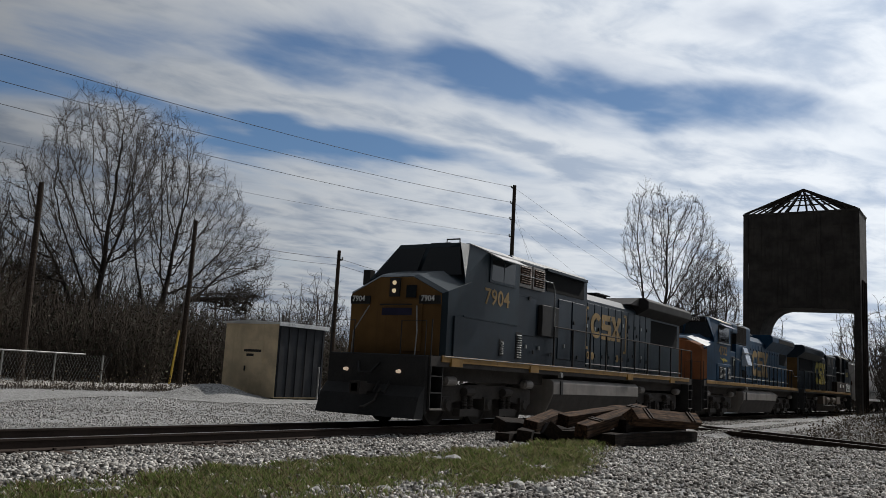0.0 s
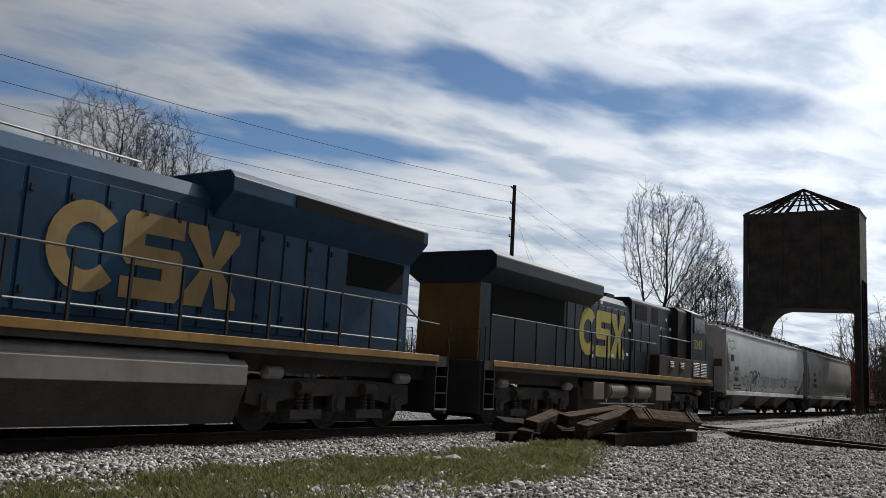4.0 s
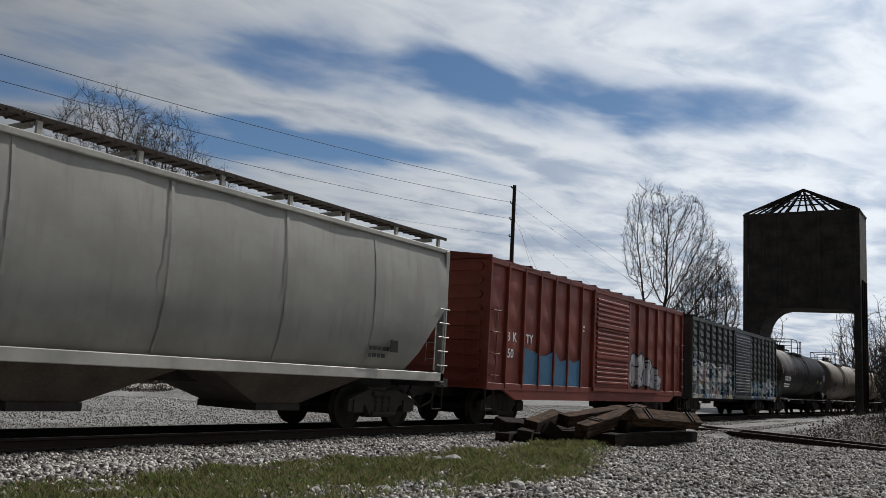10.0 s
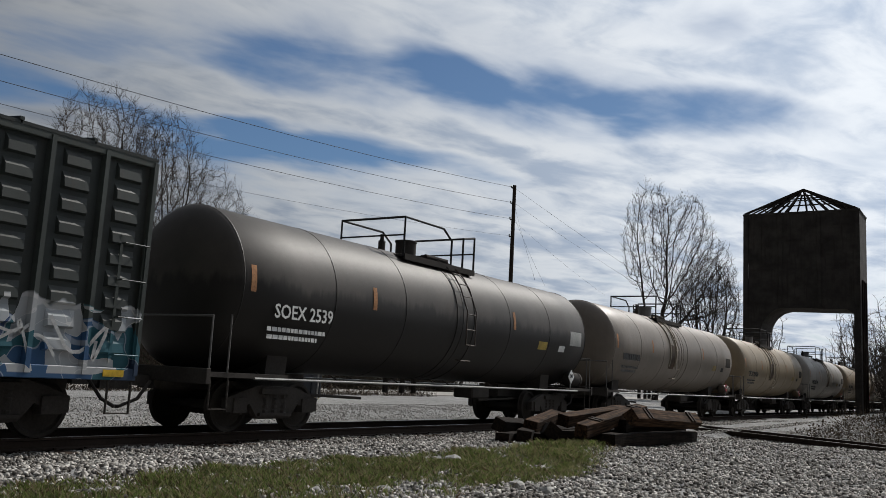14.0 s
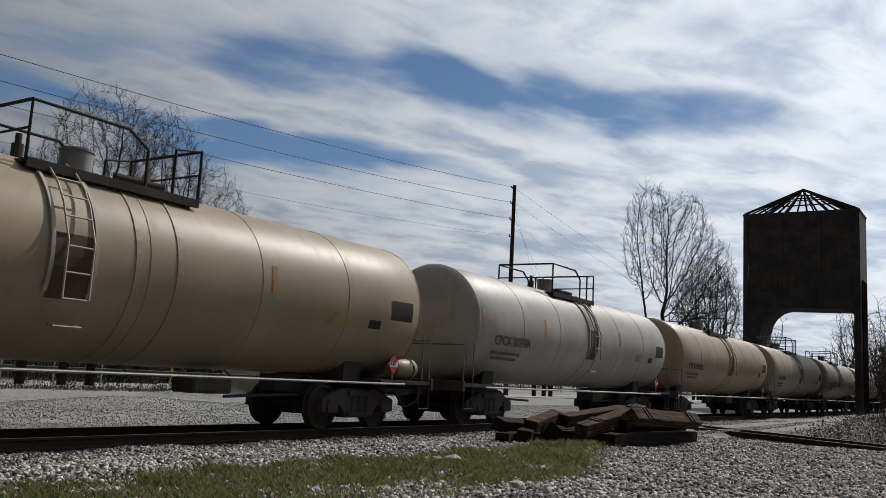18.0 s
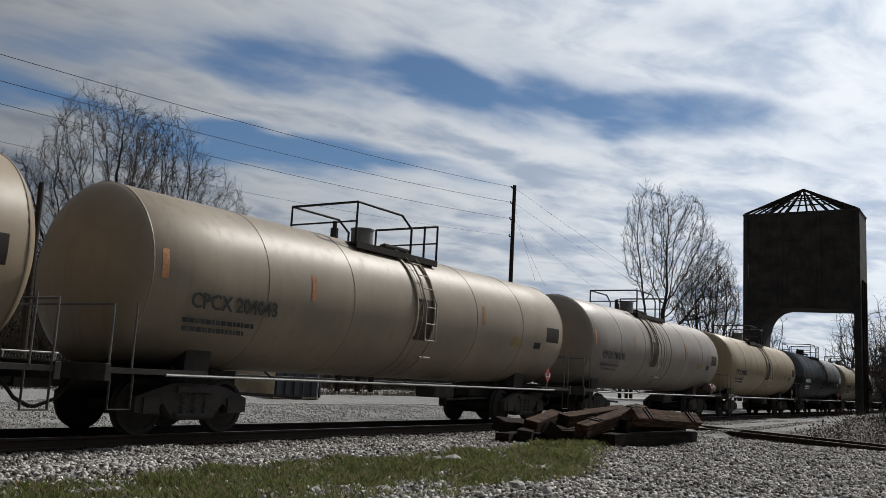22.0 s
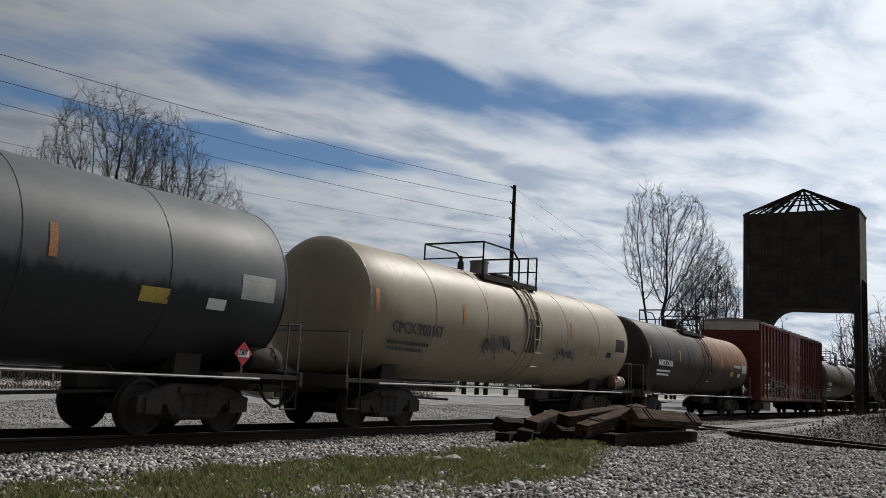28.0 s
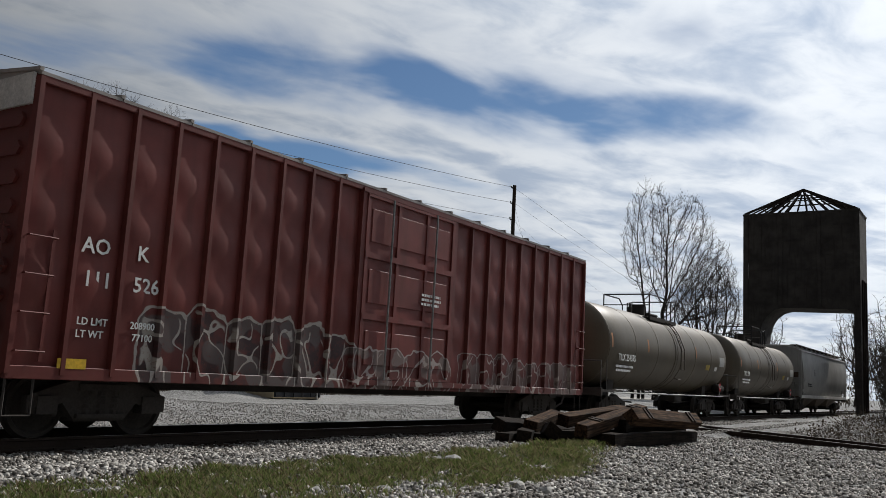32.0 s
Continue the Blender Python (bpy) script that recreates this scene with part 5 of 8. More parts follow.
# -- box car --
def box_car(x0, x1, body_l, body_r, col, ztop, zbot, marks, label, style):
    top = car_base("box_car", x0, x1, label, "rail car", "freight cars of the train")
    c = (x0 + x1) / 2
    a, b = body_l - c, body_r - c
    W = 1.52
    skin = paint("box_" + marks[0], col, style.get("rough", 0.55), amount=0.4, vary=0.22, dirt=style.get("dirt", (0.05, 0.03, 0.022)), art=style.get("art", ()))
    trim = paint("trim_" + marks[0], tuple(v * style.get("trim", 0.85) for v in col), 0.55, amount=0.45, vary=0.2, art=style.get("art", ()))
    eave = ztop - 0.22
    d0, d1 = style["door"]
    body = part("body", prism(B(), [(-W, zbot), (W, zbot), (W, eave), (0, ztop - 0.06), (-W, eave)], a + 0.06, b - 0.06), skin, top)
    # bulged sheets between posts on the near side
    n_l, n_r = style["panels"]
    posts = [a + 0.04 + (d0 - a - 0.04) * i / n_l for i in range(n_l + 1)] + [d1 + (b - 0.04 - d1) * i / n_r for i in range(n_r + 1)]
    spans = [(posts[i], posts[i + 1]) for i in range(n_l)] + [(posts[n_l + 1 + i], posts[n_l + 2 + i]) for i in range(n_r)]
    rnd = random.Random(int(marks[1]))
    for (p, q) in spans:
        bm = B()
        nx, nz = 6, 26
        grid = []
        ph = rnd.uniform(0, 6)
        for i in range(nx + 1):
            col_v = []
            for k in range(nz + 1):
                f, g = i / nx, k / nz
                bulge = math.sin(math.pi * f) * (0.006 + style.get("bulge", 0.020) * math.sin(g * 3 * math.pi * style.get("waves", 1.0) + ph * 0.15) ** 2) * min(1, 6 * g, 6 * (1 - g))
                col_v.append(bm.verts.new((p + 0.05 + (q - p - 0.1) * f, -W - 0.008 - bulge, zbot + 0.12 + (eave - zbot - 0.2) * g)))
            grid.append(col_v)
        for i in range(nx):
            for k in range(nz):
                bm.faces.new((grid[i][k], grid[i + 1][k], grid[i + 1][k + 1], grid[i][k + 1]))
        part("side_sheet", bm, skin, top, smooth=True)
        if style.get("dimples"):
            bm = B()
            m, w = (p + q) / 2, (q - p) * 0.26
            for k in range(style["dimples"]):
                z = zbot + 0.35 + (eave - zbot - 0.75) * k / (style["dimples"] - 1)
                loft(bm, [[(m - w, -W - 0.01, z), (m + w, -W - 0.01, z), (m + w, -W - 0.01, z + 0.26), (m - w, -W - 0.01, z + 0.26)],
                          [(m - w + 0.03, -W - 0.075, z + 0.03), (m + w - 0.03, -W - 0.075, z + 0.03), (m + w - 0.03, -W - 0.06, z + 0.16), (m - w + 0.03, -W - 0.06, z + 0.16)]])
            part("stamped_ribs", bm, skin, top, "raised stamped ribs of the side sheet")
    for x in posts:
        part("side_post", prism(B(), [(x - 0.055, -W), (x - 0.035, -W - 0.10), (x + 0.035, -W - 0.10), (x + 0.055, -W)], zbot + 0.05, eave - 0.02, "z"), trim, top)
        part("side_post", prism(B(), [(x - 0.055, W), (x - 0.03, W + 0.07), (x + 0.03, W + 0.07), (x + 0.055, W)], zbot + 0.05, eave - 0.02, "z"), trim, top)
    for s in (-1, 1):
        y = s * (W + 0.035)
        part("top_chord", box(B(), a + 0.02, b - 0.02, y - 0.05, y + 0.05, eave - 0.10, eave + 0.02), trim, top, bevel=0.01)
        part("side_sill", box(B(), a + 0.02, b - 0.02, y - 0.05, y + 0.05, zbot - 0.02, zbot + 0.16), trim, top, bevel=0.01)
        if style.get("fish"):
            part("fish_belly", prism(B(), [(a + 0.9, zbot), (a + 1.6, zbot - 0.26), (b - 1.6, zbot - 0.26), (b - 0.9, zbot)], y - 0.04, y + 0.04, "y"), trim, top)
    # roof of ribbed sheets
    roof_col = style.get("roof", tuple(v * 0.8 for v in col))
    rm = paint("roof_" + marks[0], roof_col, 0.45, amount=0.3)
    k = 14
    for i in range(k):
        x = a + (b - a) * i / k
        part("roof_sheet", prism(B(), [(-W - 0.09, eave), (-W - 0.09, eave + 0.05), (0, ztop), (W + 0.09, eave + 0.05), (W + 0.09, eave), (0, ztop - 0.06)], x + 0.01, x + (b - a) / k - 0.01), rm, top)
        part("roof_rib", prism(B(), [(-W - 0.10, eave + 0.05), (0, ztop), (W + 0.10, eave + 0.05), (W + 0.10, eave + 0.10), (0, ztop + 0.05), (-W - 0.10, eave + 0.10)], x - 0.03, x + 0.03), rm, top)
    # corrugated ends
    for s, x in ((1, a), (-1, b)):
        end = part("end_wall", box(B(), min(x, x + 0.07 * s), max(x, x + 0.07 * s), -W, W, zbot, eave + (0.02)), trim if not style.get("end") else skin, top)
        part("end_gable", prism(B(), [(-W, eave), (W, eave), (0, ztop - 0.03)], min(x, x + 0.07 * s), max(x, x + 0.07 * s)), rm, top)
        for i in range(style.get("corr", 9)):
            z = zbot + 0.25 + (eave - zbot - 0.45) * i / (style.get("corr", 9) - 1)
            part("end_corrugation", prism(B(), [(-W + 0.12, z), (-W + 0.2, z + 0.1), (W - 0.2, z + 0.1), (W - 0.12, z), (W - 0.2, z - 0.1), (-W + 0.2, z - 0.1)], x - 0.05 * s, x), trim, end)
        if style.get("cap"):
            part("end_cap", box(B(), min(x - 0.055 * s, x - 0.012 * s), max(x - 0.055 * s, x - 0.012 * s), -W, W, eave - 0.42, eave + 0.03), plain("pale_end_cap", (0.52, 0.50, 0.47), 0.6), end, "pale band across the top of the end")
        ladder(top, x + 0.08 if s > 0 else x - 0.5, -W - 0.06, zbot + 0.35, zbot + 2.0 if ztop < 4.8 else zbot + 1.9, 0.42, 4, trim)
        ladder(top, x - 0.05 if s > 0 else x + 0.15, -W + 0.1, zbot + 0.35, zbot + 2.0, 0.45, 4, trim, end=True, name="end_ladder")
        stirrup(top, x + 0.06 if s > 0 else x - 0.46, -W - 0.04, zbot + 0.05)
        truck(top, x + 1.9 * s)
        coupler(top, (x0 - c) if s > 0 else (x1 - c), -s)
        part("brake_pipe", pipe(B(), [(x + 0.05 * s, -0.9, zbot), (x + 0.05 * s, -0.9, zbot + 1.5)], 0.02), trim, top)
    part("centre_sill", box(B(), a + 0.2, b - 0.2, -0.2, 0.2, 0.70, zbot), STEEL_DARK, top)
    # door
    door_mat = style.get("door_mat") or skin
    z0, z1 = zbot + 0.18, eave - 0.14
    door = part("door", box(B(), d0 + 0.06, d1 - 0.06, -W - 0.10, -W - 0.03, z0, z1), door_mat, top)
    if style["door_kind"] == "slats":
        k = style.get("slats", 18)
        for i in range(k):
            z = z0 + 0.1 + (z1 - z0 - 0.2) * i / k
            part("door_corrugation", prism(B(), [(-W - 0.10, z), (-W - 0.155, z + 0.03), (-W - 0.155, z + 0.08), (-W - 0.10, z + 0.11)], d0 + 0.14, d1 - 0.14), door_mat, door)
            if style.get("bright"):
                # pale metal strip paints in the sun's glint along each worn slat edge
                part("slat_edge_glint", prism(B(), [(-W - 0.150, z + 0.081), (-W - 0.157, z + 0.083), (-W - 0.151, z + 0.089), (-W - 0.145, z + 0.089)], d0 + 0.15, d1 - 0.15), GRAB, door, "worn slat edge with the sun's glint painted in")
        for i in () if style.get("bright") else (0.33, 0.66):
            z = z0 + (z1 - z0) * i
            part("door_bar", box(B(), d0 + 0.06, d1 - 0.06, -W - 0.17, -W - 0.10, z - 0.05, z + 0.05), door_mat, door)
    else:
        for i in range(4):
            z = z0 + (z1 - z0) * i / 3
            part("door_beam", box(B(), d0 + 0.06, d1 - 0.06, -W - 0.15, -W - 0.10, max(z0, z - 0.06), min(z1, z + 0.06)), door_mat, door)
        for i in range(4):
            x = d0 + 0.1 + (d1 - d0 - 0.2) * i / 3
            part("door_stile", box(B(), x - 0.05, x + 0.05, -W - 0.14, -W - 0.10, z0, z1), door_mat, door)
        for i in range(3):
            zz = z0 + (z1 - z0) * (i + 0.5) / 3
            part("door_panel", box(B(), d0 + 0.25, d1 - 0.25, -W - 0.12, -W - 0.10, zz - 0.35, zz + 0.35), door_mat, door, bevel=0.015)
        part("lock_rod", rod(B(), (d0 + 0.9, -W - 0.18, z0), (d0 + 0.9, -W - 0.18, z1), 0.025), GRAB, door)
        part("lock_rod", rod(B(), (d1 - 0.9, -W - 0.18, z0), (d1 - 0.9, -W - 0.18, z1), 0.025), GRAB, door)
    part("door_rail", box(B(), d0 - 0.1, min(b - 0.2, d1 + (d1 - d0)), -W - 0.16, -W - 0.03, zbot + 0.06, zbot + 0.17), trim, top)
    part("door_rail", box(B(), d0 - 0.1, min(b - 0.2, d1 + (d1 - d0)), -W - 0.14, -W - 0.03, eave - 0.13, eave - 0.05), trim, top)
    for x in (d0 - 0.02, d1 + 0.02):
        part("door_post", box(B(), x - 0.07, x + 0.07, -W - 0.12, -W, zbot + 0.1, eave - 0.1), trim, top)
    return top, a, b, W


RED_A, RED_B = (0.205, 0.042, 0.026), (0.155, 0.036, 0.030)
b1, a, b, W = box_car(123.6, 140.9, 124.5, 140.3, RED_A, 4.48, 0.95, ("BKTY", "150486"), "red box car with a blue painted-over patch",
                      dict(door=(-1.0, 2.0), panels=(7, 6), door_kind="slats", fish=True,
                           bulge=0.036, waves=1.3,
                           art=((((2.75, 1.78, 0.52, 0.62), (3.42, 1.80, 0.50, 0.62), (4.10, 1.72, 0.50, 0.58), (4.78, 1.55, 0.42, 0.44), (5.35, 1.38, 0.32, 0.30)), ((0.46, 0.46, 0.47), (0.38, 0.38, 0.40)), (0.012, 0.012, 0.012), 3.0, 0.26, 0.15),)))
for s, x, z in (("B", 1.05, 2.16), ("K", 1.38, 2.16), ("TY", 2.15, 2.16), ("150", 0.95, 1.72), ("486", 2.1, 1.72)):
    lettering(s, 0.34, a + x, -W - 0.045, z, WHITE, b1)
BLUE_PATCH = paint("blue_patch_paint", (0.035, 0.13, 0.24), 0.55, amount=0.3)
for i in range(5):
    p = a + 0.04 + (-1.0 - a - 0.04) * (i + 2) / 7
    q = a + 0.04 + (-1.0 - a - 0.04) * (i + 3) / 7
    if i < 4:
        part("paint_patch", prism(B(), [(p + 0.06, 1.08), (q - 0.06, 1.08), (q - 0.06, 1.98 + 0.10 * math.sin(i * 2)), ((p + q) / 2, 1.90 + 0.12 * math.cos(i * 5)), (p + 0.06, 2.02 + 0.1 * math.cos(i * 3))], -W - 0.062, -W - 0.054, "y"), BLUE_PATCH, b1, "blue paint patch over old graffiti")
bars(-0.9 - 1.1, -W - 0.05, 3.0, 0.4, 0.25, 2, WHITE, b1, 8)

NAVY, TEAL, INK, CREAM = (0.022, 0.030, 0.075), (0.018, 0.075, 0.090), (0.014, 0.014, 0.020), (0.46, 0.44, 0.40)
PIECE = (NAVY, TEAL, INK, (0.05, 0.10, 0.22), NAVY, (0.10, 0.10, 0.17), INK, TEAL)
PIECE_TOP = (CREAM, (0.30, 0.32, 0.36), (0.10, 0.19, 0.32), CREAM, (0.36, 0.05, 0.04), (0.33, 0.27, 0.20))
PIECE_B = ((0.03, 0.06, 0.14), (0.03, 0.05, 0.09), (0.03, 0.11, 0.14), (0.04, 0.045, 0.045), (0.035, 0.09, 0.19))
PIECE_C = ((0.07, 0.075, 0.085), (0.26, 0.255, 0.25), (0.05, 0.05, 0.06), (0.18, 0.17, 0.17))
b2, a, b, W = box_car(140.9, 158.2, 141.6, 157.5, (0.034, 0.040, 0.037), 4.46, 0.90, ("GRN", "22"), "dark green box car with ribbed sides and bright graffiti",
                      dict(door=(-1.25, 1.85), panels=(7, 7), door_kind="slats", slats=20, bright=True, trim=1.6, dimples=9, waves=0.2, bulge=0.0, rough=0.5,
                           door_mat=paint("blue_door", (0.030, 0.042, 0.075), 0.4, amount=0.3, art=(((-1.1, 1.8, 0.9, 2.35), PIECE_C, (0.03, 0.03, 0.035), 2.4, 7.0, 1.0, 0.03, 0.85),)),
                           art=(((-7.7, -2.0, 0.8, 2.42), PIECE, (0.55, 0.55, 0.56), 1.25, 2.0, 1.0, 0.020), ((-7.7, -1.6, 0.8, 2.30), PIECE_TOP, (0.55, 0.55, 0.55), 1.9, 9.0, 1.0, 0.018, 0.5),
                                (tuple((-7.1 + 1.05 * k, 1.50 + 0.08 * math.sin(k * 1.7), 0.62, 0.85) for k in range(6)), (NAVY, TEAL, CREAM), (0.55, 0.55, 0.56), 12.0, 0.40, 0.07, 0.75), ((1.95, 7.85, 0.8, 1.75), PIECE_B, (0.26, 0.30, 0.36), 1.5, 5.0, 1.0, 0.014), ((1.95, 7.85, 0.95, 2.0), ((0.34, 0.36, 0.38), (0.10, 0.22, 0.24), (0.4, 0.41, 0.42)), (0.5, 0.5, 0.5), 2.8, 6.0, 1.0, 0.02, 0.33))))
SPRAY_PALE = plain("pale_spray", (0.42, 0.42, 0.42), 0.6)
LOCO_OCHRE = plain("ochre_stencil", (0.45, 0.33, 0.08), 0.6)


graffiti(b2, 2.1, 7.4, 1.0, 1.8, -W - 0.085, [SPRAY_PALE], 33, strokes=7)
lettering("507", 0.36, a + 0.55, -W - 0.02, 2.05, WHITE, b2)
lettering("609", 0.36, a + 1.62, -W - 0.02, 2.00, WHITE, b2)
bars(a + 0.5, -W - 0.02, 2.85, 1.9, 0.36, 1, WHITE, b2, 19)
lettering("LD LMT", 0.16, a + 0.45, -W - 0.02, 1.52, LOCO_OCHRE, b2)
lettering("LT WT", 0.16, a + 0.45, -W - 0.02, 1.30, LOCO_OCHRE, b2)
lettering("159900", 0.16, a + 1.6, -W - 0.02, 1.46, LOCO_OCHRE, b2)
lettering("61100", 0.16, a + 1.6, -W - 0.02, 1.24, LOCO_OCHRE, b2)
for x in (a + 1.0, -2.3, b - 0.6):
    part("reflector", box(B(), x, x + 0.35, -W - 0.10, -W - 0.09, 0.93, 1.03), plain("yellow_reflector", (0.6, 0.38, 0.03), 0.4), b2, "yellow reflector strip")

aok, a, b, W = box_car(347.35, 368.25, 348.80, 367.3, RED_B, 5.22, 0.88, ("AOK", "111526"), "dark red high box car with pale graffiti along the sill",
                       dict(door=(-1.75, 1.75), panels=(9, 9), door_kind="plug", cap=True, corr=10, waves=1.4, roof=(0.30, 0.27, 0.25),
                            bulge=0.040,
                            art=((tuple((-6.45 + 0.86 * k, 1.35 + 0.06 * math.sin(k * 2.3), 0.50, 0.72 if k < 5 else 0.58) for k in range(6)), ((0.040, 0.026, 0.027), (0.11, 0.030, 0.026), (0.10, 0.085, 0.082)), (0.42, 0.39, 0.35), 4.0, 0.34, 0.085, 0.9),
                                 (tuple((-1.5 + 0.95 * k, 1.22, 0.55, 0.50) for k in range(4)), ((0.12, 0.030, 0.026), (0.10, 0.028, 0.024), (0.16, 0.13, 0.12)), (0.40, 0.36, 0.33), 6.0, 0.40, 0.07, 0.85),
                                 (tuple((2.75 + 0.84 * k, 1.22 + 0.05 * math.sin(k), 0.50, 0.56) for k in range(8)), ((0.12, 0.030, 0.026), (0.09, 0.026, 0.024), (0.14, 0.11, 0.10)), (0.36, 0.32, 0.29), 7.5, 0.40, 0.07, 0.8))))
for s, x, z in (("AO", 0.95, 2.62), ("K", 1.90, 2.62), ("111", 1.02, 2.14), ("526", 1.88, 2.14)):
    lettering(s, 0.32, a + x, -W - 0.045, z, WHITE, aok)
lettering("LD LMT", 0.15, a + 1.0, -W - 0.045, 1.62, WHITE, aok)
lettering("LT WT", 0.15, a + 1.0, -W - 0.045, 1.44, WHITE, aok)
lettering("208900", 0.15, a + 1.90, -W - 0.045, 1.62, WHITE, aok)
lettering("77100", 0.15, a + 1.95, -W - 0.045, 1.44, WHITE, aok)
bars(0.4, -W - 0.16, 3.0, 0.9, 0.3, 3, WHITE, aok, 9)
part("reflector", box(B(), a + 0.75, a + 1.2, -W - 0.09, -W - 0.08, 1.02, 1.16), plain("yellow_reflector", (0.6, 0.38, 0.03), 0.4), aok, "yellow reflector strip")


# -- tank car --
DULL_RAIL = plain("dull_grey_rail", (0.11, 0.105, 0.10), 0.7)
MANWAY_GREY = paint("manway_grey", (0.20, 0.20, 0.205), 0.5, amount=0.4)
RED_SIGN, SIGN_WHITE = plain("red_placard", (0.45, 0.03, 0.04), 0.5, vary=0.1), plain("white_placard", (0.7, 0.7, 0.68), 0.5, vary=0.1)


RUST_STAIN = paint("dark_rust_stain", (0.065, 0.045, 0.032), 0.85, amount=0.7, vary=0.4, dirt=(0.14, 0.085, 0.045))


def tank_car(x0, x1, shell_l, shell_r, col, mark, label, r=1.51, zc=2.60, mat=None, mark_mat=None, cyl=True, number="1307", red=True, style=0, mark_size=0.36, mark_at=1.25, climb=0.0):
    top = car_base("tank_car", x0, x1, label, "tank car", "freight cars of the train")
    c = (x0 + x1) / 2
    a, b = shell_l - 0.45 - c, shell_r + 0.45 - c
    skin = mat or paint("tank_%d" % int(x0), tuple(v * k for v, k in zip(col, (0.88, 0.84, 0.78))), 0.48, amount=0.34, vary=0.13, dirt=(0.13, 0.085, 0.05))
    head = [(-0.45, 0.05), (-0.435, r * 0.3), (-0.38, r * 0.57), (-0.28, r * 0.77), (-0.15, r * 0.91), (-0.05, r * 0.98), (0.0, r)]
    prof = [(a + 0.45 + dx, rr) for dx, rr in head]
    prof += [(a + 0.45 + (b - a - 0.9) * i / 10, r) for i in range(1, 10)]
    prof += [(b - 0.45 - dx, rr) for dx, rr in reversed(head)]
    part("tank_shell", lathe(B(), prof, 0, zc, 56), skin, top, smooth=True)
    for i in range(1, 6):
        x = a + 0.55 + (b - a - 1.1) * i / 6
        part("weld_seam", lathe(B(), [(x - 0.012, r + 0.001), (x - 0.010, r + 0.008), (x + 0.010, r + 0.008), (x + 0.012, r + 0.001)], 0, zc, 48), skin, top)
    for x in (a + 0.46, b - 0.46):
        part("weld_seam", lathe(B(), [(x - 0.012, r + 0.001), (x - 0.010, r + 0.008), (x + 0.010, r + 0.008), (x + 0.012, r + 0.001)], 0, zc, 48), skin, top)
    m = (a + b) / 2 - 0.40
    for x in (m + 0.15, m + 0.95):       # straps beside the ladder
        part("tank_strap", lathe(B(), [(x - 0.04, r + 0.002), (x - 0.038, r + 0.014), (x + 0.038, r + 0.014), (x + 0.04, r + 0.002)], 0, zc, 48), skin, top)
    # top platform and fittings
    ztop = zc + r
    dark = STEEL_BLACK
    p0, p1 = m - 1.5, m + 1.65
    platform = part("top_platform", box(B(), p0, p1, -0.98, -0.31, ztop - 0.20, ztop - 0.16), STEEL_DARK, top, "dark grating platform")
    for i in range(8):
        part("grating_bar", box(B(), p0, p1, -0.93 + i * 0.08, -0.93 + i * 0.08 + 0.025, ztop - 0.16, ztop - 0.135), STEEL_DARK, platform)
    for y in (-1.0, 0.95):
        part("platform_beam", box(B(), p0, p1, y, y + 0.05, ztop - 0.28, ztop - 0.14), STEEL_DARK, platform)
    for x in (p0 + 0.2, m, p1 - 0.2):
        part("platform_bracket", box(B(), x - 0.04, x + 0.04, -0.95, 0.95, ztop - 0.42, ztop - 0.2), STEEL_DARK, platform)
    zr = ztop + 0.72
    for y in (-0.95, 0.95):
        part("guard_rail", pipe(B(), [(p0, y, ztop - 0.2), (p0, y, zr), (m + 0.15, y, zr + 0.0), (m + 0.55, y, zr - 0.25), (m + 0.55, y, ztop - 0.2)], 0.028), dark, platform)
        part("guard_rail", pipe(B(), [(p1 - 0.55, y, ztop - 0.2), (p1 - 0.55, y, zr - 0.1), (p1, y, zr), (p1, y, ztop - 0.2)], 0.028), dark, platform)
    for x in (p0, p1):
        part("guard_rail", pipe(B(), [(x, -0.95, zr), (x, 0.95, zr)], 0.028), dark, platform)
        part("guard_rail", pipe(B(), [(x, -0.95, ztop + 0.3), (x, 0.95, ztop + 0.3)], 0.02), dark, platform)
    man = part("manway", lathe_z(B(), m - 0.1, 0, ztop - 0.1, 0.26, 0.46, 20), MANWAY_GREY if style == 0 else STEEL_DARK, top, smooth=True)
    part("manway_lid", lathe_z(B(), m - 0.1, 0, ztop + 0.36, 0.28, 0.04, 20), STEEL_DARK if style else MANWAY_GREY, man)
    part("valve", lathe_z(lathe_z(B(), m - 1.1, 0, ztop - 0.05, 0.09, 0.3), m - 1.1, 0, ztop + 0.25, 0.05, 0.16), STEEL_DARK, top)
    part("valve", lathe_z(lathe_z(B(), m + 1.0, 0.1, ztop - 0.05, 0.12, 0.22), m + 1.0, 0.1, ztop + 0.15, 0.16, 0.05), STEEL_DARK, top)
    part("valve_pipe", pipe(B(), [(m + 0.5, -0.2, ztop + 0.1), (m + 1.5, -0.2, ztop + 0.1)], 0.06, 8), STEEL_DARK, top)
    # ladder over the shell, ending in a straight foot; a separate step below it
    lx = m + climb
    bm = B()
    for xx in (lx + 0.30, lx + 0.72):
        pts = [(xx, -math.cos(t) * (r + 0.12), zc + math.sin(t) * (r + 0.12)) for t in [radians(v) for v in (64, 52, 40, 28, 16)]] + [(xx, -r - 0.16, zc + 0.2), (xx, -r - 0.16, 1.98)]
        pipe(bm, pts, 0.018, 5)
    for v in (56, 44, 32, 20):
        t = radians(v)
        rod(bm, (lx + 0.30, -math.cos(t) * (r + 0.12), zc + math.sin(t) * (r + 0.12)), (lx + 0.72, -math.cos(t) * (r + 0.12), zc + math.sin(t) * (r + 0.12)), 0.015, 5)
    for z in (2.72, 2.35, 1.98):
        rod(bm, (lx + 0.30, -r - 0.16, z), (lx + 0.72, -r - 0.16, z), 0.015, 5)
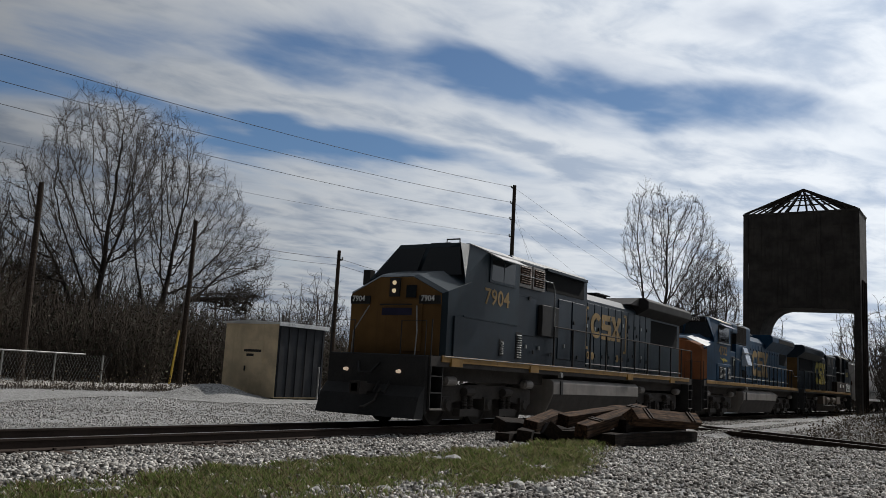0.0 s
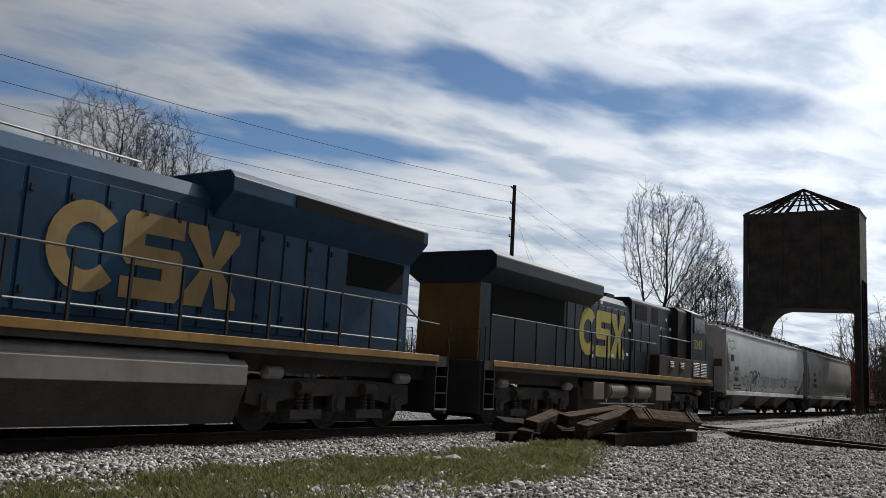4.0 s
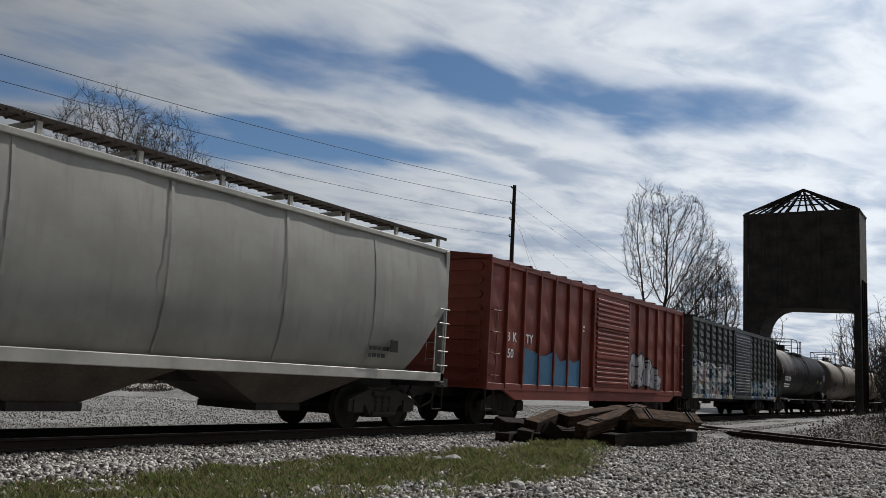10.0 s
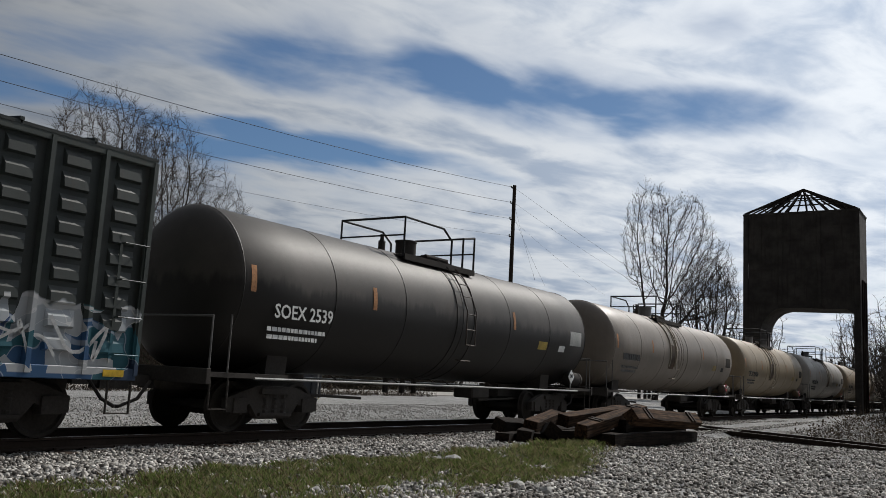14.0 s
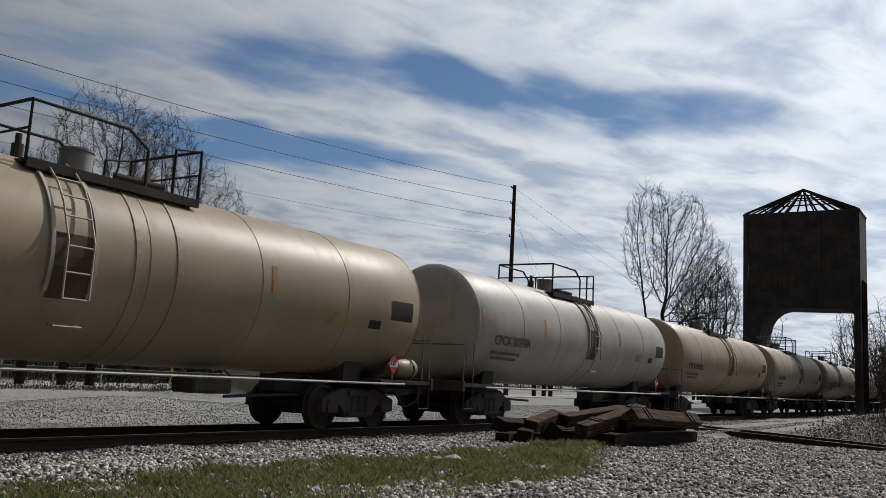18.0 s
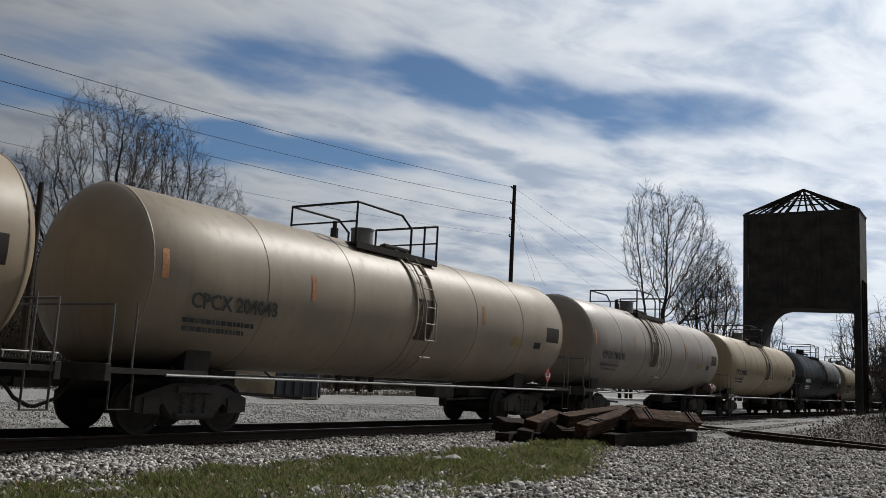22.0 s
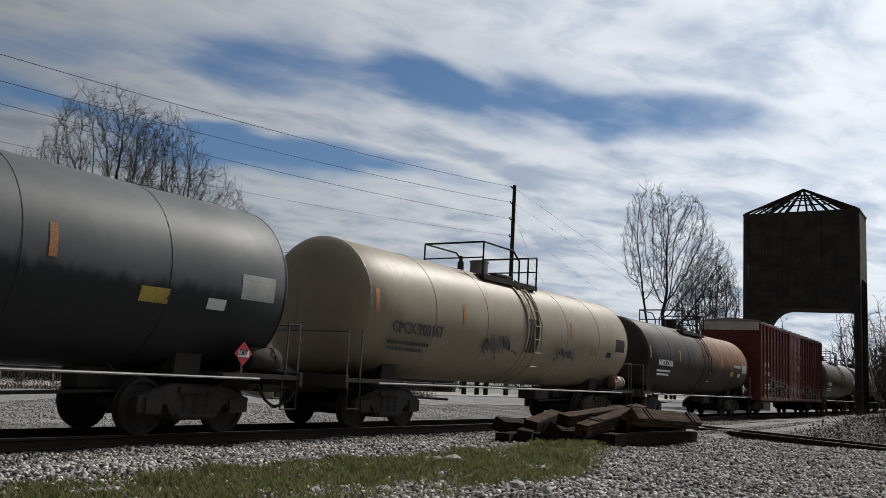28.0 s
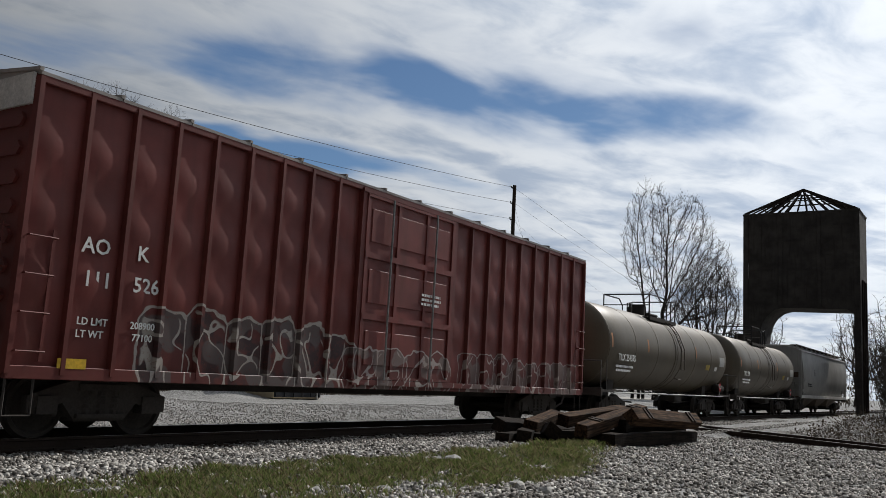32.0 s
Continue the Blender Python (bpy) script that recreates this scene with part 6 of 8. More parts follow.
    iron = paint("ladder_%d" % int(x0), (0.34, 0.30, 0.24) if style == 0 else (0.07, 0.055, 0.045), 0.6, dirt=(0.10, 0.05, 0.03), amount=0.7)
    climber = part("ladder", bm, iron, top, "rust-stained side ladder")
    part("ladder_step", pipe(B(), [(lx + 0.30, -r + 0.12, 1.62), (lx + 0.30, -r - 0.02, 1.60), (lx + 0.74, -r - 0.02, 1.60), (lx + 0.74, -r + 0.12, 1.62)], 0.016, 5), iron, climber)
    if style == 0:
        for xx in (lx + 0.16, lx + 0.86):        # flat bars that carry the ladder
            bm = B()
            for v in range(70, -20, -6):
                ring = lambda t, q: [(xx - 0.03, -math.cos(t) * (r + q), zc + math.sin(t) * (r + q)), (xx + 0.03, -math.cos(t) * (r + q), zc + math.sin(t) * (r + q))]
                (a0, a1), (b0, b1) = ring(radians(v), 0.045), ring(radians(v - 6), 0.045)
                (c0, c1), (d0, d1) = ring(radians(v), 0.002), ring(radians(v - 6), 0.002)
                for quad in ((a0, a1, b1, b0), (a0, b0, d0, c0), (a1, c1, d1, b1)):
                    bm.faces.new([bm.verts.new(q) for q in quad])
            part("ladder_bar", bm, iron, climber)
        part("rust_patch", curved_panel(lx + 0.20, lx + 0.84, -24, 12, r + 0.004, zc), RUST_STAIN, top, "dark rust stain behind the ladder")
    # running handrail, end decks, saddles, stub sills
    for s in (-1, 1):
        part("side_handrail", pipe(B(), [(a + 0.9, s * 1.5, 0.98), (b - 0.9, s * 1.5, 0.98)], 0.022), GRAB, top, "pale tubular handrail")
    for i in range(7):
        x = a + 1.4 + (b - a - 2.8) * i / 6
        part("rail_bracket", pipe(B(), [(x, -1.5, 0.98), (x, -1.2, 0.99), (x, -1.0, 1.1)], 0.018, 5), STEEL_DARK, top)
    for s, x in ((1, a), (-1, b)):
        deck = part("end_deck", box(B(), min(x - 0.15 * s, x + 1.75 * s), max(x - 0.15 * s, x + 1.75 * s), -1.5, 1.5, 0.98, 1.06), STEEL_DARK, top)
        part("end_beam", box(B(), min(x - 0.22 * s, x - 0.12 * s), max(x - 0.22 * s, x - 0.12 * s), -1.52, 1.52, 0.86, 1.12), STEEL_DARK, top, bevel=0.01)
        part("stub_sill", box(B(), min(x - 0.2 * s, x + 3.6 * s), max(x - 0.2 * s, x + 3.6 * s), -0.22, 0.22, 0.72, 1.08), STEEL_DARK, top)
        part("saddle", prism(B(), [(-0.9, 1.0), (0.9, 1.0), (0.93, 1.43), (0.6, 1.25), (0, 1.12), (-0.6, 1.25), (-0.93, 1.43)], x + 1.75 * s, x + 2.3 * s), STEEL_DARK, top)
        part("end_handrail", pipe(B(), [(x - 0.12 * s, -1.45, 1.06), (x - 0.12 * s, -1.45, 2.0), (x - 0.10 * s, 1.45, 2.0), (x - 0.12 * s, 1.45, 1.06)], 0.020), DULL_RAIL, top)
        part("side_grab", pipe(B(), [(x + 0.25 * s, -1.5, 1.06), (x + 0.25 * s, -1.5, 2.05)], 0.016), DULL_RAIL, top)
        stirrup(top, x - 0.1 if s > 0 else x - 0.3, -1.48, 1.0)
        truck(top, x + 1.9 * s)
        coupler(top, (x0 - c) if s > 0 else (x1 - c), -s)
        part("brake_rigging", pipe(B(), [(x + 2.6 * s, -0.5, 0.7), (x + 5.2 * s, -0.5, 0.62)], 0.03), STEEL_DARK, top)
    for x in (m - 0.6, m + 0.1, m + 0.6):
        part("bottom_outlet", lathe_z(B(), x, 0, 0.74, 0.07, 0.4), STEEL_DARK, top)
    part("brake_gear", box(B(), m + 2.0, m + 2.9, -0.9, -0.3, 0.68, 0.98), STEEL_DARK, top, bevel=0.04)
    # placard and reservoir at the rear end
    xp = b - 1.3
    sign = part("placard", prism(B(), [(xp - 0.21, 1.40), (xp, 1.19), (xp + 0.21, 1.40), (xp, 1.61)], -1.47, -1.455, "y"), RED_SIGN if red else SIGN_WHITE, top, "diamond hazard placard")
    part("placard_panel", box(B(), xp - 0.13, xp + 0.13, -1.476, -1.47, 1.34, 1.46), SIGN_WHITE, sign)
    part("placard_post", rod(B(), (xp, -1.44, 1.06), (xp, -1.44, 1.3), 0.02), GRAB, sign)
    lettering(number, 0.14, xp - 0.12, -1.477, 1.345, BLACK, sign, squeeze=0.75)
    if cyl:
        cy = part("air_reservoir", lathe(B(), [(xp + 0.35, 0.03), (xp + 0.37, 0.18), (xp + 0.45, 0.22), (xp + 1.05, 0.22), (xp + 1.13, 0.18), (xp + 1.15, 0.03)], -1.15, 1.32, 20), skin if style == 0 else STEEL_DARK, top, smooth=True)
        part("strap", lathe(B(), [(xp + 0.9, 0.221), (xp + 0.9, 0.23), (xp + 0.94, 0.23), (xp + 0.94, 0.221)], -1.15, 1.32, 20), STEEL_DARK, cy)
    # markings on the shell
    ink = mark_mat or BLACK
    y = -r - 0.004
    if mark:
        lettering(mark, mark_size, a + mark_at, y, 2.02, ink, top, squeeze=0.95)
    else:
        bars(a + mark_at, y + 0.02, 2.35, 1.9, 0.4, 1, ink, top, 17)
    bars(a + mark_at - 0.1, -r + 0.055, 1.92, 1.9, 0.28, 2, ink, top, 11)
    plate = part("data_panel", curved_panel(b - 1.55, b - 0.75, -10, 6, r + 0.006, zc), plain("data_panel_ink", (0.045, 0.038, 0.032), 0.8) if style == 0 else plain("data_panel_pale", (0.42, 0.42, 0.40), 0.6), top, "stencilled data panel")
    part("small_panel", curved_panel(b - 2.25, b - 1.85, -19, -12, r + 0.006, zc), BLACK if style == 0 else WHITE, top)
    yl = plain("yellow_stencil", (0.26, 0.19, 0.075) if style == 0 else (0.40, 0.29, 0.06), 0.7, vary=0.45)
    part("yellow_panel", curved_panel(b - 3.6, b - 3.05, -19, -10, r + 0.006, zc), yl, top, "yellow stencil panel")
    for x, v in ((a + 0.62, 2), (a + 4.15, 2), (b - 5.2, 4)):
        part("orange_mark", curved_panel(x, x + 0.13, v - 6, v + 12, r + 0.006, zc), plain("orange_primer", (0.34, 0.155, 0.06), 0.8, vary=0.5), top, "orange primer patch")
    return top, a, b, m


def curved_panel(xa, xb, v0, v1, r, zc):
    bm = B()
    n = 6
    rows = []
    for i in range(n + 1):
        t = radians(v0 + (v1 - v0) * i / n)
        rows.append([bm.verts.new((x, -math.cos(t) * r, zc + math.sin(t) * r)) for x in (xa, xb)])
    for p, q in zip(rows, rows[1:]):
        bm.faces.new((p[0], p[1], q[1], q[0]))
    return bm


TANKS = [
    (158.2, 175.55, 159.6, 174.25, (0.030, 0.028, 0.027), "SOEX 2539", "black tank car with white lettering", dict(mark_mat=WHITE, style=1, mark_size=0.36, number="1987", red=False)),
    (175.55, 193.1, 176.8, 191.75, (0.238, 0.212, 0.191), "", "dusty beige tank car", dict(climb=-1.45)),
    (193.1, 210.5, 194.25, 209.1, (0.302, 0.248, 0.176), "CPCX 204060", "tan tank car with stencilled number", dict(climb=-1.45)),
    (210.5, 227.2, 211.75, 226.0, (0.374, 0.365, 0.355), "CPCX 203184", "pale grey tank car with faded number", dict(cyl=False)),
    (227.2, 244.3, 228.25, 243.2, (0.302, 0.248, 0.183), "CPCX 204050", "tan tank car with streaked sides", dict(cyl=False)),
    (244.3, 261.4, 245.25, 260.2, (0.310, 0.266, 0.207), "CPCX 204043", "light tan tank car", dict(cyl=False)),
    (261.4, 278.2, 262.5, 276.95, (0.266, 0.241, 0.222), "CPCX 204103", "dull beige tank car", dict(climb=-1.45)),
    (278.2, 295.7, 279.4, 294.45, (0.331, 0.274, 0.183), "CPCX 204033", "tan tank car with rust runs", dict(cyl=False)),
    (295.7, 313.5, 296.9, 312.2, (0.135, 0.145, 0.15), "", "slate grey tank car with a dark lower half", dict(mark_mat=WHITE, style=1, r=1.56)),
    (313.5, 330.7, 314.8, 329.5, (0.338, 0.292, 0.218), "CPCX 203167", "cream tank car with black graffiti tags", dict()),
    (330.7, 347.35, 331.85, 346.6, (0.20, 0.095, 0.045), "NATX 72616", "rusty brown tank car with a sooty front", dict(mark_mat=WHITE, style=1, r=1.45, zc=2.42, number="1662", red=False, mark_size=0.32, mark_at=1.6)),
    (368.25, 385.4, 369.7, 384.1, (0.115, 0.100, 0.075), "TILX 254595", "drab olive tank car", dict(mark_mat=WHITE, style=1, mark_size=0.32)),
    (385.4, 401.2, 386.7, 399.8, (0.125, 0.112, 0.092), "TILX 190", "drab grey tank car", dict(mark_mat=WHITE, style=1, mark_size=0.32)),
]


def two_tone(name, upper, lower, z, soft):
    """Old paint, darker low on the shell, with a ragged edge of its own."""
    m, bsdf, kit = material(name)
    add, link, mth, smooth, mix, noise_node, mapping = kit
    co = add("ShaderNodeTexCoord").outputs["Object"]
    sep = add("ShaderNodeSeparateXYZ")
    link(co, sep.inputs[0])
    runs = noise_node(mapping(co, (4, 4, 0.4)), 1.0, 5, 0.6)
    fade = noise_node(co, 0.8, 6, 0.6)
    grain = noise_node(co, 40, 4, 0.6)
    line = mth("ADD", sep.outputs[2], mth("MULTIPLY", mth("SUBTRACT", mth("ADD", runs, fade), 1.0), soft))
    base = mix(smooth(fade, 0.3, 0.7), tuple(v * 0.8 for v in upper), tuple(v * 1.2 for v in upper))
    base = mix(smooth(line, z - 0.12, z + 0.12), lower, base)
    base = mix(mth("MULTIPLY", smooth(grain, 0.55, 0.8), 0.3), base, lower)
    link(base, bsdf.inputs["Base Color"])
    link(mth("ADD", mth("MULTIPLY", grain, 0.25), 0.42), bsdf.inputs["Roughness"])
    bsdf.inputs["Specular IOR Level"].default_value = 0.3
    bump(kit, bsdf, mth("ADD", grain, runs), 0.35, 0.003)
    return m


def rust_front(name):
    """Rust-brown shell whose front part is coated with soot; the same dark tone low along it."""
    m, bsdf, kit = material(name)
    add, link, mth, smooth, mix, noise_node, mapping = kit
    co = add("ShaderNodeTexCoord").outputs["Object"]
    sep = add("ShaderNodeSeparateXYZ")
    link(co, sep.inputs[0])
    runs = noise_node(mapping(co, (4, 4, 0.4)), 1.0, 5, 0.6)
    fade = noise_node(co, 0.7, 6, 0.6)
    grain = noise_node(co, 40, 4, 0.6)
    rust = mix(smooth(runs, 0.35, 0.7), (0.15, 0.068, 0.028), (0.25, 0.095, 0.030))
    soot = mix(smooth(fade, 0.3, 0.7), (0.016, 0.013, 0.011), (0.040, 0.030, 0.023))
    where = mth("ADD", sep.outputs[0], mth("MULTIPLY", mth("SUBTRACT", fade, 0.5), 6.0))
    low = mth("ADD", sep.outputs[2], mth("MULTIPLY", mth("SUBTRACT", fade, 0.5), 1.4))
    base = mix(mth("MULTIPLY", smooth(where, -2.0, 3.5), smooth(low, 1.8, 2.9)), soot, rust)
    base = mix(mth("MULTIPLY", smooth(grain, 0.55, 0.8), 0.35), base, (0.05, 0.035, 0.025))
    link(base, bsdf.inputs["Base Color"])
    link(mth("ADD", mth("MULTIPLY", grain, 0.25), 0.5), bsdf.inputs["Roughness"])
    bsdf.inputs["Specular IOR Level"].default_value = 0.25
    bump(kit, bsdf, mth("ADD", grain, runs), 0.35, 0.003)
    return m


for (x0, x1, sl, sr, col, mark, label, extra) in TANKS:
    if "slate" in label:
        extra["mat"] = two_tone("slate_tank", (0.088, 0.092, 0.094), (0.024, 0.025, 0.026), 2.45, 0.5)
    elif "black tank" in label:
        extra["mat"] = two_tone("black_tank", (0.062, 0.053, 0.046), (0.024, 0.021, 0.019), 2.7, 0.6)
    elif "rusty" in label:
        extra["mat"] = rust_front("rusty_tank")
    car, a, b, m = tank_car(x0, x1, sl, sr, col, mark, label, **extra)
    if "graffiti" in label:
        graffiti(car, m - 2.3, m - 0.5, 1.7, 2.4, -1.50, [TAG_BLACK], 61, strokes=8)
        graffiti(car, m + 1.9, m + 3.3, 1.75, 2.35, -1.50, [TAG_BLACK], 62, strokes=7)
    if "rusty" in label:
        lettering("NITROBENZENE", 0.17, b - 3.1, -1.46, 2.35, WHITE, car)
h3, a, b = covered_hopper(401.2, 421.8, 402.3, 420.9, (0.40, 0.39, 0.37), ("", ""), "grey covered hopper car far down the train")


# -- locomotives --
GRIME = (0.030, 0.024, 0.020)
LOCO_YELLOW = paint("loco_yellow", (0.26, 0.145, 0.035), 0.6, amount=0.55, dirt=GRIME)
LOCO_NAVY = paint("loco_navy", (0.010, 0.017, 0.025), 0.42, amount=0.3, vary=0.3, dirt=GRIME, shine=0.2)
LOCO_GREY = paint("loco_grey_blue", (0.014, 0.024, 0.032), 0.42, amount=0.3, vary=0.3, dirt=GRIME, shine=0.2)
LOCO_BLUE = paint("loco_blue", (0.010, 0.042, 0.086), 0.45, amount=0.4, vary=0.35, dirt=GRIME, shine=0.2)
LOCO_TAN = paint("worn_gold_lettering", (0.29, 0.19, 0.075), 0.65, amount=0.4, dirt=GRIME)
LOCO_GOLD = paint("gold_lettering", (0.36, 0.30, 0.06), 0.6, amount=0.3, dirt=GRIME)
NOSE_ORANGE = paint("sunburnt_orange_nose", (0.26, 0.110, 0.052), 0.72, amount=0.4, dirt=GRIME, shine=0.15)
NOSE_YELLOW = paint("ochre_nose", (0.15, 0.082, 0.028), 0.7, amount=0.55, dirt=GRIME, shine=0.15)
ROOF_PALE = paint("pale_cab_roof", (0.42, 0.41, 0.40), 0.5, amount=0.4)
CREAM_ROOF = paint("cream_cab_roof", (0.50, 0.46, 0.36), 0.5)
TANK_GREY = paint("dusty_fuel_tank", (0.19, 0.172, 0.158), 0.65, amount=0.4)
BROWN_GRIME = paint("brown_grime", (0.046, 0.033, 0.026), 0.8, amount=0.5, dirt=GRIME, shine=0.15)
DUSTY_BROWN = paint("dusty_brown_tank", (0.135, 0.108, 0.086), 0.7, amount=0.4)
GRILLE = plain("rusty_radiator_fins", (0.10, 0.055, 0.035), 0.6, 0.3)
LAMP = glow("lit_headlamp", (1.0, 0.80, 0.50), 0.35)
LAMP_SOFT = glow("lit_ditch_lamp", (1.0, 0.78, 0.58), 0.3)


def hood(bm, x0, x1, w, z0, z1, ch=0.22):
    return prism(bm, [(-w, z0), (-w, z1 - ch), (-w + ch, z1), (w - ch, z1), (w, z1 - ch), (w, z0)], x0, x1)


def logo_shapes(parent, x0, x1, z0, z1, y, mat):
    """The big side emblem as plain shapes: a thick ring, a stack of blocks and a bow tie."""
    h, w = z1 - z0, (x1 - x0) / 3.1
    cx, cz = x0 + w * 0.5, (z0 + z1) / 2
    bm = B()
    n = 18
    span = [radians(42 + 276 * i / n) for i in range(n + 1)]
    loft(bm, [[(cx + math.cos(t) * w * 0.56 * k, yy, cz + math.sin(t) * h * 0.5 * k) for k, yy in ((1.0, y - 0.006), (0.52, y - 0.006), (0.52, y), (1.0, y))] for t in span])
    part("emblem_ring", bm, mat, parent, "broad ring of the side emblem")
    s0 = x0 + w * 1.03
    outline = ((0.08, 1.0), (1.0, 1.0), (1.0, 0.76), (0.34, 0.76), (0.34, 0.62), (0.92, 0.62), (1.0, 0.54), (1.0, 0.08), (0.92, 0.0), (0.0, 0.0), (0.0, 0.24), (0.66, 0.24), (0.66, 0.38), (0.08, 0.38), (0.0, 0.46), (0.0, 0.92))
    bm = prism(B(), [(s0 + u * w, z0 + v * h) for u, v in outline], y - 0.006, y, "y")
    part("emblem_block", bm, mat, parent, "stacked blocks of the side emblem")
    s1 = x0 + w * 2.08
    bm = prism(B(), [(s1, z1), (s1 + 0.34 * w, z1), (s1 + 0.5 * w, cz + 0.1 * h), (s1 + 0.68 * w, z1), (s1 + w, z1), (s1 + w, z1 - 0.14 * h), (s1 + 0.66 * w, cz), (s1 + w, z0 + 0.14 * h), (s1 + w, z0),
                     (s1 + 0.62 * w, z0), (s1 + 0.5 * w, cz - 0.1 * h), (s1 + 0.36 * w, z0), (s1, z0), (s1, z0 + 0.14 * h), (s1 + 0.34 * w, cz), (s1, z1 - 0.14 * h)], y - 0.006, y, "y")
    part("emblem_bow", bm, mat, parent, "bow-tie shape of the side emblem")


def louvre(parent, x0, x1, z0, z1, y, mat, rows=8, name="louvre", backing=True):
    if backing:
        part(name + "_frame", box(B(), x0 - 0.04, x1 + 0.04, y - 0.012, y, z0 - 0.04, z1 + 0.04), STEEL_BLACK, parent)
    bm = B()
    for i in range(rows):
        z = z0 + (z1 - z0) * i / rows
        prism(bm, [(y - 0.015, z), (y - 0.05, z + 0.01), (y - 0.05, z + 0.02), (y - 0.015, z + (z1 - z0) / rows * 0.55)], x0, x1)
    return part(name, bm, mat, parent, "slatted vent")


def handrail(parent, x0, x1, zr, z0, y, step=1.25, mat=None):
    part("handrail", pipe(B(), [(x0, y, zr), (x1, y, zr)], 0.020), mat or DULL_RAIL, parent, "worn bare-metal handrail")
    x = x0
    while x <= x1 + 0.01:
        part("stanchion", rod(B(), (x, y, z0 - 0.18), (x, y, zr), 0.034, 4), STEEL_BLACK, parent)
        x += step


def loco_base(x0, x1, label, stripe, s, deck_z=(1.42, 1.68), truck_x=6.75, axles=(-2.0, 0.0, 2.0)):
    """Frame, deck, trucks, steps and couplers; s is -1 when the cab end leads towards -x."""
    top = car_base("locomotive", x0, x1, label, "locomotive", "locomotives of the train")
    L = (x1 - x0) / 2
    part("underframe", box(B(), -L + 0.9, L - 0.9, -1.1, 1.1, 1.10, 1.42), STEEL_DARK, top)
    part("deck", box(B(), -L + 0.85, L - 0.85, -1.50, 1.50, deck_z[0], deck_z[1] - 0.02), STEEL_DARK, top)
    for y in (-1.53, 1.50):
        part("side_stripe", box(B(), -L + 1.3, L - 1.3, y, y + 0.03, deck_z[1] - 0.15, deck_z[1]), stripe, top, "yellow deck edge", bevel=0.008)
    for x in (-L + 0.75, L - 0.75):
        k = 1 if x < 0 else -1
        part("pilot_plate", box(B(), min(x, x + 0.12 * k), max(x, x + 0.12 * k), -1.45, 1.45, 0.32, 1.66), STEEL_BLACK, top, bevel=0.02)
        part("end_handrail", pipe(B(), [(x, -1.4, 1.6), (x, -1.4, 2.45), (x, -0.7, 2.45), (x, -0.7, 1.6)], 0.014), STEEL_BLACK, top)
        part("end_handrail", pipe(B(), [(x, 1.4, 1.6), (x, 1.4, 2.45), (x, 0.7, 2.45), (x, 0.7, 1.6)], 0.014), STEEL_BLACK, top)
        coupler(top, -L if x < 0 else L, -1 if x < 0 else 1)
        for side in (-1, 1):
            bm = B()
            for z in (0.42, 0.80, 1.18):
                box(bm, min(x + 0.12 * k, x + 0.62 * k), max(x + 0.12 * k, x + 0.62 * k), min(1.2 * side, 1.52 * side), max(1.2 * side, 1.52 * side), z, z + 0.03)
            for xx in (x + 0.12 * k, x + 0.62 * k):
                box(bm, xx - 0.015, xx + 0.015, min(1.2 * side, 1.52 * side), max(1.2 * side, 1.52 * side), 0.42, 1.42)
            part("steps", bm, STEEL_BLACK, top, "black boarding steps")
            part("step_edge", box(B(), min(x + 0.12 * k, x + 0.62 * k), max(x + 0.12 * k, x + 0.62 * k), min(1.52 * side, 1.54 * side), max(1.52 * side, 1.54 * side), 0.42, 0.46), TANK_GREY, top)
            part("grab_rail", pipe(B(), [(x + 0.1 * k, 1.5 * side, 0.8), (x + 0.1 * k, 1.5 * side, 2.5)], 0.016), STEEL_BLACK, top)
    for xx in (-truck_x, truck_x):
        truck(top, xx, axles, 0.52, "loco")
        part("sand_pipe", pipe(B(), [(xx - 2.7, -1.1, 1.3), (xx - 2.65, -1.0, 0.3)], 0.03), STEEL_DARK, top)
        part("brake_cylinder", lathe(B(), [(xx - 2.3, 0.05), (xx - 2.25, 0.12), (xx - 1.85, 0.12), (xx - 1.8, 0.05)], -1.22, 1.1, 12), TANK_GREY, top)
        part("brake_cylinder", lathe(B(), [(xx + 1.8, 0.05), (xx + 1.85, 0.12), (xx + 2.25, 0.12), (xx + 2.3, 0.05)], -1.22, 1.1, 12), TANK_GREY, top)
    return top, L


def fuel_tank(parent, x0, x1, mat, z0=0.20, z1=1.30):
    w = 1.48
    pts = [(-w + 0.12, z1), (-w, z1 - 0.1), (-w, 0.85), (-w + 0.3, z0), (w - 0.3, z0), (w, 0.85), (w, z1 - 0.1), (w - 0.12, z1)]
    t = part("fuel_tank", prism(B(), pts, x0, x1), mat, parent, "dusty grey fuel tank", bevel=0.02)
    # dark sheet laid over the sloping lower side of the tank
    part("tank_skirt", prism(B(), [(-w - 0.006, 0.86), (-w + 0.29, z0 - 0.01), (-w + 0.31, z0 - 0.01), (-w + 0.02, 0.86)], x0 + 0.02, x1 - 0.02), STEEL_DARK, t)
    part("fuel_gauge", box(B(), x0 + 0.45, x0 + 0.6, -w - 0.03, -w, 0.85, 1.25), STEEL_BLACK, t)
    part("filler_cap", lathe(B(), [(-w - 0.1, 0.08), (-w, 0.08)], y=x0 + 0.35, z=1.42, n=12, axis="y"), GRAB, t)
    return t


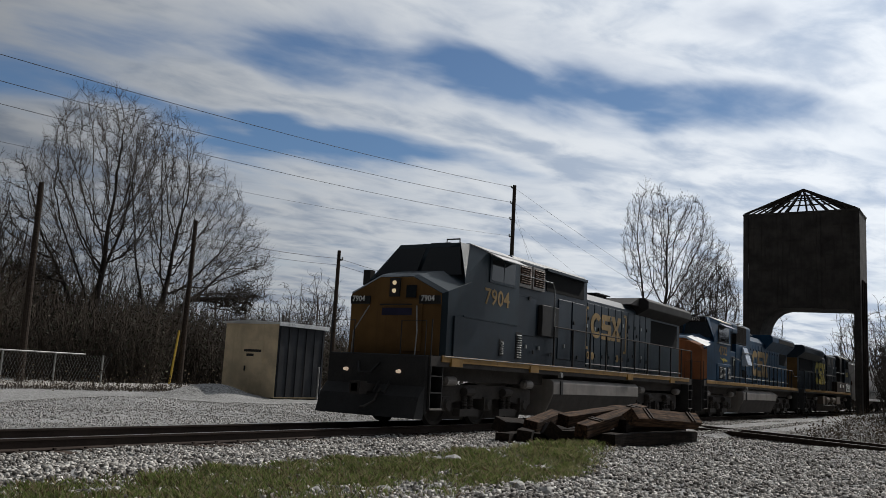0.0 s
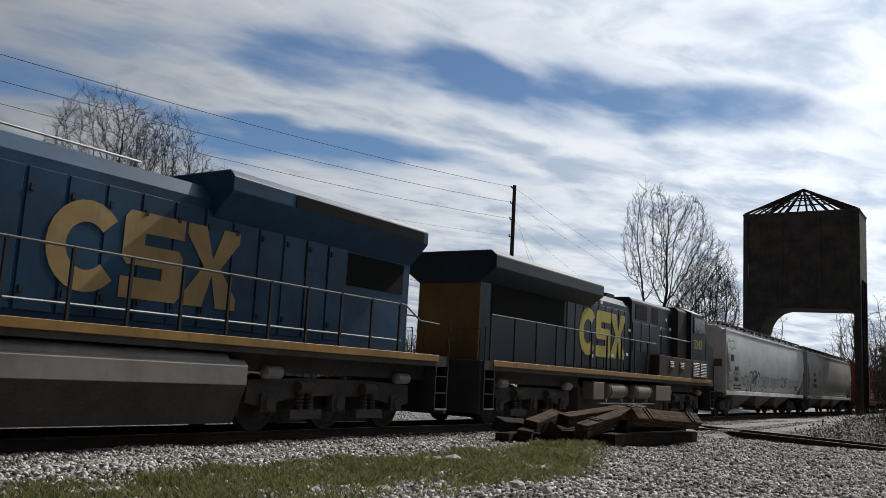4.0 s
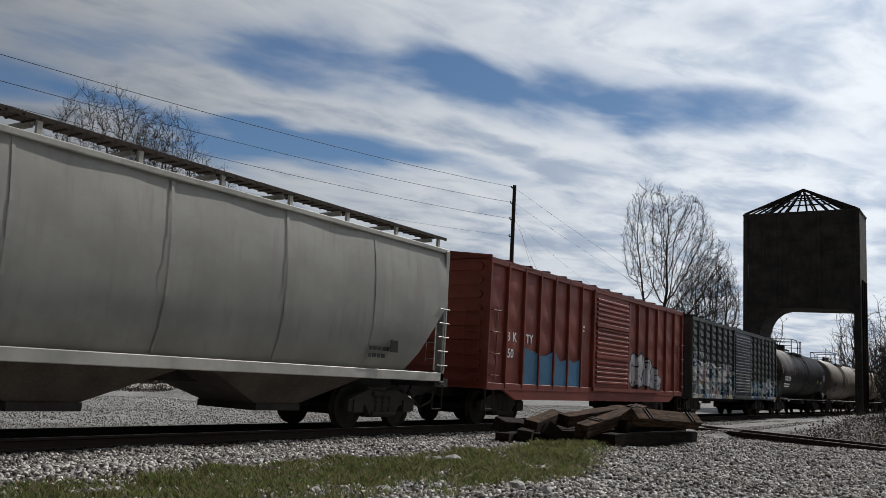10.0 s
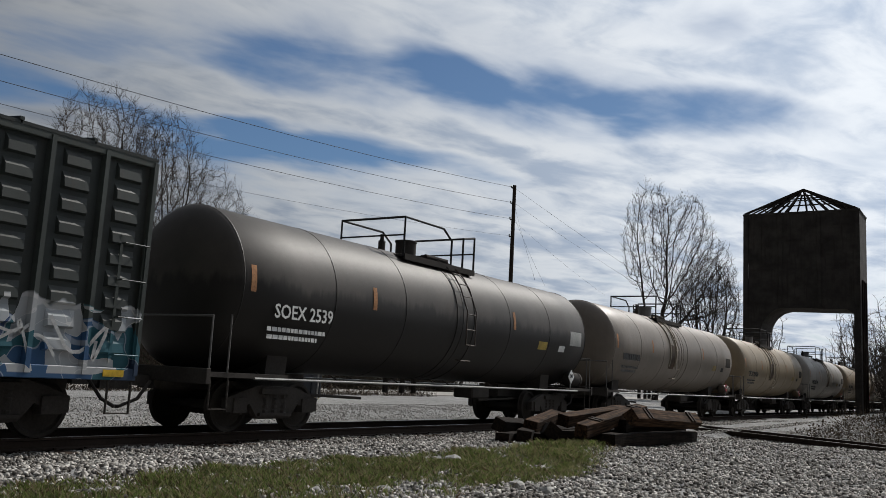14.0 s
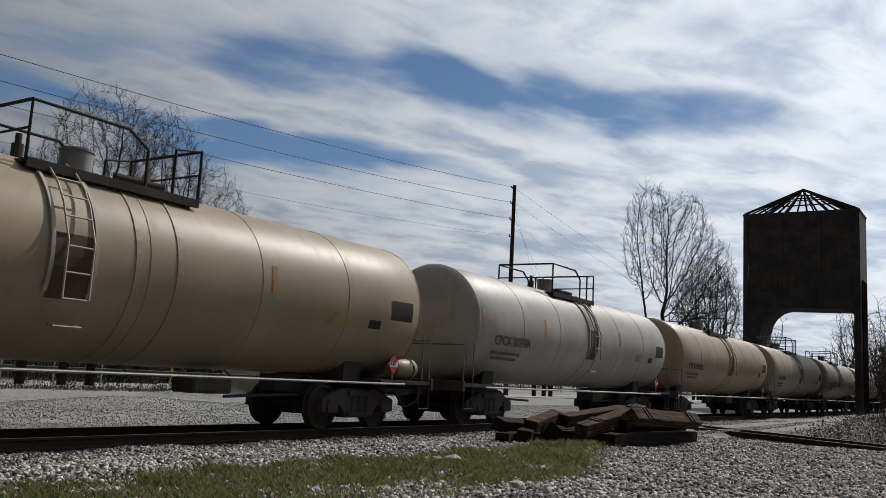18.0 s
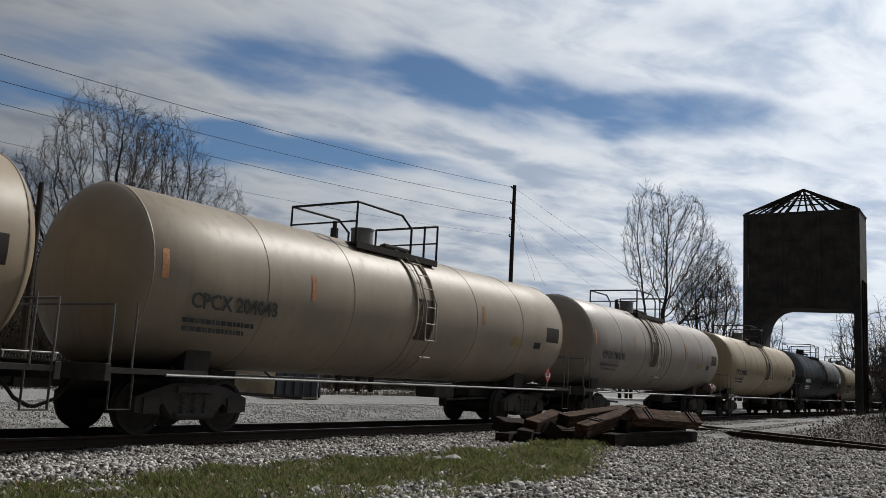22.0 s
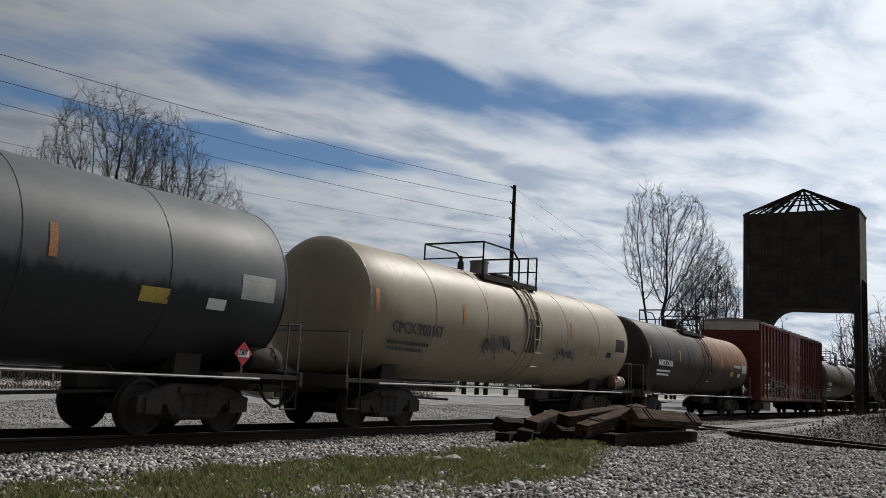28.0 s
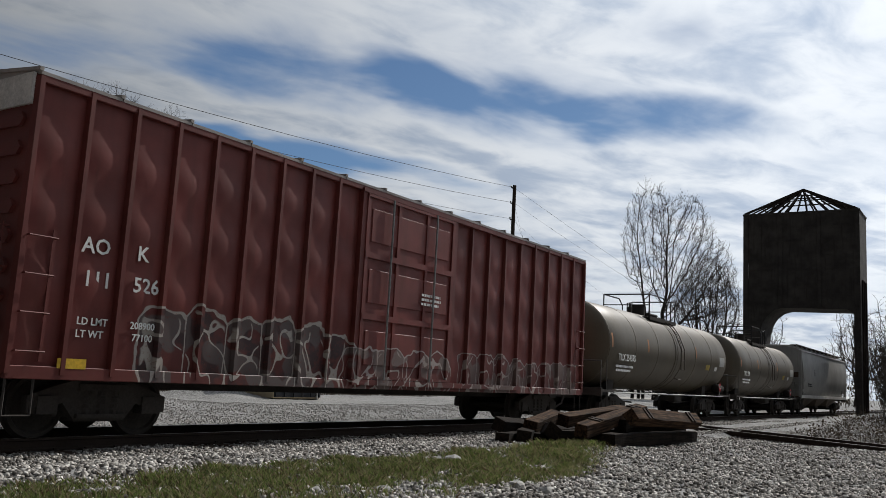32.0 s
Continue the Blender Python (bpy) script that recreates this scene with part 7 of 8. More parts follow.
def cab_windows(parent, x0, x1, z0, z1, y, frame_mat, panes=2, visor=None):
    win = part("cab_window_frame", box(B(), x0 - 0.06, x1 + 0.06, y - 0.03, y, z0 - 0.06, z1 + 0.06), frame_mat, parent)
    for i in range(panes):
        p, q = x0 + (x1 - x0) * i / panes + 0.02, x0 + (x1 - x0) * (i + 1) / panes - 0.02
        part("pane", box(B(), p, q, y - 0.036, y - 0.031, z0, z1), GLASS, win, "dark side window")
    if visor:
        part("sun_visor", prism(B(), [(y - 0.02, z1 + 0.10), (y - 0.40, z1 - 0.06), (y - 0.40, z1 - 0.04), (y - 0.02, z1 + 0.13)], x0 - 0.1, x1 + 0.05), visor, win, "pale folding sun visor")
    return win


def wide_nose(top, s, xf, xc, xr, lower, upper, face, deck, zn=3.58, zr=4.66, roof=ROOF_PALE):
    """A wide cab with a full-width nose. s=-1: nose towards -x. xf nose front, xc windscreen foot, xr cab rear (as for s=-1)."""
    X = lambda x: x * -s
    W = 1.50
    hexa = lambda x, w, zs, wt, zt: [(X(x), -w, deck), (X(x), -w, zs), (X(x), -wt, zt), (X(x), wt, zt), (X(x), w, zs), (X(x), w, deck)]
    part("nose", loft(B(), [hexa(xf, 1.38, zn - 0.42, 0.5, zn), hexa(xf + 0.12, 1.47, zn - 0.36, 0.55, zn + 0.07), hexa(xc + 0.3, W, zn - 0.02, 0.8, zn + 0.30)]), lower, top, "wide nose with a raised middle")
    part("nose_face", prism(B(), [(-1.365, deck + 0.02), (1.365, deck + 0.02), (1.365, zn - 0.43), (0.5, zn - 0.015), (-0.5, zn - 0.015), (-1.365, zn - 0.43)], X(xf) + 0.014 * s, X(xf) + 0.002 * s), face, top, "coloured nose front")
    zs, zt = zr - 0.24, zr - 0.02
    front = [(X(xc), -W + 0.02, deck), (X(xc), -W + 0.02, zn + 0.05), (X(xc + 0.55), -0.95, zt - 0.02), (X(xc + 0.55), 0.95, zt - 0.02), (X(xc), W - 0.02, zn + 0.05), (X(xc), W - 0.02, deck)]
    mid = hexa(xc + 1.0, W, zs, 0.95, zt)
    part("cab", loft(B(), [front, mid, hexa(xr, W, zs, 0.95, zt)]), upper, top)
    eave = [(-W - 0.03, zs - 0.02), (-W - 0.03, zs + 0.02), (-0.95, zt + 0.03), (0.95, zt + 0.03), (W + 0.03, zs + 0.02), (W + 0.03, zs - 0.02), (0.95, zt + 0.004), (-0.95, zt + 0.004)]
    part("cab_roof", prism(B(), eave, min(X(xc + 1.0), X(xr)), max(X(xc + 1.0), X(xr))), roof, top, "pale dusty cab roof")
    # windscreen panes on the sloped front
    h0, h1 = zn + 0.14, zt - 0.14
    span = zt - 0.02 - zn - 0.05
    for k in (-1, 1):
        quad = []
        for z, y0, y1 in ((h0, 0.06, 1.34), (h1, 0.06, 0.98)):
            x = xc + 0.55 * (z - zn - 0.05) / span - 0.012
            quad.append([(X(x), k * y0, z), (X(x), k * y1, z), (X(x + 0.008), k * y1, z), (X(x + 0.008), k * y0, z)])
        part("windscreen", loft(B(), quad), GLASS, top, "dark windscreen pane")
    part("roof_antenna", box(B(), X(xc + 1.3) - 0.25, X(xc + 1.3) + 0.25, -0.3, 0.3, zt + 0.03, zt + 0.09), STEEL_DARK, top)
    part("roof_antenna", pipe(B(), [(X(xc + 0.9), -0.7, zt), (X(xc + 0.9), -0.7, zt + 0.14), (X(xc + 0.9), -0.3, zt + 0.14), (X(xc + 0.9), -0.3, zt)], 0.02), STEEL_DARK, top)
    part("roof_antenna", rod(B(), (X(xc + 1.9), 0.1, zt), (X(xc + 1.9), 0.1, zt + 0.2), 0.015), STEEL_DARK, top)
    return X


def loco_one():
    top, L = loco_base(15.75, 37.3, "dark blue and yellow locomotive with lit headlamps leading the train", LOCO_YELLOW, -1, truck_x=6.6)
    X = wide_nose(top, -1, -9.38, -8.55, -5.75, LOCO_GREY, LOCO_GREY, NOSE_YELLOW, 1.66)
    W = 1.50
    F = -9.40                            # plane of the nose front
    housing = part("lamp_housing", box(B(), F - 0.05, F, -0.15, 0.15, 3.08, 3.54), STEEL_BLACK, top)
    for z in (3.22, 3.42):
        part("headlamp", lathe(B(), [(F - 0.08, 0.05), (F - 0.05, 0.055)], 0.0, z, 14), LAMP, housing, "lit headlamp")
    for y in (-1.05, 1.05):
        bx = part("number_board", box(B(), F - 0.05, F, y - 0.30, y + 0.30, 2.90, 3.10), STEEL_BLACK, top, "number board")
        part("number_panel", box(B(), F - 0.056, F - 0.05, y - 0.28, y + 0.28, 2.915, 3.085), BLACK, bx)
        lettering("7904", 0.20, F - 0.058, y + 0.24, 2.925, SIGN_WHITE, bx, turn=-90)
    part("nose_door", box(B(), F - 0.035, F - 0.012, -0.85, -0.15, 1.75, 3.02), NOSE_YELLOW, top, bevel=0.01)
    part("nose_window", box(B(), F - 0.05, F - 0.035, -0.66, -0.36, 3.05, 3.35), GLASS, top)
    part("nose_emblem", box(B(), F - 0.045, F - 0.036, -0.55, 0.35, 2.62, 2.80), plain("dark_blue_mark", (0.02, 0.02, 0.05)), top, "dark emblem block")
    part("nose_bar", pipe(B(), [(F - 0.06, -0.55, 2.88), (F - 0.06, 0.4, 2.88)], 0.018), STEEL_BLACK, top)
    for y in (-0.72, 0.85):
        part("ditch_lamp", lathe(B(), [(-10.14, 0.032), (-10.08, 0.045), (-10.02, 0.045)], y, 1.26, 12), LAMP_SOFT, top, "lit ditch lamp")
    part("snow_plough", prism(B(), [(-10.05, 0.2), (-10.4, 0.22), (-10.25, 0.7), (-10.02, 0.95)], -1.45, 1.45, "y"), STEEL_BLACK, top)
    part("air_hose", pipe(B(), [(-10.1, -0.5, 1.0), (-10.3, -0.5, 0.75), (-10.3, -0.2, 0.75), (-10.1, -0.2, 1.0)], 0.03), STEEL_BLACK, top)
    part("mu_hose", pipe(B(), [(-10.05, -0.15, 1.45), (-10.2, 0.0, 1.2), (-10.2, 0.35, 1.2), (-10.05, 0.5, 1.45)], 0.03), STEEL_BLACK, top)
    for k in (-1, 1):
        part("nose_handrail", pipe(B(), [(F - 0.4, 0.95 * k, 1.5), (F - 0.35, 0.95 * k, 2.2), (F - 0.08, 0.72 * k, 2.85)], 0.016), GRAB, top)
    part("mirror", box(B(), -8.5, -8.3, 1.52, 1.75, 3.5, 3.9), STEEL_BLACK, top)
    # side of the cab
    cab_windows(top, -7.35, -6.05, 3.72, 4.28, -W, LOCO_GREY, 2, ROOF_PALE)
    lettering("7904", 0.58, -7.62, -W - 0.006, 2.98, LOCO_TAN, top, squeeze=1.15)
    part("sill_line", box(B(), -8.6, -5.8, -W - 0.03, -W, 2.66, 2.70), LOCO_GREY, top)
    part("tool_box", box(B(), -9.0, -5.8, -W - 0.02, -W + 0.1, 1.68, 2.66), LOCO_NAVY, top, bevel=0.01)
    louvre(top, -6.75, -6.6, 1.85, 2.2, -W - 0.02, GRAB, 7)
    louvre(top, -5.85, -5.6, 1.8, 2.45, -W - 0.02, GRAB, 10)
    # equipment box behind the cab
    part("equipment_hood", hood(B(), -5.75, -0.75, 1.32, 1.66, 4.62, 0.12), LOCO_NAVY, top, bevel=0.02)
    for i, x in enumerate((-5.6, -4.75)):
        fr = part("grille_frame", box(B(), x, x + 0.74, -1.40, -1.32, 3.78, 4.42), plain("grille_frame_grey", (0.28, 0.26, 0.24), 0.6), top, "pale grille frame")
        part("grille_back", box(B(), x + 0.07, x + 0.67, -1.405, -1.40, 3.86, 4.36), VOID, fr)
        bm = B()
        for k in range(8):
            z = 3.88 + k * 0.06
            prism(bm, [(-1.405, z), (-1.45, z + 0.01), (-1.45, z + 0.02), (-1.405, z + 0.045)], x + 0.07, x + 0.67)
        part("grille_slats", bm, GRILLE, fr, "rust-brown slats")
    part("air_intake", box(B(), -3.75, -1.05, -1.34, -1.325, 3.85, 4.40), VOID, top, "black air intake screen")
    part("intake_lip", box(B(), -3.85, -0.95, -1.42, -1.32, 4.42, 4.50), LOCO_NAVY, top)
    for x0, x1, z0, z1 in ((-5.5, -4.4, 2.45, 3.55), (-2.9, -2.0, 1.9, 3.7), (-1.9, -0.95, 1.9, 3.7)):
        part("hood_door", box(B(), x0, x1, -1.35, -1.32, z0, z1), LOCO_NAVY, top, bevel=0.012)
    part("blower_box", box(B(), -4.2, -3.1, -1.46, -1.32, 2.5, 3.4), STEEL_BLACK, top, bevel=0.02)
    for x in (-5.0, -4.2):
        part("latch", box(B(), x, x + 0.08, -1.37, -1.34, 2.1, 2.2), GRAB, top)
    # engine hood
    part("engine_hood", hood(B(), -0.75, 9.75, 0.98, 1.66, 4.22, 0.24), LOCO_GREY, top)
    for i in range(11):
        x = -0.6 + i * 0.62
        d = part("hood_door", box(B(), x, x + 0.56, -1.005, -0.98, 1.78, 3.88), LOCO_GREY, top, bevel=0.008)
        part("door_latch", box(B(), x + 0.06, x + 0.12, -1.03, -1.005, 3.3, 3.42), GRAB if i % 3 == 0 else STEEL_BLACK, d)
        part("door_latch", box(B(), x + 0.06, x + 0.12, -1.03, -1.005, 2.1, 2.22), STEEL_BLACK, d)
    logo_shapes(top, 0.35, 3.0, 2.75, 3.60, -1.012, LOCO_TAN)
    br = box(box(box(B(), -0.15, -0.05, -1.018, -1.010, 2.35, 3.75), -0.15, 0.12, -1.018, -1.010, 3.66, 3.75), -0.15, 0.12, -1.018, -1.010, 2.35, 2.44)
    box(box(box(br, 3.45, 3.55, -1.018, -1.010, 2.35, 3.75), 3.28, 3.55, -1.018, -1.010, 3.66, 3.75), 3.28, 3.55, -1.018, -1.010, 2.35, 2.44)
    part("emblem_bracket", br, LOCO_TAN, top, "worn gold brackets")
    part("emblem_dot", lathe(lathe(B(), [(-1.018, 0.13), (-1.01, 0.13)], y=0.15, z=2.15, n=16, axis="y"), [(-1.018, 0.13), (-1.01, 0.13)], y=0.5, z=2.15, n=16, axis="y"), LOCO_TAN, top)
    part("emblem_dot", lathe(lathe(B(), [(-1.018, 0.13), (-1.01, 0.13)], y=2.7, z=2.15, n=16, axis="y"), [(-1.018, 0.13), (-1.01, 0.13)], y=3.1, z=2.15, n=16, axis="y"), LOCO_TAN, top)
    horn = B()
    for k in range(4):
        rod(horn, (0.3 + k * 0.17, -0.3, 4.38), (0.3 + k * 0.17, 0.25, 4.40), 0.05, 8, 0.11)
    box(horn, 0.25, 0.95, -0.05, 0.05, 4.2, 4.36)
    part("air_horn", horn, STEEL_BLACK, top, "black air horns")
    part("exhaust_cowl", box(box(B(), 2.1, 3.1, -0.4, 0.4, 4.22, 4.40), 2.0, 3.2, -0.5, 0.5, 4.40, 4.44), STEEL_BLACK, top)
    rnd = random.Random(4)
    for k in range(22):
        x, z = -5.5 + 10.6 * k / 21 + rnd.uniform(-0.15, 0.15), rnd.choice((1.95, 2.25, 3.0, 3.45))
        yy = -1.362 if x < -0.85 else -1.012
        part("latch", box(B(), x, x + 0.06, yy - 0.03, yy, z, z + 0.11), GRAB if k % 3 == 0 else STEEL_BLACK, top)
    part("walkway_pipe", pipe(B(), [(-0.7, -1.12, 1.86), (9.6, -1.12, 1.86)], 0.022), DULL_RAIL, top)
    part("stripe_lip", box(B(), -9.4, 9.4, -1.545, -1.531, 1.655, 1.672), GRAB, top, "bright worn deck edge")
    # radiator wings
    part("radiator", prism(B(), [(-0.95, 3.85), (-1.46, 4.12), (-1.46, 4.40), (-1.30, 4.52), (1.30, 4.52), (1.46, 4.40), (1.46, 4.12), (0.95, 3.85)], 4.6, 9.9), STEEL_BLACK, top, "overhanging radiator", bevel=0.02)
    part("radiator_slope", prism(B(), [(3.7, 4.2), (4.6, 4.2), (4.6, 4.52)], -1.1, 1.1, "y"), STEEL_BLACK, top)
    part("radiator_screen", box(B(), 5.2, 9.4, -1.0, -0.99, 2.9, 3.8), VOID, top)
    part("rear_panel", box(B(), 9.75, 9.80, -0.98, 0.98, 1.66, 4.0), NOSE_YELLOW, top, "ochre rear end")
    handrail(top, -3.4, 9.9, 2.82, 1.66, -1.47, 1.33, STEEL_DARK)
    handrail(top, -3.4, 9.9, 2.82, 1.66, 1.47, 1.9)
    part("hood_rail", pipe(B(), [(-5.7, -1.42, 4.1), (-3.5, -1.42, 4.1), (-3.42, -1.45, 3.9), (-3.42, -1.47, 2.82)], 0.018), GRAB, top)
    fuel_tank(top, -3.35, 3.65, TANK_GREY)
    for x in (-9.1, -5.0, 2.4, 7.0):
        part("jack_pad", box(B(), x, x + 0.5, -1.56, -1.5, 1.44, 1.62), LOCO_YELLOW, top)


loco_one()


def loco_two():
    top, L = loco_base(37.3, 59.85, "bright blue freight locomotive with an orange nose", LOCO_YELLOW, -1, truck_x=6.9)
    wide_nose(top, -1, -9.95, -8.75, -6.05, LOCO_BLUE, LOCO_BLUE, NOSE_ORANGE, 1.66, 3.52, roof=CREAM_ROOF)
    W = 1.50
    cap = [(-1.36, 1.7), (1.36, 1.7), (1.36, 2.98), (1.2, 3.2), (0.8, 3.36), (0, 3.46), (-0.8, 3.36), (-1.2, 3.2), (-1.36, 2.98)]
    part("nose_cap", loft(B(), [[(-10.03, y * 0.97, z) for y, z in cap], [(-9.98, y, z + 0.02) for y, z in cap], [(-9.86, y * 1.085, z + 0.05) for y, z in cap]]), NOSE_ORANGE, top, "faded orange nose cap")
    bx = part("number_board", box(B(), -8.36, -8.20, -0.95, 0.95, 4.38, 4.58), STEEL_BLACK, top)
    for y in (-0.3, 0.85):
        lettering("4732", 0.20, -8.365, y, 4.39, SIGN_WHITE, bx, turn=-90)
    cab_windows(top, -8.15, -6.45, 3.55, 4.20, -W, STEEL_BLACK, 2, LOCO_BLUE)
    part("window_sill", box(B(), -8.3, -6.3, -W - 0.08, -W, 3.40, 3.46), GRAB, top)
    lettering("4732", 0.56, -8.05, -W - 0.006, 2.80, LOCO_TAN, top, squeeze=1.22)
    bolt = [(-8.0, 2.78), (-7.3, 2.70), (-7.35, 2.78), (-6.65, 2.70), (-6.65, 2.62), (-7.15, 2.62), (-7.2, 2.52), (-7.5, 2.66)]
    part("lightning_bolt", prism(B(), bolt, -W - 0.012, -W - 0.004, "y"), LOCO_GOLD, top, "gold lightning bolt")
    part("battery_box", box(B(), -8.4, -6.1, -W - 0.03, -W, 1.70, 2.48), LOCO_BLUE, top, bevel=0.015)
    for x in (-8.05, -7.5, -6.65):
        louvre(top, x, x + 0.36, 1.82, 2.32, -W - 0.03, GRAB, 9)
    # central blower section
    part("blower_housing", hood(B(), -6.05, -4.1, 1.30, 4.12, 4.64, 0.10), LOCO_BLUE, top, bevel=0.02)
    part("hood_core", hood(B(), -6.05, -1.0, 1.02, 1.66, 4.3, 0.1), LOCO_NAVY, top)
    part("inertial_housing", hood(B(), -4.1, -2.1, 1.28, 3.62, 4.60, 0.08), STEEL_BLACK, top, bevel=0.02)
    part("stack_housing", hood(B(), -2.1, -1.0, 1.22, 3.3, 4.66, 0.12), LOCO_BLUE, top, bevel=0.02)
    part("recess_screen", box(B(), -6.0, -4.15, -1.10, -1.02, 3.2, 4.12), VOID, top, "near-black sheet in place of a dark air recess")
    for k in range(16):
        x = -4.0 + k * 0.118
        part("screen_rib", box(B(), x, x + 0.03, -1.31, -1.28, 3.70, 4.50), STEEL_DARK, top)
    for x in (-5.95, -5.0):
        door = part("blower_door", box(B(), x, x + 0.9, -1.33, -1.30, 4.16, 4.52), LOCO_BLUE, top, bevel=0.012)
        part("warning_label", box(B(), x + 0.35, x + 0.5, -1.336, -1.331, 4.32, 4.40), GRAB, door)
    part("cabinet", box(B(), -6.0, -4.2, -1.27, -1.0, 1.7, 3.2), LOCO_BLUE, top, bevel=0.02)
    for x in (-5.55, -4.85):
        part("cabinet_door", box(B(), x, x + 0.55, -1.295, -1.27, 1.85, 2.95), LOCO_NAVY, top, bevel=0.01)
    part("cabinet_screen", box(B(), -4.75, -4.4, -1.305, -1.295, 2.5, 2.85), plain("dusty_screen", (0.22, 0.25, 0.20)), top, "pale dusty notice panel")
    part("conduit", pipe(B(), [(-6.05, -1.40, 1.95), (-2.2, -1.40, 1.95)], 0.02), GRAB, top)
    part("conduit", pipe(B(), [(-0.9, -1.10, 1.95), (9.0, -1.10, 1.95)], 0.02), GRAB, top)
    part("equipment_box", box(B(), -4.2, -2.0, -1.30, -1.0, 1.7, 3.6), LOCO_BLUE, top, bevel=0.02)
    part("side_flap", prism(B(), [(-1.31, 2.55), (-1.62, 2.62), (-1.36, 3.5), (-1.31, 3.5)], -3.1, -2.2), plain("pale_flap", (0.42, 0.47, 0.55), 0.4), top, "pale propped-open panel")
    part("flap_opening", box(B(), -3.1, -2.2, -1.325, -1.30, 1.95, 2.35), VOID, top)
    part("engine_hood", hood(B(), -1.0, 9.3, 0.98, 1.66, 4.32, 0.30), LOCO_BLUE, top)
    for i in range(12):
        x = -0.8 + i * 0.66
        d = part("hood_door", box(B(), x, x + 0.60, -1.005, -0.98, 1.8, 3.85), LOCO_BLUE, top, bevel=0.008)
        for z in (2.05, 3.5):
            part("door_latch", box(B(), x + 0.05, x + 0.11, -1.03, -1.005, z, z + 0.1), STEEL_BLACK, d)
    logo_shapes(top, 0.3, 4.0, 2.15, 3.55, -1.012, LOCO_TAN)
    part("radiator", prism(B(), [(-0.98, 3.70), (-1.44, 4.18), (-1.44, 4.46), (-1.32, 4.58), (1.32, 4.58), (1.44, 4.46), (1.44, 4.18), (0.98, 3.70)], 3.3, 9.4), LOCO_BLUE, top, "overhanging radiator", bevel=0.02)
    part("radiator_screen", box(B(), 4.9, 9.2, -1.455, -1.445, 4.20, 4.44), VOID, top, "black radiator screen")
    part("side_screen", box(B(), 5.2, 9.1, -1.0, -0.99, 3.0, 3.68), VOID, top)
    part("roof_rail", pipe(B(), [(-0.6, -0.6, 4.33), (-0.6, -0.6, 4.45), (2.0, -0.6, 4.45)], 0.02), GRAB, top)
    part("air_horn", lathe(B(), [(0.2, 0.05), (0.5, 0.07), (0.8, 0.12)], 0.1, 4.42, 10), STEEL_BLACK, top)
    part("rear_panel", box(B(), 9.3, 9.36, -0.98, 0.98, 1.66, 4.1), LOCO_NAVY, top)
    part("handrail", pipe(B(), [(-5.6, -1.47, 2.90), (-4.0, -1.47, 2.78), (-3.6, -1.47, 3.20), (-1.75, -1.47, 3.22), (-1.45, -1.47, 2.74), (8.6, -1.47, 2.72), (9.2, -1.47, 2.42), (10.0, -1.47, 2.40)], 0.020), DULL_RAIL, top, "stepped bare-metal handrail")
    for k, x in enumerate((-5.2, -4.1, -3.0, -1.6, -0.6, 0.4, 1.4, 2.4, 3.4, 4.4, 5.4, 6.4, 7.4, 8.4)):
        part("stanchion", rod(B(), (x, -1.47, 1.66), (x, -1.47, 3.2 if k == 2 else 2.74), 0.032, 4), STEEL_BLACK, top)
    handrail(top, -5.6, 10.0, 2.72, 1.66, 1.47, 2.0)
    t = fuel_tank(top, -3.4, 4.0, TANK_GREY)
    part("air_tank", lathe(B(), [(-3.0, 0.05), (-2.95, 0.18), (3.6, 0.18), (3.65, 0.05)], -1.25, 1.22, 16), TANK_GREY, t, smooth=True)


loco_two()


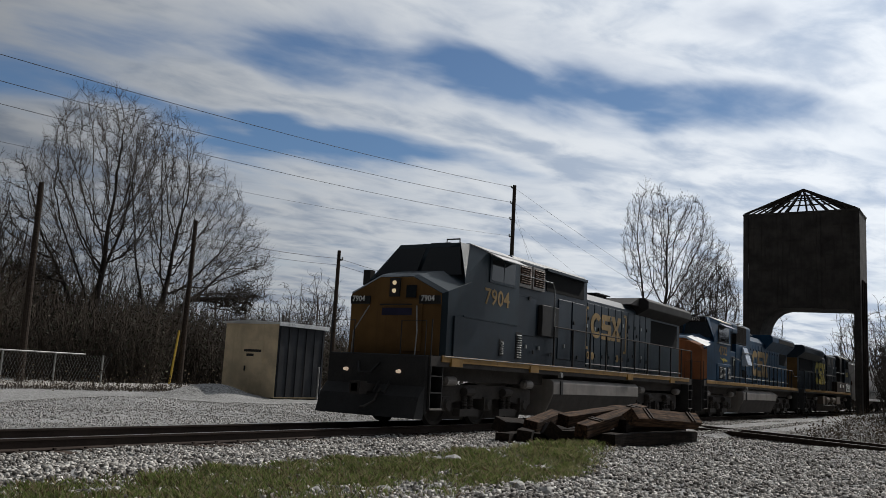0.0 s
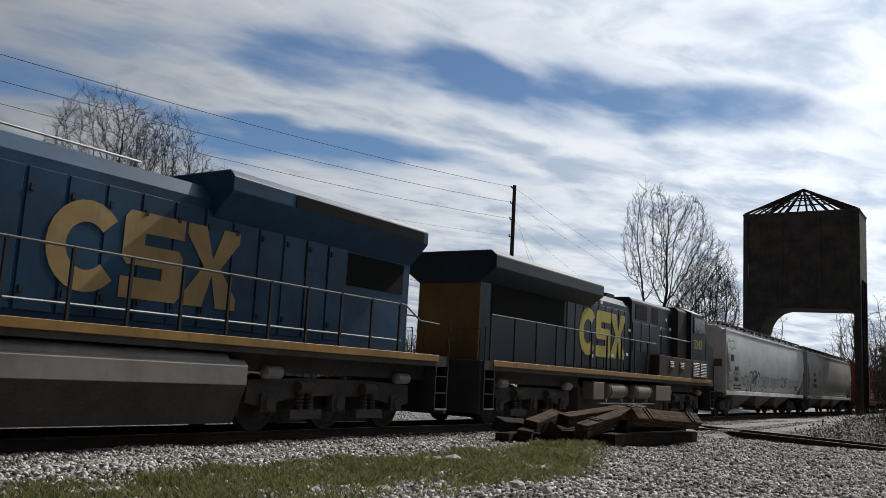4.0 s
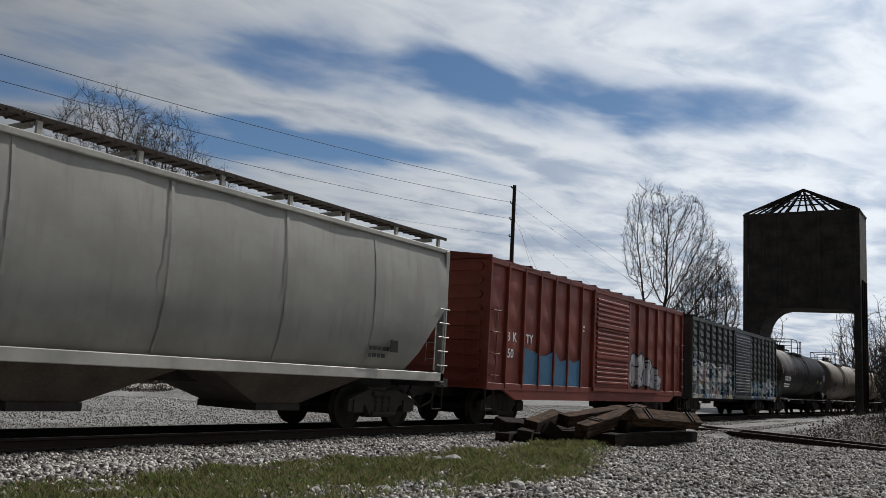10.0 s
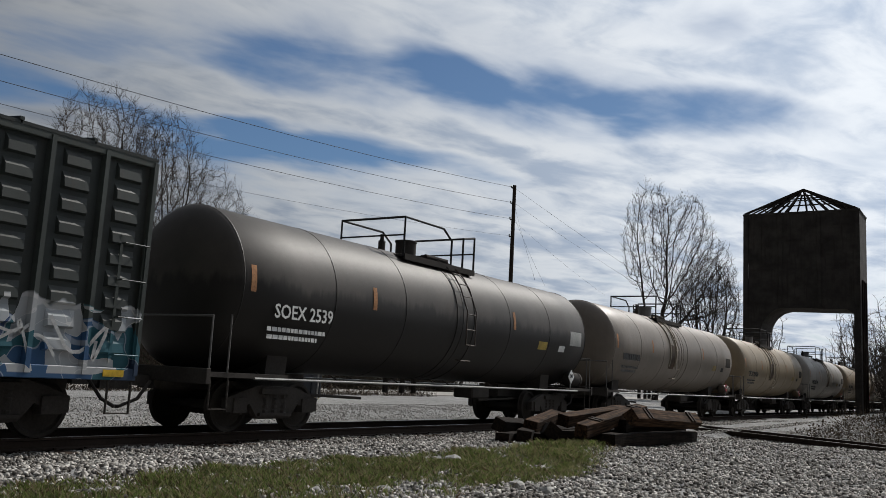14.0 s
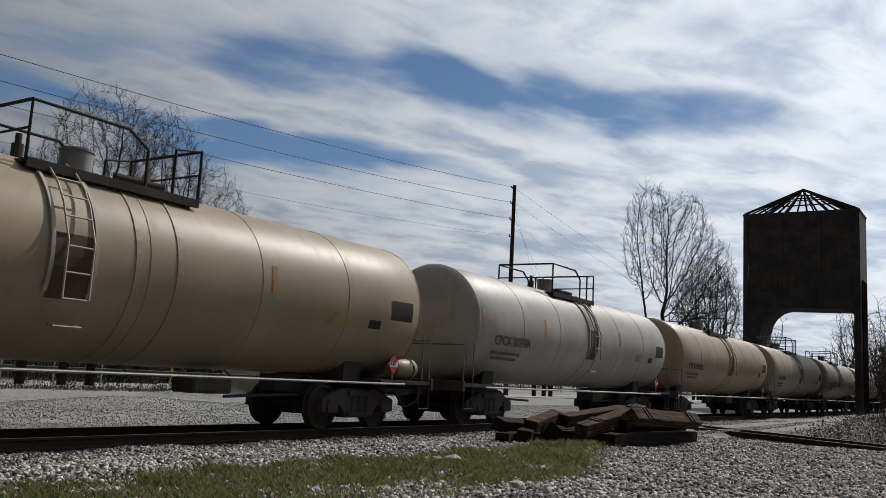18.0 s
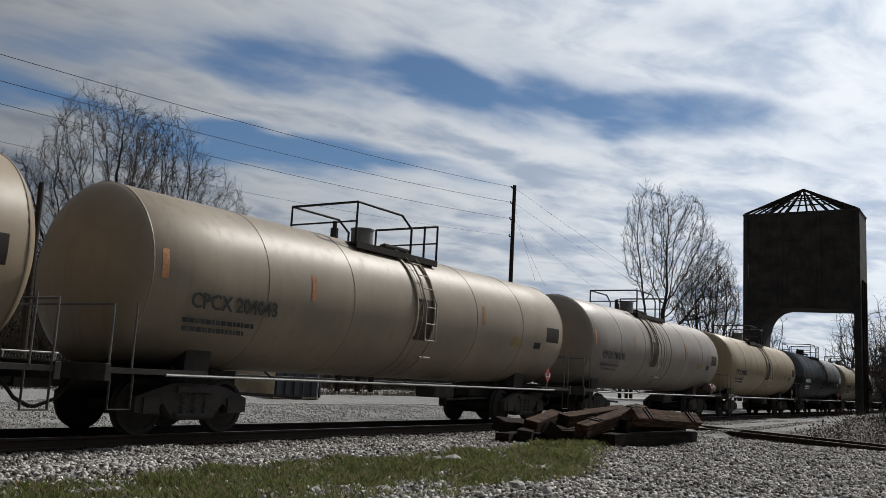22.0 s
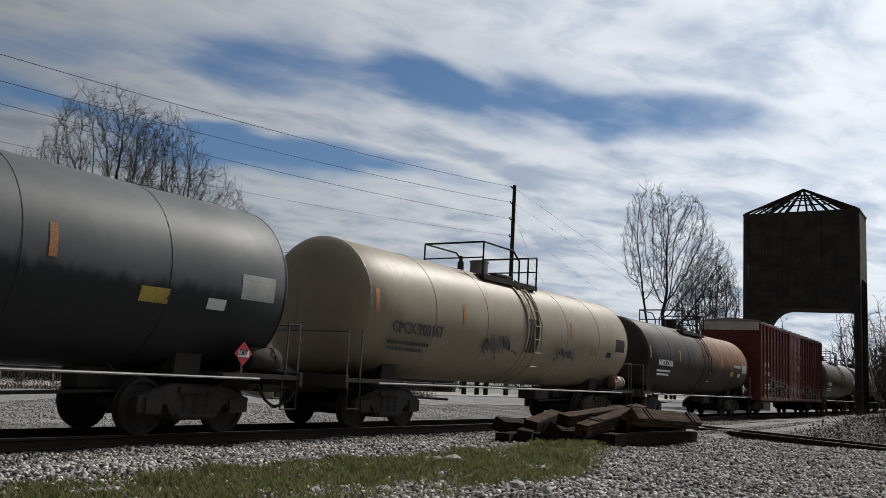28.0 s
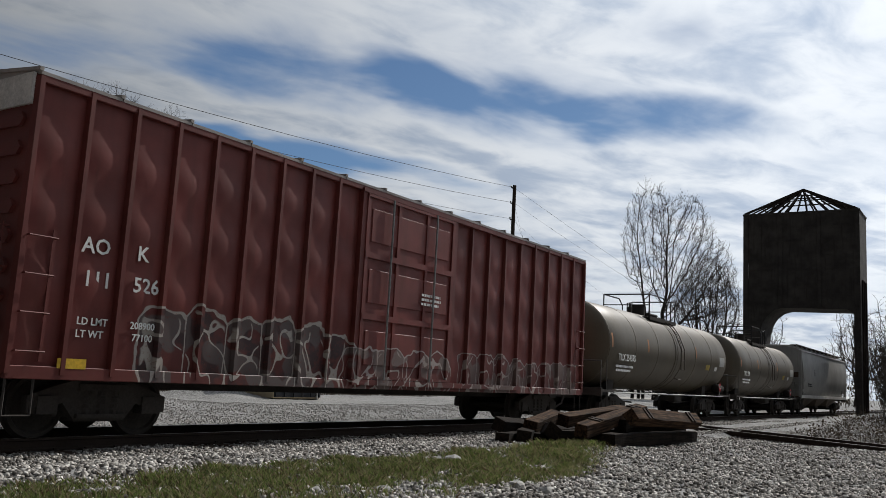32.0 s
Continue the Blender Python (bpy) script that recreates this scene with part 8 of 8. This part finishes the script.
def loco_three():
    top, L = loco_base(59.85, 82.2, "dark blue freight locomotive with a yellow emblem, coupled cab last", LOCO_YELLOW, 1, truck_x=6.8)
    wide_nose(top, 1, -10.5, -9.35, -6.9, LOCO_NAVY, LOCO_NAVY, NOSE_YELLOW, 1.66, 3.45, roof=CREAM_ROOF)
    W = 1.50
    cab_windows(top, 7.25, 8.75, 3.62, 4.25, -W, LOCO_NAVY, 2)
    lettering("5243", 0.52, 7.30, -W - 0.006, 2.86, LOCO_GOLD, top, squeeze=1.1)
    part("sill_panel", box(B(), 2.9, 9.4, -W - 0.02, -W + 0.35, 1.66, 2.46), BROWN_GRIME, top, "brown grimy lower panel", bevel=0.015)
    for x0, x1, z0, z1 in ((7.15, 7.95, 1.78, 2.38), (8.2, 9.0, 1.78, 2.38), (4.1, 4.5, 2.05, 2.3), (5.4, 5.85, 2.05, 2.3)):
        louvre(top, x0, x1, z0, z1, -W - 0.02, WHITE, 9 if z1 - z0 > 0.4 else 4)
    part("equipment_hood", hood(B(), 1.1, 6.9, 1.05, 1.66, 4.50, 0.12), LOCO_NAVY, top, bevel=0.02)
    part("dark_bay", hood(B(), 5.7, 6.9, 1.32, 2.4, 4.55, 0.15), STEEL_BLACK, top, bevel=0.02)
    for x0, x1, z0, z1 in ((1.5, 2.7, 3.72, 4.28), (3.3, 4.0, 3.7, 4.3), (5.3, 5.7, 3.7, 4.25)):
        part("air_intake", box(B(), x0, x1, -1.065, -1.05, z0, z1), VOID, top, "black intake screen")
    for x, z in ((2.5, 3.2), (3.0, 3.0), (2.4, 2.5), (4.3, 3.5), (4.9, 3.9), (5.4, 3.55), (1.8, 3.4)):
        part("warning_label", box(B(), x, x + 0.16, -1.062, -1.05, z, z + 0.12), WHITE, top, "small white label")
    for x0, x1 in ((1.2, 2.0), (2.1, 2.9), (3.0, 3.8), (4.4, 5.2)):
        part("hood_door", box(B(), x0, x1, -1.075, -1.05, 2.5, 3.6), LOCO_NAVY, top, bevel=0.01)
    part("engine_hood", hood(B(), -9.75, 1.1, 0.98, 1.66, 4.32, 0.24), LOCO_NAVY, top)
    for i in range(9):
        x = -4.4 + i * 0.62
        part("hood_door", box(B(), x, x + 0.56, -1.005, -0.98, 1.78, 3.9), LOCO_NAVY, top, bevel=0.008)
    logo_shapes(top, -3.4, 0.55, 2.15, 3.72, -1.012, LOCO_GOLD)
    for x, z in ((-2.9, 3.95), (-2.3, 3.95), (-1.8, 3.95), (0.9, 3.2), (0.7, 2.3), (-2.5, 2.1), (-0.7, 2.2)):
        part("warning_label", box(B(), x, x + 0.2, -1.03, -1.012, z, z + 0.1), WHITE, top, "small white label")
    part("radiator", prism(B(), [(-0.95, 3.72), (-1.48, 4.1), (-1.48, 4.44), (-1.30, 4.58), (1.30, 4.58), (1.48, 4.44), (1.48, 4.1), (0.95, 3.72)], -9.9, -2.6), LOCO_NAVY, top, "overhanging radiator", bevel=0.02)
    part("radiator_screen", box(B(), -9.2, -4.6, -1.0, -0.985, 2.9, 3.75), VOID, top)
    horn = B()
    for k in range(3):
        rod(horn, (-2.2 + k * 0.2, -0.3, 4.48), (-2.2 + k * 0.2, 0.25, 4.50), 0.05, 8, 0.11)
    box(horn, -2.3, -1.7, -0.05, 0.05, 4.3, 4.46)
    part("air_horn", horn, STEEL_BLACK, top, "black air horns")
    part("exhaust_cowl", box(B(), 0.2, 1.0, -0.4, 0.4, 4.32, 4.56), STEEL_BLACK, top)
    part("rear_panel", box(B(), -9.81, -9.75, -0.98, 0.98, 1.66, 4.0), NOSE_YELLOW, top, "ochre rear end")
    handrail(top, -10.0, 2.7, 2.85, 1.66, -1.47, 1.3)
    handrail(top, -10.0, 2.7, 2.85, 1.66, 1.47, 2.0)
    part("handrail", pipe(B(), [(2.9, -1.45, 2.5), (2.9, -1.45, 3.2), (6.9, -1.45, 3.2)], 0.02), GRAB, top)
    # air tanks and boxes in place of one long tank
    part("tank_core", box(B(), -3.6, 4.6, -1.1, 1.1, 0.20, 1.4), STEEL_DARK, top)
    part("side_box", box(B(), -3.3, -2.4, -1.5, -1.1, 0.74, 1.30), DUSTY_BROWN, top, bevel=0.02)
    part("side_box", box(B(), 2.65, 4.35, -1.5, -1.1, 0.74, 1.30), DUSTY_BROWN, top, bevel=0.02)
    for x0, x1 in ((-2.05, -0.25), (0.45, 2.25)):
        part("air_reservoir", lathe(B(), [(x0, 0.06), (x0 + 0.04, 0.2), (x0 + 0.1, 0.26), (x1 - 0.1, 0.26), (x1 - 0.04, 0.2), (x1, 0.06)], -1.28, 1.03, 20), DUSTY_BROWN, top, smooth=True)
    for x in (-1.85, -0.45, 0.65, 2.05):
        part("tank_band", lathe(B(), [(x - 0.03, 0.262), (x - 0.03, 0.275), (x + 0.03, 0.275), (x + 0.03, 0.262)], -1.28, 1.03, 20), STEEL_DARK, top)
        part("drain_valve", box(B(), x - 0.05, x + 0.05, -1.36, -1.28, 0.66, 0.78), GRAB, top)
    part("walk_edge", box(B(), -2.8, 2.4, -1.52, -1.40, 0.60, 0.63), GRAB, top)
    part("nose_handrail", pipe(B(), [(10.3, -1.05, 1.7), (10.35, -1.1, 2.4), (10.1, -1.3, 2.9)], 0.02), GRAB, top)


loco_three()


# ---- movement ----
def motions():
    times = [0, 1, 2, 4, 6, 8, 10, 12, 14, 15, 16, 17, 18, 20, 22, 24, 26, 28, 30, 31, 32]
    for ob, x in ROLLING:
        walk(ob, [(t, pose(x - travelled(t), TRACK_Y, 0)) for t in times])
    walk(drift, [(t, CLOUD_POSE(t)) for t in (0, 8, 16, 24, 32)])
    for w, a, r in WHEELS:                # wheels roll without slip
        last, rows = travelled(32), []
        n = int(last / (r * radians(84))) + 1
        for i in range(n + 1):
            way = last * i / n
            rows.append((when(way), pose(a, 0, r, 0, -math.degrees(way / r) % 360, 0)))
        walk(w, rows)
    walk(cam, [(0, VIEW), (32, VIEW)], EXPOSURES)


def when(way):
    """The time at which the train has gone so far."""
    if way <= travelled(16):
        return (-10.319 + math.sqrt(10.319 ** 2 + 4 * 0.02303 * way)) / (2 * 0.02303)
    return 16 + (11.056 - math.sqrt(11.056 ** 2 - 4 * 0.0216 * (way - 171.0))) / (2 * 0.0216)


# the lens brightens a little while the dark locomotives fill the view
EXPOSURES = [(0, 0.10), (1, 0.14), (2, 0.22), (3, 0.28), (5, 0.28), (6, 0.24), (7.5, 0.15), (9, 0.08), (17, 0.08), (30, 0.10), (32, 0.16)]


def CLOUD_POSE(t):
    """The cloud sheet turns slowly about an axis through the viewer."""
    return Matrix.Rotation(radians(CLOUD_RATE * t), 4, Vector((-0.38, 0.046, 0.924)))


CLOUD_RATE = 0.117
motions()
